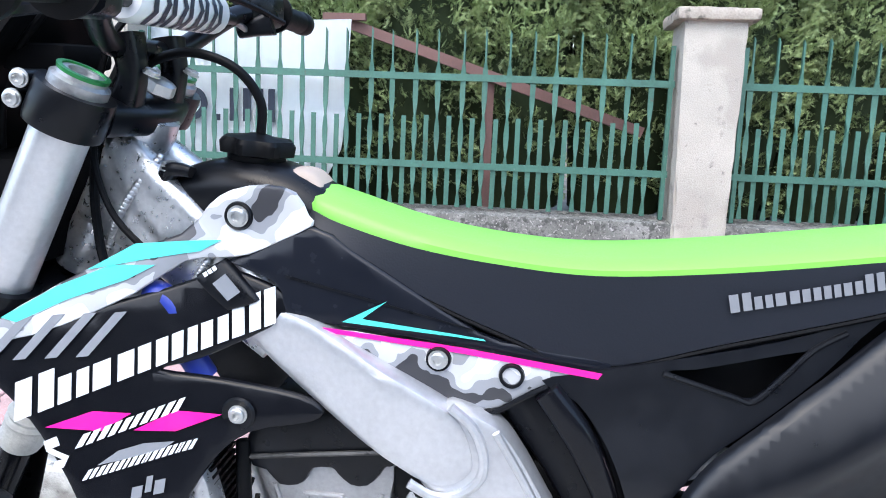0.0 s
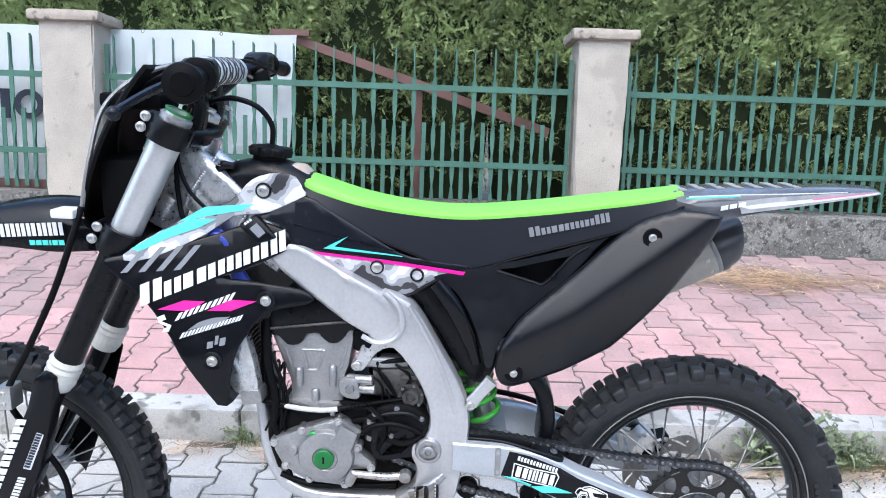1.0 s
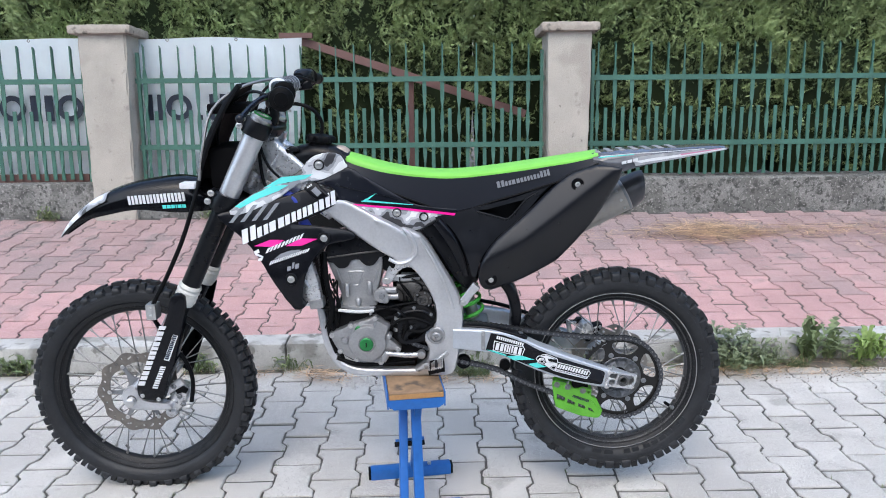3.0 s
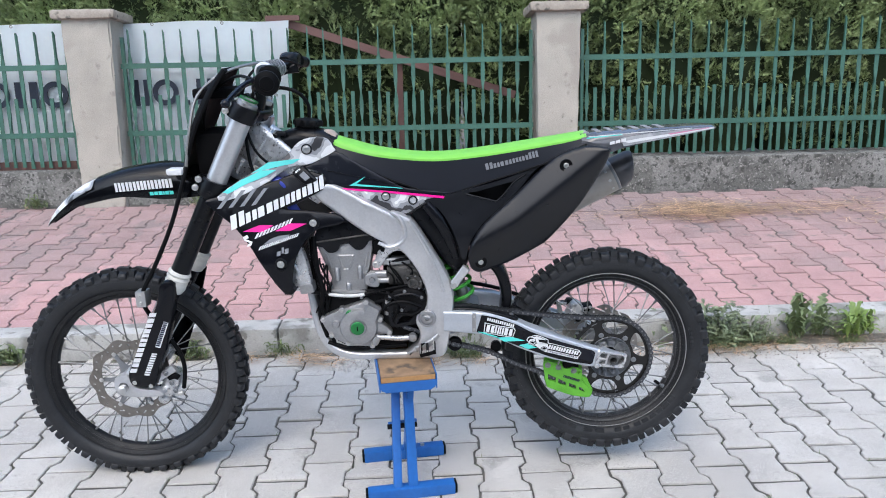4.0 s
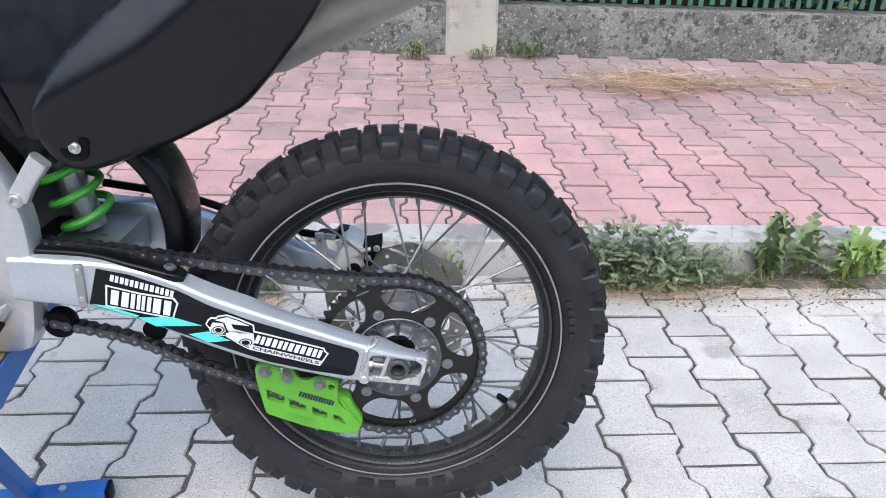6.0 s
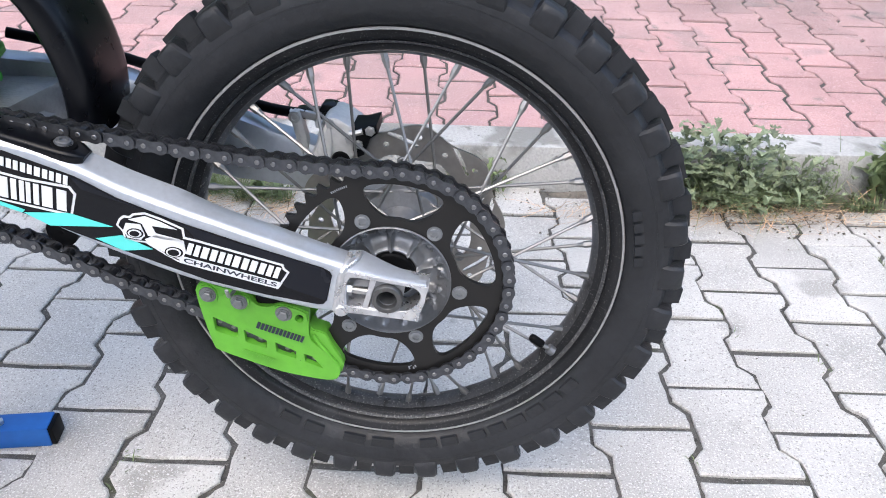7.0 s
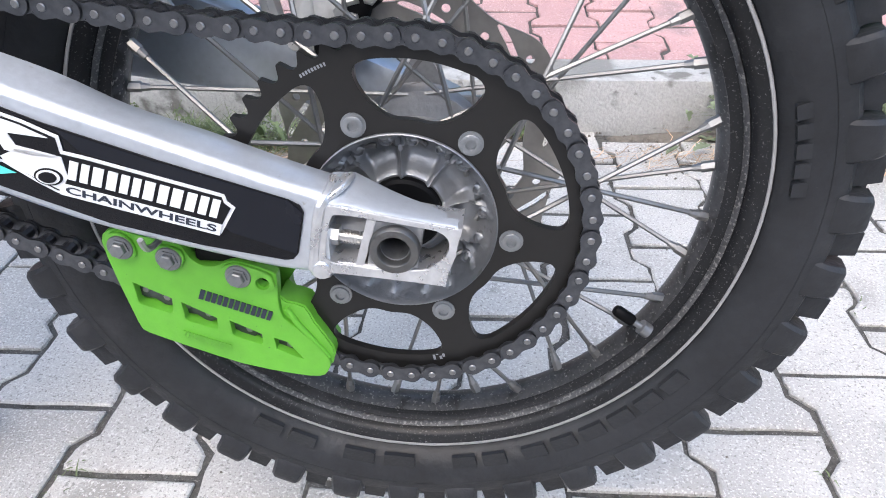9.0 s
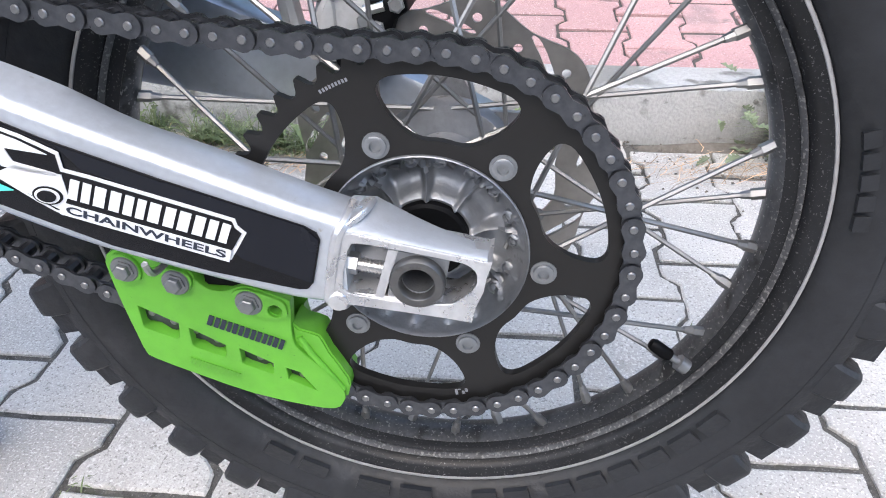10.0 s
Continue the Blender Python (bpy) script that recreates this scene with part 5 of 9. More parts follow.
    lettering("raised_mark", (0.4310, 0.2895), (0.0345, -0.0118), (0.0030, 0.0052), [1, 0.9, 0.9, 0.9, 0.9, 0.3, 0.9], flat(-0.092), M_GREEN, g, 0.0008, 0.25, split=True)
    part("guide_bracket", box((0.452, -0.088, 0.352), (0.500, -0.070, 0.388), 0.003), M_DARK, g)


build_chain_guide()


def build_rear_brake():
    body = [(0.4855, 0.466), (0.4910, 0.4790), (0.4960, 0.4980), (0.5025, 0.5100), (0.5157, 0.5138), (0.5328, 0.5045), (0.5400, 0.4985), (0.5430, 0.4860), (0.5360, 0.4640), (0.5180, 0.4560), (0.4899, 0.4560)]
    c = part("rear_caliper", panel([(x + 0.004, z + 0.004) for x, z in body], 0.115, 0.055, 0.008, n=3), M_BRIGHTCAST, BIKE, "silver rear brake caliper on the far side", basis=REAR_LEAN)
    part("caliper_link", panel([(0.4589, 0.5077), (0.4620, 0.5120), (0.4665, 0.5128), (0.4723, 0.5090), (0.4800, 0.4720), (0.4770, 0.4600), (0.4690, 0.4610)], 0.100, 0.086, 0.004, n=3), M_BRIGHTCAST, c, "grey cast caliper arm")
    bolt("link_bolt", c, (0.4650, 0.086, 0.5055), 0.0058, 0.004)
    part("caliper_cover", panel([(0.4620, 0.5075), (0.4680, 0.5110), (0.4900, 0.5100), (0.4970, 0.5190), (0.5117, 0.5180), (0.5300, 0.5090), (0.5290, 0.5040), (0.5160, 0.5080), (0.5020, 0.5060), (0.4960, 0.5000), (0.4860, 0.5020), (0.4700, 0.5040)], 0.120, 0.096, 0.003, n=2), M_BLACK, c, "black plastic caliper guard")
    part("pad_holder", panel([(0.5394, 0.5070), (0.5520, 0.5075), (0.5685, 0.5120), (0.5690, 0.5000), (0.5600, 0.4935), (0.5530, 0.4740), (0.5440, 0.4700), (0.5400, 0.4790)], 0.100, 0.050, 0.003, sharp=True), M_HOSE, c, "black brake pad holder")
    bolt("pad_bolt", c, (0.5610, 0.049, 0.5045), 0.0050, 0.004, socket=False)
    bolt("pad_bolt", c, (0.5470, 0.049, 0.4880), 0.0045, 0.004, socket=False)
    part("caliper_rib", panel([(0.4970, 0.474), (0.5030, 0.502), (0.5140, 0.510), (0.5160, 0.484), (0.5120, 0.466)], 0.060, 0.050, 0.004, n=2), M_BRIGHTCAST, c)
    part("caliper_slot", lathe([(0.0, 0.0035), (0.0100, 0.0030), (0.0115, 0.0)], ((0.5245, 0.0550, 0.4650), (0, -1, 0)), 20), M_HOSE, c)
    part("pad_pin", tube([(0.5370, 0.052, 0.4990), (0.5520, 0.052, 0.5030)], 0.0042, 8, 2), M_BOLT, c)
    for x, z, r in ((0.5370, 0.4920, 0.0050), (0.5140, 0.5100, 0.0046)):
        bolt("caliper_bolt", c, (x, 0.054, z), r, 0.005, socket=False)
    bolt("bleed_nut", c, (0.5025, 0.055, 0.5100), 0.0050, 0.008, socket=False)
    part("hose_union", tube([(0.470, 0.096, 0.5080), (0.492, 0.092, 0.5050)], 0.0055, 10, 3), M_BOLT, c)
    part("rear_brake_hose", tube([(0.13, 0.10, 0.59), (0.25, 0.125, 0.560), (0.36, 0.122, 0.524), (0.43, 0.108, 0.509), (0.478, 0.096, 0.5070)], 0.0065, 10), M_HOSE, BIKE, "black rear brake hose", basis=REAR_LEAN)


build_rear_brake()

# ---- front wheel, fork, bars ----
PIVOT = Vector((-0.505, 0, 1.06))
FORK_DIR = Vector((-0.451, 0, -0.893)).normalized()
STEER = Matrix.Translation(PIVOT) @ Matrix.Rotation(radians(-3.0), 4, FORK_DIR) @ Matrix.Translation(-PIVOT)


def fork_x(z):
    return -0.455 - 0.505 * (1.176 - z)


def on_fork(z, y, off=0.0):
    """A point on a fork leg's axis at height z, moved forwards by off."""
    return Vector((fork_x(z), y, z)) + Vector((-0.893, 0, 0.451)) * off


def build_front_wheel():
    hub = bmesh.new()
    add_lathe(hub, [(0.010, -0.062), (0.020, -0.062), (0.024, -0.050), (0.040, -0.046), (0.042, -0.038), (0.024, -0.030), (0.020, 0.0), (0.024, 0.030), (0.036, 0.036), (0.036, 0.044), (0.020, 0.050), (0.010, 0.060)], steps=32)
    wheel = part("front_wheel", hub, M_HUB, BIKE, "spoked black front wheel on a grey hub", basis=STEER @ Matrix.Translation(FRONT + Vector((0, -0.026, -0.003))) @ Matrix.Rotation(radians(-3.6), 4, "X"))
    build_tyre(wheel, 0.2770, 0.3475, 0.0420, 0.0270, 40, (), 0.74, 0.70)
    build_rim(wheel, 0.2770, 0.0270, False)
    build_spokes(wheel, 0.2770, 0.038, (-0.042, 0.040), 36, 0)
    wave = [polar(0.1290 + 0.0055 * math.cos(radians(10 * a)), a) for a in range(0, 360, 3)]
    cuts = []
    for k in range(10):
        c = 36 * k
        cuts.append(circle(*polar(0.120, c + 6), 0.0035, 8))
        cuts.append(circle(*polar(0.113, c + 18), 0.0035, 8))
        cuts.append(rounded([polar(0.116, c - 9), polar(0.120, c - 8), polar(0.114, c - 2), polar(0.110, c - 3)], 2))
    cuts.append(rounded([polar(0.093 + 0.006 * (k % 2), 30 * k) for k in range(12)], 3))
    part("brake_disc", holed(wave, cuts, -0.058, -0.0545), M_DISCBROWN, wheel, "steel wave brake disc with drilled holes")
    spider = []
    for k in range(6):
        spider += [polar(0.046, 60 * k - 44), polar(0.046, 60 * k - 14), polar(0.070, 60 * k - 3), polar(0.099, 60 * k - 3.5), polar(0.101, 60 * k + 3.5), polar(0.072, 60 * k + 6)]
    part("disc_carrier", holed(spider, [circle(0, 0, 0.034, 20)], -0.0535, -0.0495), M_HUB, wheel)
    for k in range(6):
        x, z = polar(0.0965, 60 * k)
        bolt("disc_bolt", wheel, (x, -0.058, z), 0.0055, 0.003)
    axle = bmesh.new()
    add_lathe(axle, [(0.0, -0.150), (0.009, -0.150), (0.014, -0.146), (0.014, -0.130), (0.010, -0.128), (0.010, 0.128), (0.016, 0.130), (0.016, 0.140), (0.0, 0.140)], steps=20)
    part("front_axle", axle, M_BOLT, wheel)


build_front_wheel()


def build_fork(side):
    y = 0.105 * side
    leg = part("fork_tube", tube([on_fork(1.182, y), on_fork(0.94, y)], 0.0295, 28, 4), M_ALU, BIKE, "silver upper fork tube", basis=STEER)
    cap = bmesh.new()
    add_lathe(cap, [(0.0, 0.0), (0.014, 0.0), (0.015, 0.006), (0.024, 0.006), (0.025, 0.0), (0.0298, -0.003), (0.0298, -0.014)], (on_fork(1.186, y), -FORK_DIR), 24)
    part("fork_cap", cap, M_CAST, leg, "silver fork cap")
    part("cap_ring", lathe([(0.0255, -0.001), (0.0262, 0.003), (0.0212, 0.0035), (0.0205, 0.001)], (on_fork(1.190, y), -FORK_DIR), 24), M_PLUG, leg, "green anodised ring")
    part("lower_tube", tube([on_fork(0.95, y), on_fork(0.66, y)], 0.0275, 24, 4), M_BLACK, leg, "black lower fork sleeve")
    part("stanchion", tube([on_fork(0.68, y), on_fork(0.36, y)], 0.0235, 20, 4), M_GLOSSBLACK, leg)
    band = bmesh.new()
    prof = [(0.0285, 0.0)]
    for k in range(9):
        prof += [(0.0312 + 0.0026 * (k % 2) + 0.0006 * math.sin(2.3 * k), 0.002 + 0.0072 * k)]
    prof += [(0.0285, 0.068)]
    add_lathe(band, prof, (on_fork(0.700, y), FORK_DIR), 24)
    part("fork_seal_band", band, M_FABRIC, leg, "white fabric fork seal band")
    # guard: a curved black shield; the near one is a broad moulded plate that widens downwards, with plain white bars
    if side > 0:
        rows = []
        bm = bmesh.new()
        for k in range(13):
            u = k / 12
            z = 0.652 - 0.318 * u
            half = 0.028 + 0.015 * math.sin(min(u * 1.5, 1) * math.pi / 2)
            c = on_fork(z, y, -0.012 - 0.022 * u)
            row = []
            for j in range(9):
                w = radians(-150 + 200 * j / 8) if side < 0 else radians(150 - 200 * j / 8)
                fwd = Vector((-0.893, 0, 0.451))
                row.append(bm.verts.new(c + fwd * (half * math.cos(w) * (1.0 + 0.25 * u)) + Vector((0, abs(half) * 0.95 * math.sin(w), 0))))
            rows.append(row)
        ring_faces(bm, rows, closed=False)
        bmesh.ops.solidify(bm, geom=list(bm.faces), thickness=0.003)
        part("fork_guard", bm, M_BLACK, leg, "black plastic fork guard")
    else:
        plate = [(-0.7397, 0.6697), (-0.6984, 0.6690), (-0.7146, 0.5779), (-0.7363, 0.4974), (-0.7528, 0.4465), (-0.7733, 0.4062), (-0.7932, 0.3447), (-0.8272, 0.3357), (-0.8673, 0.3458), (-0.8746, 0.3798), (-0.8617, 0.4113), (-0.8065, 0.5167), (-0.7613, 0.6052)]
        guard = part("fork_guard", panel(plate, -0.116, -0.150, 0.011, n=3), M_GLOSSBLACK, BIKE, "black plastic fork guard with white print")
        face = flat(-0.150)
        lettering("guard_mark", (-0.8455, 0.3905), (0.0858, 0.190), (-0.0200, 0.0004), [1, 1, 1, 0.8, 1, 1], face, M_WHITE, guard, 0.001, 0.10, split=True)
        lettering("guard_small_mark", (-0.8071, 0.3797), (0.0328, 0.0715), (-0.0155, 0.0020), [1, 1, 1, 1, 0.9], face, M_WHITE, guard, 0.001, 0.20, split=True)
        decal("guard_tab", [(-0.7780, 0.4730), (-0.7623, 0.4701), (-0.7283, 0.5493), (-0.7421, 0.5538)], face, M_WHITE, guard, 0.0008)
        lettering("guard_tab_mark", (-0.7645, 0.4745), (0.0335, 0.0755), (-0.0108, 0.0022), [1, 1, 1, 1, 0.4, 1, 1], face, M_NAVY, guard, 0.0016, 0.14, split=True)
        for x, z in ((-0.8560, 0.3560), (-0.8080, 0.3440)):
            bolt("guard_bolt", guard, (x, -0.149, z), 0.0055, 0.004)
    part("axle_foot", panel([(FRONT.x - 0.030, FRONT.z + 0.030), (FRONT.x + 0.020, FRONT.z + 0.034), (FRONT.x + 0.060, FRONT.z + 0.018), (FRONT.x + 0.062, FRONT.z - 0.012), (FRONT.x + 0.020, FRONT.z - 0.036), (FRONT.x - 0.022, FRONT.z - 0.030)], y + 0.02 * side, y - 0.030, 0.006, n=3), M_CAST, leg, "cast fork foot round the axle")
    part("axle_lug", sweep([on_fork(0.40, y), on_fork(0.36, y, 0.01), Vector((FRONT.x, y, FRONT.z)), Vector((FRONT.x - 0.006, y, FRONT.z - 0.03))], [(0.050, 0.050), (0.056, 0.060), (0.056, 0.062), (0.05, 0.02)]), M_ALU, leg, "bright aluminium axle lug")
    return leg


build_fork(-1)
build_fork(1)


def build_clamps():
    for name, z, zr, label in (("upper_clamp", 1.155, 0.022, "black upper triple clamp"), ("lower_clamp", 0.945, 0.026, "black lower triple clamp")):
        c = on_fork(z, 0, -0.012)
        clamp = part(name, sweep([c + Vector((0, -0.085, 0)), c + Vector((0.012, 0, 0)), c + Vector((0, 0.085, 0))], [(0.055, 0.040), (0.075, 0.036), (0.055, 0.040)], up=tuple(-FORK_DIR)), M_BLACK, BIKE, label, basis=STEER)
        for y in (-0.105, 0.105):
            bm = bmesh.new()
            c = on_fork(z, y)
            add_lathe(bm, [(0.0300, -zr), (0.039, -zr), (0.040, -zr + 0.004), (0.040, zr - 0.004), (0.039, zr), (0.0300, zr)], (c, -FORK_DIR), 28)
            for k in (-0.5, 0.5):
                add_tube(bm, [c + Vector((-0.893, 0, 0.451)) * 0.046 + FORK_DIR * zr * k + Vector((0, -0.018, 0)), c + Vector((-0.893, 0, 0.451)) * 0.046 + FORK_DIR * zr * k + Vector((0, 0.018, 0))], 0.008, 10)
            part("clamp_ring", bm, M_BLACK, clamp)
        for k in (-0.5, 0.5):
            p = on_fork(z, -0.128, 0.044) + FORK_DIR * zr * k
            bolt("clamp_bolt", clamp, tuple(p), 0.0078, 0.006)
    part("stem_nut", lathe([(0.0, 0.012), (0.012, 0.012), (0.019, 0.008), (0.020, -0.004), (0.012, -0.008)], (on_fork(1.188, 0, -0.03), -FORK_DIR), 6), M_BOLT, BIKE, basis=STEER)
    for y in (-0.05, 0.05):
        part("bar_mount", sweep([on_fork(1.17, y, -0.025), on_fork(1.20, y, -0.02), Vector((-0.430, y, 1.232))], [(0.032, 0.034), (0.026, 0.03), (0.032, 0.04)]), M_BLACK, BIKE, basis=STEER)
        bolt("mount_bolt", BIKE, (-0.405, y, 1.190), 0.008, 0.006, (0.5, 0, 1)).matrix_basis = STEER


build_clamps()


def build_bars():
    pts = [(-0.335, -0.395, 1.252), (-0.352, -0.27, 1.262), (-0.385, -0.19, 1.258), (-0.430, -0.085, 1.222), (-0.434, 0, 1.216), (-0.430, 0.085, 1.222), (-0.400, 0.19, 1.268), (-0.374, 0.27, 1.278), (-0.360, 0.395, 1.271)]
    bar = part("handlebar", tube(pts, 0.0125, 14, 8), M_BLACK, BIKE, "black tapered handlebar", basis=STEER)
    part("crossbar", tube([(-0.392, -0.16, 1.262), (-0.400, 0, 1.262), (-0.392, 0.16, 1.262)], 0.008, 10, 6), M_BLACK, bar)
    pad = bmesh.new()
    add_lathe(pad, [(0.012, -0.112), (0.022, -0.110), (0.026, -0.104), (0.0265, 0.104), (0.022, 0.110), (0.012, 0.112)], ((-0.400, 0, 1.266), (0, 1, 0)), 20)
    part("bar_pad", pad, M_WHITE, bar, "white and black crossbar pad")
    marks = bmesh.new()
    for k in range(9):
        y0 = -0.092 + 0.0205 * k
        rows = []
        for j in range(9):
            w = radians(-75 + 22 * j)
            r = 0.0272
            c = Vector((-0.400 + r * math.cos(w), 0, 1.266 + r * math.sin(w)))
            shift = 0.010 * (j % 2) * (1 if k % 2 else -1) * 0.4
            rows.append([marks.verts.new(c + Vector((0, y0 + shift, 0))), marks.verts.new(c + Vector((0, y0 + 0.0105 + shift, 0)))])
        ring_faces(marks, rows, closed=False)
    part("pad_print", marks, M_NAVY, bar, "black print on the pad", smooth=False)
    for s in (-1, 1):
        off = Vector((-0.025, 0, 0.019)) if s > 0 else Vector()
        a, b = Vector((-0.335, 0.405 * s, 1.2515)) + off, Vector((-0.350, 0.285 * s, 1.2608)) + off
        d = (b - a).normalized()
        g = bmesh.new()
        prof = [(0.0, 0.0), (0.0165, 0.0), (0.0180, 0.003)] + ([(0.0290, 0.007), (0.0300, 0.011), (0.0285, 0.016)] if s < 0 else []) + [(0.0185, 0.020)]
        for k in range(14):
            prof += [(0.0172, 0.024 + 0.0065 * k), (0.0165, 0.0275 + 0.0065 * k)]
        prof += [(0.0180, 0.112), (0.029, 0.116), (0.029, 0.121), (0.013, 0.124)]
        add_lathe(g, prof, (a, d), 28)
        part("grip", g, M_HOSE, bar, "dark grey rubber handgrip")
        part("control_housing", sweep([Vector((-0.352, 0.272 * s, 1.262)) + off, Vector((-0.362, 0.240 * s, 1.262)) + off, Vector((-0.372, 0.215 * s, 1.259)) + off], [(0.05, 0.05), (0.06, 0.054), (0.036, 0.036)]), M_BLACK, bar)
        lever = bmesh.new()
        add_tube(lever, curve_points([(-0.395, 0.215 * s, 1.250), (-0.420, 0.25 * s, 1.242 + 1.6 * off.z), (-0.432, 0.32 * s, 1.226 + 2.4 * off.z), (-0.437, 0.385 * s, 1.210 + 3 * off.z)], 5), 0.0085, 8, 0.0065)
        bmesh.ops.create_uvsphere(lever, u_segments=10, v_segments=8, radius=0.011, matrix=Matrix.Translation((-0.438, 0.395 * s, 1.207 + 3 * off.z)))
        part("lever", lever, M_DARKGREY, bar, "dark grey hand lever")
        part("lever_perch", sweep([Vector((-0.358, 0.225 * s, 1.262)), Vector((-0.380, 0.222 * s, 1.256)), Vector((-0.405, 0.220 * s, 1.248))], [(0.03, 0.034), (0.03, 0.026), (0.024, 0.018)]), M_BLACK, bar)
    cables = (([(-0.40, 0.215, 1.255), (-0.43, 0.10, 1.285), (-0.52, -0.02, 1.265), (-0.60, -0.06, 1.20), (-0.625, -0.09, 1.10), (-0.640, -0.105, 1.0)], 0.0045, M_STEEL),
              ([(-0.40, -0.215, 1.248), (-0.48, -0.10, 1.25), (-0.575, -0.04, 1.19), (-0.60, -0.03, 1.08), (-0.56, -0.03, 0.95), (-0.45, -0.03, 0.88)], 0.0042, M_HOSE),
              ([(-0.36, 0.25, 1.27), (-0.40, 0.12, 1.290), (-0.47, 0.02, 1.25), (-0.50, 0.0, 1.12), (-0.42, -0.02, 0.98)], 0.0042, M_HOSE),
              ([(-0.45, -0.02, 1.21), (-0.47, -0.055, 1.12), (-0.445, -0.07, 1.04), (-0.385, -0.075, 0.985)], 0.0040, M_HOSE),
              ([(-0.46, 0.01, 1.20), (-0.475, -0.045, 1.10), (-0.465, -0.065, 1.00), (-0.44, -0.075, 0.95)], 0.0050, M_HOSE))
    for pts, r, m in cables:
        part("control_cable", tube(pts, r, 8, 8), m, BIKE)
    hose = part("front_brake_hose", tube([(-0.640, -0.105, 1.005), (-0.655, -0.125, 0.94), (-0.690, -0.14, 0.84), (-0.745, -0.145, 0.73), (-0.800, -0.14, 0.635), (-0.800, -0.13, 0.590), (-0.785, -0.118, 0.548), (-0.762, -0.112, 0.505), (-0.726, -0.108, 0.441), (-0.715, -0.108, 0.384), (-0.724, -0.110, 0.318)], 0.0065, 10, 8), M_HOSE, BIKE, "black front brake hose")
    part("hose_clip", box((-0.690, -0.128, 0.984), (-0.645, -0.085, 1.002), 0.005), M_WHITE, hose, "white plastic hose clip")
    part("hose_clamp", box((-0.815, -0.155, 0.600), (-0.785, -0.115, 0.648), 0.004), M_BOLT, hose, "zinc hose clamp")
    for z in (0.613, 0.635):
        bolt("clamp_screw", hose, (-0.800, -0.155, z), 0.005, 0.004)


build_bars()


def build_caliper():
    c = part("front_caliper", sweep([(-0.805, -0.088, 0.290), (-0.780, -0.090, 0.305), (-0.757, -0.088, 0.345), (-0.742, -0.085, 0.368)], [(0.045, 0.040), (0.050, 0.050), (0.050, 0.048), (0.04, 0.03)]), M_POLISH, BIKE, "silver front brake caliper")
    for x, z in ((-0.781, 0.312), (-0.790, 0.283)):
        part("piston_cap", lathe([(0.0, 0.012), (0.011, 0.011), (0.0165, 0.007), (0.0175, 0.0), (0.0175, -0.014)], ((x, -0.108, z), (0, -1, 0)), 24), M_POLISH, c)
    part("caliper_bracket", sweep([(-0.858, -0.120, 0.322), (-0.820, -0.120, 0.336), (-0.785, -0.118, 0.362), (-0.745, -0.112, 0.388)], [(0.016, 0.028), (0.016, 0.022), (0.016, 0.022), (0.016, 0.028)]), M_ALU, c, "aluminium caliper bracket")
    part("pad_slot", panel([(-0.818, 0.308), (-0.803, 0.322), (-0.793, 0.306), (-0.806, 0.290)], -0.09, -0.116, 0.003, n=2), M_HOSE, c)
    part("slide_boot", sweep([(-0.765, -0.112, 0.352), (-0.748, -0.112, 0.360), (-0.735, -0.110, 0.352)], [(0.014, 0.014), (0.018, 0.018), (0.014, 0.014)]), M_HOSE, c)
    part("banjo", tube([(-0.752, -0.112, 0.300), (-0.728, -0.112, 0.302)], 0.0075, 10, 2), M_BOLT, c)
    part("bleeder", tube([(-0.765, -0.112, 0.272), (-0.752, -0.114, 0.268)], 0.0050, 8, 2), M_BOLT, c)
    for p in ((-0.757, -0.116, 0.338), (-0.806, -0.128, 0.345), (-0.768, -0.124, 0.374), (-0.748, -0.116, 0.312)):
        bolt("caliper_pin", c, p, 0.0062, 0.006, material=M_DULLBOLT)
    part("front_hub_lug", panel([(-0.918, 0.368), (-0.878, 0.378), (-0.866, 0.350), (-0.846, 0.334), (-0.786, 0.326), (-0.778, 0.308), (-0.845, 0.304), (-0.893, 0.308), (-0.920, 0.326)], -0.118, -0.146, 0.006, n=3), M_ALU, BIKE, "bright aluminium axle lug of the fork")
    part("axle_end", lathe([(0.0, -0.004), (0.008, -0.004), (0.0085, 0.003), (0.0135, 0.004), (0.0150, 0.0)], ((-0.893, -0.146, 0.3405), (0, -1, 0)), 24), M_AXLE, BIKE, "hollow dark front axle end")


build_caliper()


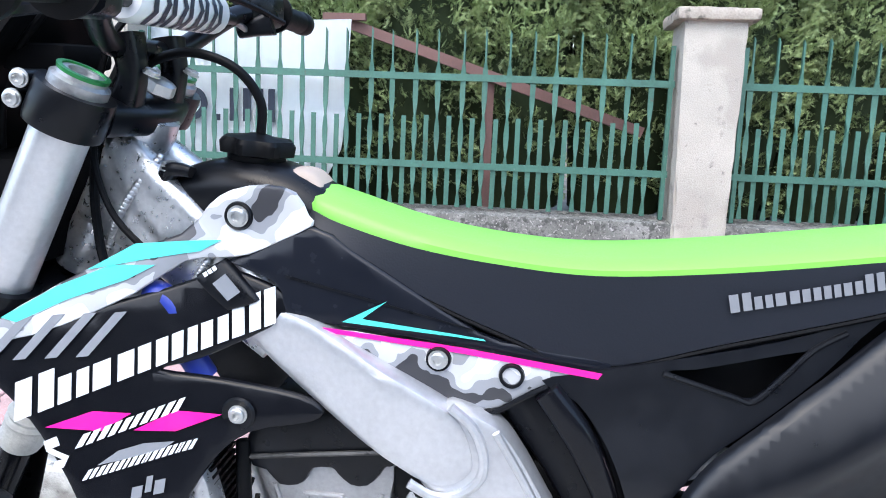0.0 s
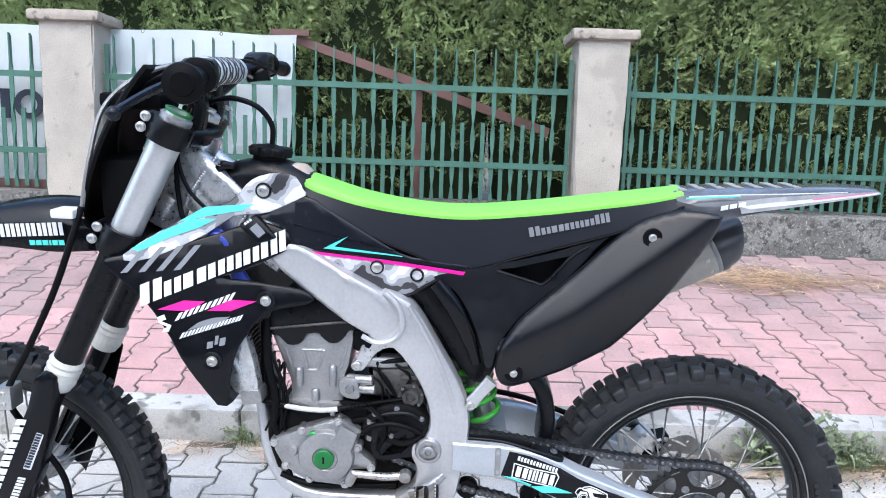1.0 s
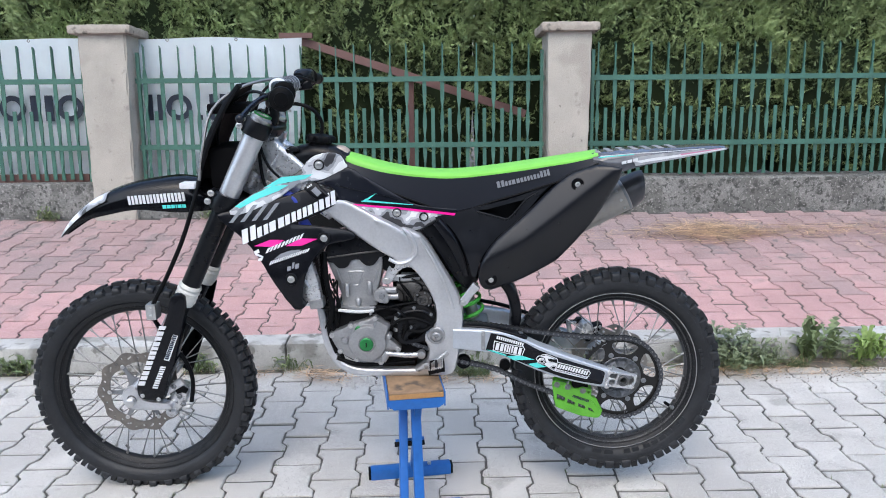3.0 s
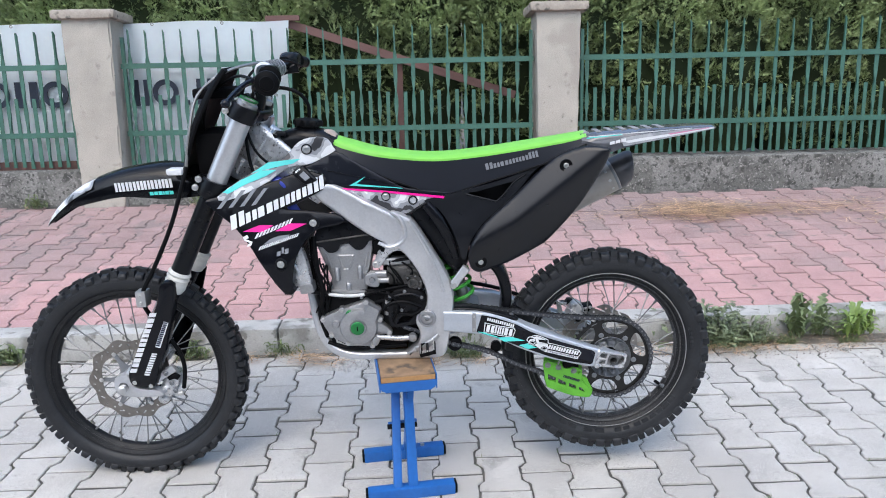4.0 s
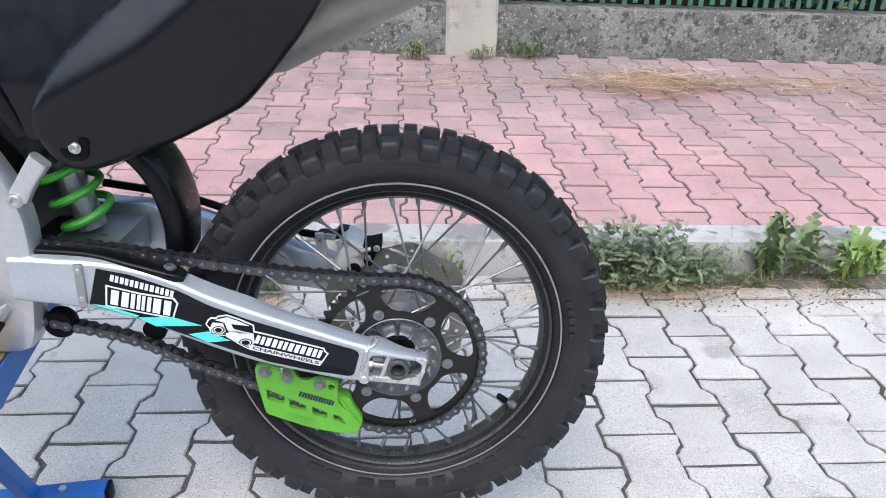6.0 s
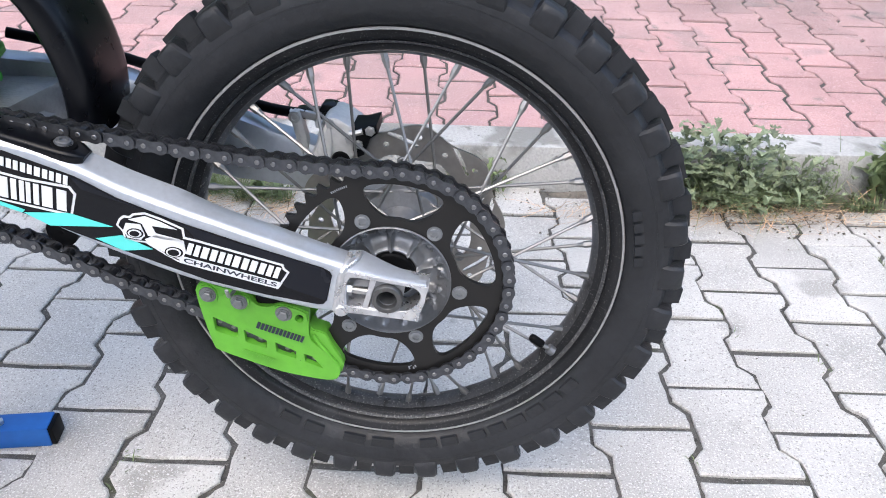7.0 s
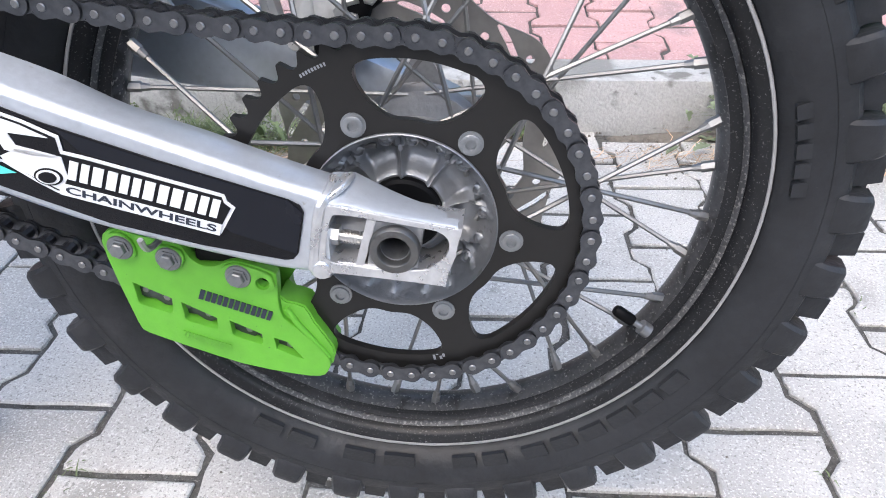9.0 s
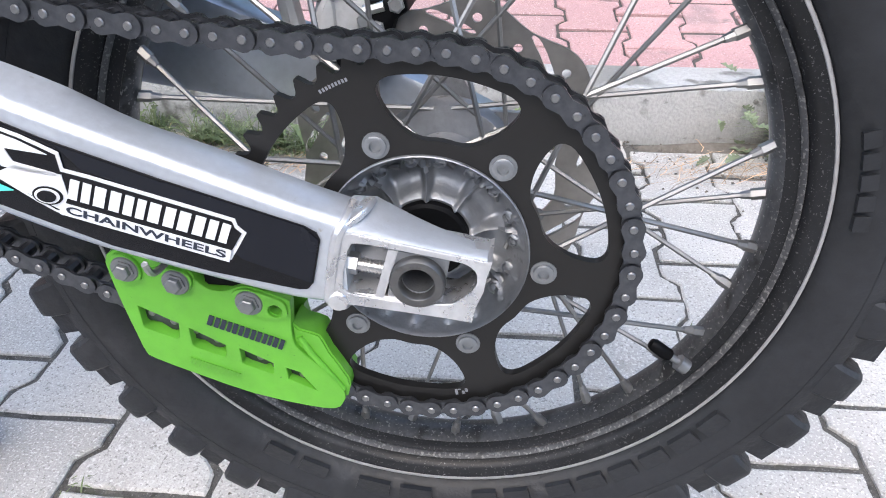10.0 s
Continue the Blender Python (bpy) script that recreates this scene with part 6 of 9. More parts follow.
def build_front_fender():
    top = curve_points([(-1.100, 0.826, 0), (-1.060, 0.878, 0), (-0.993, 0.935, 0), (-0.930, 0.966, 0), (-0.861, 0.988, 0), (-0.780, 1.001, 0), (-0.708, 1.004, 0), (-0.618, 0.985, 0), (-0.560, 0.965, 0)], 3)
    low = curve_points([(-1.098, 0.824, 0), (-1.045, 0.860, 0), (-0.985, 0.890, 0), (-0.925, 0.905, 0), (-0.850, 0.918, 0), (-0.780, 0.914, 0), (-0.717, 0.909, 0), (-0.636, 0.914, 0), (-0.580, 0.920, 0)], 3)
    bm = bmesh.new()
    rows = []
    n = len(top)
    for k, (t, l) in enumerate(zip(top, low)):
        u = k / (n - 1)
        w = 0.020 + 0.052 * min(1, u * 3.2) ** 0.6
        ring = []
        for y, f in ((-1.0, 0.0), (-1.0, 0.35), (-0.93, 0.7), (-0.7, 0.93), (-0.35, 1.0), (0.0, 1.06), (0.35, 1.0), (0.7, 0.93), (0.93, 0.7), (1.0, 0.35), (1.0, 0.0)):
            ring.append(bm.verts.new((t.x * f + l.x * (1 - f) if f <= 1 else t.x, y * w, l.y + (t.y - l.y) * f)))
        rows.append(ring)
    ring_faces(bm, rows, closed=False)
    bmesh.ops.solidify(bm, geom=list(bm.faces), thickness=0.003)
    f = part("front_fender", bm, M_FENDERBLACK, BIKE, "glossy black front fender with a pale tip", basis=STEER)
    side = flat(-0.0735)
    lettering("fender_mark", (-0.862, 0.934), (0.165, 0.010), (-0.002, 0.026), [1, 1.1, 1.1, 1, 1, 1.1, 1, 1.1], side, M_WHITE, f, 0.001, 0.14, split=True)
    lettering("fender_small_mark", (-0.765, 0.922), (0.068, 0.002), (-0.001, 0.010), [1, 1, 1, 0.4, 1, 1], side, M_AQUA, f, 0.001, 0.2)
    bm = bmesh.new()
    rows = []
    for k in range(0, 10):
        t, l = top[k], low[k]
        u = k / (n - 1)
        w = 0.0215 + 0.052 * min(1, u * 3.2) ** 0.6
        rows.append([bm.verts.new((t.x * g + l.x * (1 - g), y * w, l.y + (t.y - l.y) * g + 0.001)) for y, g in ((-1.0, 0.28 + 0.04 * k), (-1.0, 0.42 + 0.03 * k), (-0.93, 0.74), (-0.7, 0.95), (-0.35, 1.015))])
    ring_faces(bm, rows, closed=False)
    part("fender_tip_print", bm, M_CAMO, f, "white and grey print on the fender tip")


build_front_fender()


def build_number_plate():
    bm = sweep([(-0.530, 0, 1.270), (-0.575, 0, 1.215), (-0.622, 0, 1.135), (-0.655, 0, 1.05), (-0.668, 0, 0.975), (-0.640, 0, 0.950)], [(0.16, 0.012), (0.21, 0.012), (0.22, 0.012), (0.20, 0.012), (0.16, 0.012), (0.14, 0.01)], up=(0, 0, 1), power=6)
    for v in bm.verts:
        v.co.x += 2.6 * v.co.y ** 2
    p = part("number_plate", bm, M_PLATE, BIKE, "black front number plate seen edge-on", basis=STEER)
    part("plate_tie", box((-0.62, -0.05, 1.19), (-0.50, 0.05, 1.22), 0.01), M_PLATE, p)
    # added black box, a dark fill between the plate and the fork
    part("radio_shade", box((-0.62, -0.08, 0.975), (-0.53, 0.08, 1.10), 0.02), M_PLATE, p)


build_number_plate()

# ---- frame, tank, shrouds, seat, panels, fender, muffler ----
def shroud_face(x, z):
    """How far out the left shroud stands: close to the tank at the top, flared to the front and below."""
    w = clamp01((-0.05 - x) / 0.3 * 0.7 + 0.3, 0.3, 1.0)
    return -(0.065 + 0.30 * clamp01(1.04 - z, 0, 0.3) * w + 0.25 * clamp01(-0.35 - x, 0, 0.3))


def cover_face(x, z):
    return -(0.068 + 0.036 * clamp01((0.99 - z) / 0.2))


def shaped(outline, face, thick=0.006, bevel=0.004, n=4, cut=0.025, proud=0.0, sharp=False):
    return panel(outline, 0.0, -thick, bevel, n=n, shape=lambda x, z: face(x, z) + thick - proud, cut=cut, sharp=sharp)


def mirror(bm):
    for v in bm.verts:
        v.co.y = -v.co.y
    bmesh.ops.reverse_faces(bm, faces=bm.faces)
    return bm


def build_frame():
    beam = [(-0.300, 0.940), (-0.250, 0.948), (-0.205, 0.937), (-0.130, 0.899), (-0.062, 0.862), (-0.040, 0.838), (-0.030, 0.800), (-0.042, 0.780), (-0.064, 0.771), (-0.096, 0.778), (-0.196, 0.840), (-0.285, 0.905)]
    inward = lambda x, z: 0.036 * clamp01((-0.14 - x) / 0.15)
    f = part("frame_beam", panel(beam, -0.086, -0.116, 0.011, n=3, shape=inward, cut=0.03), M_ALU, BIKE, "brushed aluminium frame beam")
    part("far_beam", mirror(panel(beam, -0.086, -0.116, 0.011, n=2)), M_ALU, f)
    for s in (-1, 1):
        part("head_casting", sweep([(-0.475, 0.026 * s, 1.075), (-0.410, 0.040 * s, 1.030), (-0.335, 0.050 * s, 0.972), (-0.255, 0.062 * s, 0.912)], [(0.040, 0.125), (0.036, 0.110), (0.030, 0.090), (0.028, 0.076)], up=(0, 0, 1)), M_POLISH, f, "bright cast aluminium head section")
    part("head_tube", lathe([(0.024, -0.115), (0.036, -0.112), (0.038, -0.085), (0.033, -0.05), (0.033, 0.05), (0.038, 0.075), (0.036, 0.098), (0.024, 0.10)], ((-0.478, 0, 1.060), -FORK_DIR), 28), M_POLISH, f, "cast head tube")
    for cx, cz, half in ((-0.436, 1.048, 0.062), (-0.345, 0.980, 0.050)):
        bead = bmesh.new()
        for k in range(25):
            u = -1 + 2 * k / 24
            c = Vector((cx + 0.55 * half * u, -0.0585 + 0.018 * u * u - 0.12 * (cx + 0.436), cz + 0.83 * half * u))
            bmesh.ops.create_uvsphere(bead, u_segments=8, v_segments=5, radius=0.0048, matrix=Matrix.Translation(c))
        part("weld_ring", bead, M_POLISH, f, "scaly bright weld")
    cast = [(-0.075, 0.860), (-0.020, 0.852), (0.010, 0.826), (0.050, 0.760), (0.085, 0.700), (0.108, 0.648), (0.117, 0.600), (0.113, 0.540), (0.104, 0.480), (0.092, 0.425), (0.070, 0.405), (0.010, 0.404), (-0.022, 0.410), (-0.030, 0.424), (0.004, 0.452), (0.012, 0.490), (0.000, 0.520), (0.004, 0.548), (0.028, 0.566), (0.036, 0.600), (0.026, 0.648), (0.000, 0.700), (-0.040, 0.748), (-0.090, 0.770)]
    low = part("frame_casting", panel(cast, -0.078, -0.112, 0.012, n=3), M_ALU, BIKE, "silver cast frame side round the swingarm pivot")
    part("far_casting", mirror(panel(cast, -0.078, -0.112, 0.012, n=2)), M_ALU, low)
    seam = [(-0.100, 0.775), (-0.072, 0.762), (-0.044, 0.768), (-0.024, 0.788), (-0.022, 0.815), (-0.034, 0.845), (-0.058, 0.866)]
    part("weld_seam", tube([(x, -0.1155, z) for x, z in seam], 0.0055, 8, 5), M_ALU, low, "bright weld seam")
    part("rib_line", tube([(-0.010, -0.112, 0.840), (0.030, -0.1125, 0.772), (0.066, -0.1125, 0.690), (0.088, -0.1125, 0.620)], 0.0045, 8, 5), M_ALU, low)
    piv = bmesh.new()
    add_lathe(piv, [(0.027, 0.0), (0.027, 0.006), (0.024, 0.010), (0.019, 0.010), (0.018, 0.004), (0.012, 0.004), (0.012, 0.012), (0.009, 0.014), (0.006, 0.014), (0.0055, 0.006), (0.0, 0.006)], ((0.036, -0.111, 0.5375), (0, -1, 0)), 28)
    part("swingarm_pivot", piv, M_CAST, low, "silver swingarm pivot bolt")
    # lower cradle
    for s in (-1, 1):
        part("cradle_rail", sweep([(0.030, 0.086 * s, 0.412), (-0.100, 0.088 * s, 0.411), (-0.195, 0.087 * s, 0.412), (-0.248, 0.084 * s, 0.428), (-0.277, 0.078 * s, 0.457), (-0.301, 0.066 * s, 0.513), (-0.316, 0.050 * s, 0.600), (-0.335, 0.030 * s, 0.700)], [(0.034, 0.026), (0.032, 0.025), (0.030, 0.026), (0.030, 0.027), (0.030, 0.027), (0.028, 0.026), (0.028, 0.028), (0.028, 0.032)], n=5, power=3), M_ALU, low, "aluminium lower cradle rail")
    part("rail_plate", box((-0.030, -0.098, 0.402), (0.040, 0.098, 0.412), 0.002), M_CAST, low)
    part("subframe_strut", sweep([(0.118, -0.108, 0.642), (0.136, -0.110, 0.668), (0.156, -0.112, 0.694)], [(0.018, 0.026), (0.018, 0.024), (0.016, 0.026)]), M_ALU, low, "short aluminium subframe bracket")
    bolt("strut_bolt", low, (0.116, -0.117, 0.640), 0.008, 0.005)
    # footpeg with teeth, turned up a little
    peg = bmesh.new()
    for x0, x1 in ((-0.028, -0.020), (0.020, 0.028), (-0.004, 0.004)):
        add_box(peg, (x0, -0.066, -0.012), (x1, 0.0, 0.004), None, 0.0012)
    for y0, y1 in ((-0.066, -0.060), (-0.006, 0.0)):
        add_box(peg, (-0.027, y0, -0.011), (0.027, y1, 0.003), None, 0.0012)
    p = part("footpeg", peg, M_DARK, BIKE, "toothed dark steel footpeg", basis=pose(0.034, -0.114, 0.458, 10, -14, 0) @ Matrix.Scale(0.86, 4))
    teeth = bmesh.new()
    for x in (-0.026, 0.022):
        for i in range(6):
            y = -0.064 + 0.0112 * i
            add_box(teeth, (x, y, 0.003), (x + 0.004, y + 0.006, 0.010), None, 0.0012)
    for i in range(5):
        x = -0.018 + 0.008 * i
        add_box(teeth, (x, -0.065, 0.002), (x + 0.005, -0.061, 0.009), None, 0.0012)
    part("teeth", teeth, M_BOLT, p, "worn bright peg teeth", smooth=False)
    part("peg_bracket", sweep([(0.000, -0.104, 0.436), (0.036, -0.110, 0.452), (0.070, -0.106, 0.482)], [(0.020, 0.02), (0.022, 0.020), (0.016, 0.014)]), M_CAST, BIKE, "cast footpeg bracket")
    part("chain_roller", lathe([(0.004, 0), (0.020, 0.0), (0.022, 0.003), (0.022, 0.018), (0.020, 0.021), (0.008, 0.021), (0.008, 0.017), (0.0, 0.017)], ((0.118, -0.070, 0.440), (0, -1, 0)), 24), M_HOSE, BIKE, "black rubber chain roller")
    part("second_roller", lathe([(0.004, 0), (0.016, 0.0), (0.017, 0.016), (0.006, 0.018), (0.0, 0.015)], ((0.245, -0.060, 0.425), (0, -1, 0)), 20), M_HOSE, BIKE)


build_frame()


def build_tank():
    t = part("fuel_tank", sweep([(-0.425, 0, 1.030), (-0.385, 0, 1.050), (-0.320, 0, 1.058), (-0.250, 0, 1.045), (-0.190, 0, 1.010)], [(0.05, 0.05), (0.095, 0.070), (0.112, 0.088), (0.108, 0.085), (0.10, 0.06)], n=5, up=(0, 0, 1), power=2.8), M_BLACK, BIKE, "satin black fuel tank")
    cap = bmesh.new()
    add_lathe(cap, [(0.030, 0.0), (0.033, 0.004), (0.033, 0.010), (0.040, 0.012), (0.041, 0.024), (0.037, 0.029), (0.020, 0.031), (0.010, 0.034), (0.0, 0.034)], ((-0.306, 0, 1.094), (0.10, 0, 1)), 48)
    for v in cap.verts:
        d = Vector((v.co.x + 0.306, v.co.y, 0))
        if d.length > 0.034:
            v.co += d * 0.10 * math.cos(8 * math.atan2(d.y, d.x))
    part("fuel_cap", cap, M_HOSE, t, "black ribbed fuel cap")
    part("vent_hose", tube([(-0.300, 0, 1.128), (-0.300, 0, 1.165), (-0.325, -0.01, 1.200), (-0.375, -0.01, 1.215), (-0.425, 0, 1.205), (-0.44, 0, 1.19)], 0.0055, 10, 8), M_HOSE, t, "black tank vent hose")
    part("seat_latch", sweep([(-0.262, 0, 1.082), (-0.240, 0, 1.078), (-0.222, 0, 1.062)], [(0.05, 0.02), (0.06, 0.024), (0.06, 0.02)], up=(0, 0, 1)), mat("tan_latch_plastic", (0.42, 0.34, 0.28), 0.5), t, "tan plastic seat catch")
    part("tank_hook", sweep([(-0.395, -0.045, 1.075), (-0.380, -0.050, 1.088), (-0.360, -0.050, 1.086)], [(0.02, 0.016), (0.024, 0.016), (0.02, 0.012)]), M_BLACK, t)
    bolt("tank_bolt", t, (-0.385, -0.050, 1.090), 0.009, 0.006, (0.1, -0.3, 1))


build_tank()


def build_shrouds():
    lower = [(-0.578, 0.915), (-0.545, 0.925), (-0.465, 0.940), (-0.373, 0.965), (-0.316, 0.985), (-0.277, 0.978), (-0.244, 0.963), (-0.240, 0.944), (-0.262, 0.926), (-0.332, 0.892), (-0.372, 0.880), (-0.304, 0.872), (-0.223, 0.858), (-0.197, 0.843), (-0.210, 0.829), (-0.275, 0.817), (-0.313, 0.783), (-0.338, 0.736), (-0.350, 0.680), (-0.352, 0.645), (-0.372, 0.644), (-0.410, 0.691), (-0.454, 0.772), (-0.502, 0.839), (-0.556, 0.888)]
    s = part("shroud", shaped(lower, shroud_face, n=3), M_GLOSSBLACK, BIKE, "black radiator shroud with printed film")
    upper = [(-0.545, 0.925), (-0.480, 0.970), (-0.419, 1.002), (-0.364, 1.022), (-0.335, 1.054), (-0.310, 1.071), (-0.270, 1.079), (-0.238, 1.072), (-0.224, 1.048), (-0.219, 1.037), (-0.255, 1.018), (-0.288, 1.003), (-0.320, 0.998), (-0.356, 0.993), (-0.404, 0.960), (-0.470, 0.928), (-0.525, 0.912)]
    u = part("upper_shroud", shaped(upper, shroud_face, n=2, proud=0.003), M_CAMO, BIKE, "white and grey camouflage upper shroud")
    face = lambda x, z: shroud_face(x, z) - 0.003
    decal("aqua_flash", [(-0.452, 0.985), (-0.407, 1.012), (-0.317, 1.018), (-0.340, 1.005), (-0.395, 0.996)], face, M_AQUA, u, 0.0010, label="aqua flash")
    decal("aqua_flash", [(-0.530, 0.937), (-0.480, 0.968), (-0.429, 0.990), (-0.385, 0.990), (-0.412, 0.975), (-0.468, 0.955), (-0.515, 0.932)], face, M_AQUA, u, 0.0010, label="aqua flash")
    sf = shroud_face
    # model mark: outlined slanted shapes
    for k, lift in ((0, 0.0036), (1, 0.0034), (2, 0.0030), (3, 0.0030)):
        x, z = -0.545 + 0.030 * k, 0.893 + 0.0010 * k
        decal("outline_mark", [(x, z), (x + 0.034, z + 0.045), (x + 0.046, z + 0.046), (x + 0.012, z + 0.001)], sf, M_SHADOWGREY, s, lift)
    # the long maker's name as plain white bars rising to the back
    lettering("long_mark", (-0.508, 0.832), (0.256, 0.102), (-0.003, 0.037), [1.25, 1.0, 1.35, 1.0, 0.9, 1.0, 1.05, 0.42], sf, M_WHITE, s, 0.0016, 0.13, label="bold white block across the shroud", split=True,
              heights=[(0, 1.05), (0, 0.74), (0, 0.74), (0, 0.74), (0, 0.74), (0, 0.74), (0, 1.05), (0, 1.05)])
    decal("magenta_flash", [(-0.478, 0.826), (-0.434, 0.841), (-0.396, 0.838), (-0.424, 0.821)], sf, M_PINKD, s, 0.0014, label="magenta slanted flash")
    decal("magenta_flash", [(-0.392, 0.821), (-0.352, 0.840), (-0.303, 0.837), (-0.350, 0.819)], sf, M_PINKD, s, 0.0014, label="magenta slanted flash")
    lettering("second_mark", (-0.447, 0.804), (0.098, 0.036), (0.003, 0.0130), [1, 1, 1, 1, 1], sf, M_WHITE, s, 0.0024, 0.20, slant=0.04, split=True)
    decal("hook_mark", [(-0.478, 0.812), (-0.466, 0.817), (-0.462, 0.808), (-0.470, 0.805), (-0.452, 0.797), (-0.456, 0.786), (-0.467, 0.785), (-0.465, 0.792), (-0.458, 0.794), (-0.474, 0.802)], sf, M_WHITE, s, 0.0020)
    lettering("third_mark", (-0.437, 0.772), (0.106, 0.030), (0.001, 0.0095), [1, 1, 1, 0.3, 1, 0.5, 1, 1, 0.5, 1], sf, M_WHITE, s, 0.0020, 0.24, slant=0.04, split=True)
    decal("dome_mark", [(-0.424, 0.787), (-0.405, 0.801), (-0.380, 0.808), (-0.350, 0.809), (-0.362, 0.801), (-0.395, 0.793)], sf, M_SHADOWGREY, s, 0.0020)
    lettering("badge_mark", (-0.388, 0.752), (0.032, 0.006), (0.001, 0.020), [1, 0.6, 1], sf, M_SHADOWGREY, s, 0.0020, 0.3, heights=[(0, 0.6), (0.2, 1), (0, 0.7)])
    for x, z, name in ((-0.286, 0.838, "shroud_bolt"), (-0.378, 0.728, "shroud_bolt")):
        part("bolt_cup", lathe([(0.019, 0.001), (0.017, 0.004), (0.013, 0.003), (0.0, 0.001)], ((x, shroud_face(x, z), z), (0, -1, 0)), 20), M_BLACK, s)
        bolt(name, s, (x, shroud_face(x, z) - 0.002, z), 0.0085, 0.007)
    part("bolt_cup", lathe([(0.0165, 0.001), (0.0150, 0.005), (0.011, 0.003), (0.0, 0.002)], ((-0.300, shroud_face(-0.3, 1.044) - 0.002, 1.044), (0, -1, 0.1)), 20), M_BLACK, u)
    bolt("tank_side_bolt", u, (-0.300, shroud_face(-0.3, 1.044) - 0.005, 1.044), 0.0095, 0.007)
    # dark tank side that runs back under the seat
    side = [(-0.312, 0.995), (-0.288, 1.003), (-0.221, 1.037), (-0.175, 1.014), (-0.126, 0.986), (-0.034, 0.934), (0.010, 0.925), (0.056, 0.919), (0.105, 0.914), (0.093, 0.899), (0.010, 0.908), (-0.087, 0.922), (-0.150, 0.930), (-0.209, 0.936), (-0.243, 0.944), (-0.250, 0.966), (-0.268, 0.980)]
    t = part("tank_side_panel", shaped(side, shroud_face, n=2, proud=0.001), M_DARKGREY, BIKE, "dark grey glossy panel below the seat")
    decal("aqua_vee", [(-0.134, 0.963), (-0.181, 0.9390), (-0.027, 0.9265), (-0.030, 0.9285), (-0.160, 0.9430)], sf, M_AQUA, t, 0.0022, label="thin aqua vee")
    decal("crease_line", [(-0.245, 0.985), (-0.150, 0.964), (-0.040, 0.938), (-0.040, 0.9365), (-0.150, 0.9615), (-0.245, 0.982)], sf, M_BLACK, t, 0.0020)
    plate = [(-0.200, 0.930), (-0.123, 0.924), (-0.050, 0.915), (0.010, 0.907), (0.089, 0.901), (0.070, 0.892), (0.036, 0.884), (0.012, 0.870), (-0.010, 0.856), (-0.034, 0.853), (-0.060, 0.857), (-0.100, 0.870), (-0.150, 0.900)]
    p = part("frame_cover", shaped(plate, shroud_face, n=2, proud=0.006), M_CAMO, BIKE, "white and grey camouflage frame cover")
    decal("magenta_line", [(-0.200, 0.934), (-0.087, 0.9235), (0.095, 0.9035), (0.091, 0.8970), (-0.087, 0.9175), (-0.195, 0.929)], sf, M_PINKD, p, 0.0075, label="magenta edge line")
    part("cover_edge", tube([(x, shroud_face(x, z) - 0.006, z) for x, z in ((-0.205, 0.926), (-0.150, 0.898), (-0.100, 0.868), (-0.060, 0.855), (-0.034, 0.851), (-0.010, 0.854), (0.012, 0.868), (0.040, 0.884))], 0.0032, 8, 4), M_BLACK, p)
    for x, z, b in ((-0.076, 0.906, True), (0.002, 0.893, False)):
        part("bolt_cup", lathe([(0.0140, 0.001), (0.0130, 0.005), (0.010, 0.004), (0.009, -0.004), (0.0, -0.004)], ((x, shroud_face(x, z) - 0.005, z), (0, -1, 0)), 20), M_BLACK, p)
        if b:
            bolt("cover_bolt", p, (x, shroud_face(x, z) - 0.009, z), 0.0085, 0.006)
    # hour meter on the panel above the beam
    h = part("hour_meter", shaped([(-0.342, 0.975), (-0.336, 0.984), (-0.318, 0.995), (-0.309, 0.995), (-0.275, 0.963), (-0.274, 0.955), (-0.300, 0.946), (-0.310, 0.948)], shroud_face, thick=0.010, n=2, proud=0.006), M_BLACK, BIKE, "small black hour meter with grey display")
    decal("display", [(-0.322, 0.973), (-0.309, 0.984), (-0.291, 0.966), (-0.304, 0.956)], lambda x, z: shroud_face(x, z) - 0.006, M_SHADOWGREY, h, 0.0012, label="grey display")
    lettering("display_mark", (-0.331, 0.979), (0.013, 0.009), (-0.003, 0.004), [1, 1, 1], lambda x, z: shroud_face(x, z) - 0.006, M_WHITE, h, 0.0012, 0.3)
    # far shroud and tank side, plain
    part("far_shroud", mirror(shaped(lower, shroud_face, n=1)), M_GLOSSBLACK, BIKE)
    part("far_upper_shroud", mirror(shaped(upper, shroud_face, n=1)), M_CAMO, BIKE)
    part("far_side_panel", mirror(shaped(side, shroud_face, n=1)), M_DARKGREY, BIKE)


build_shrouds()


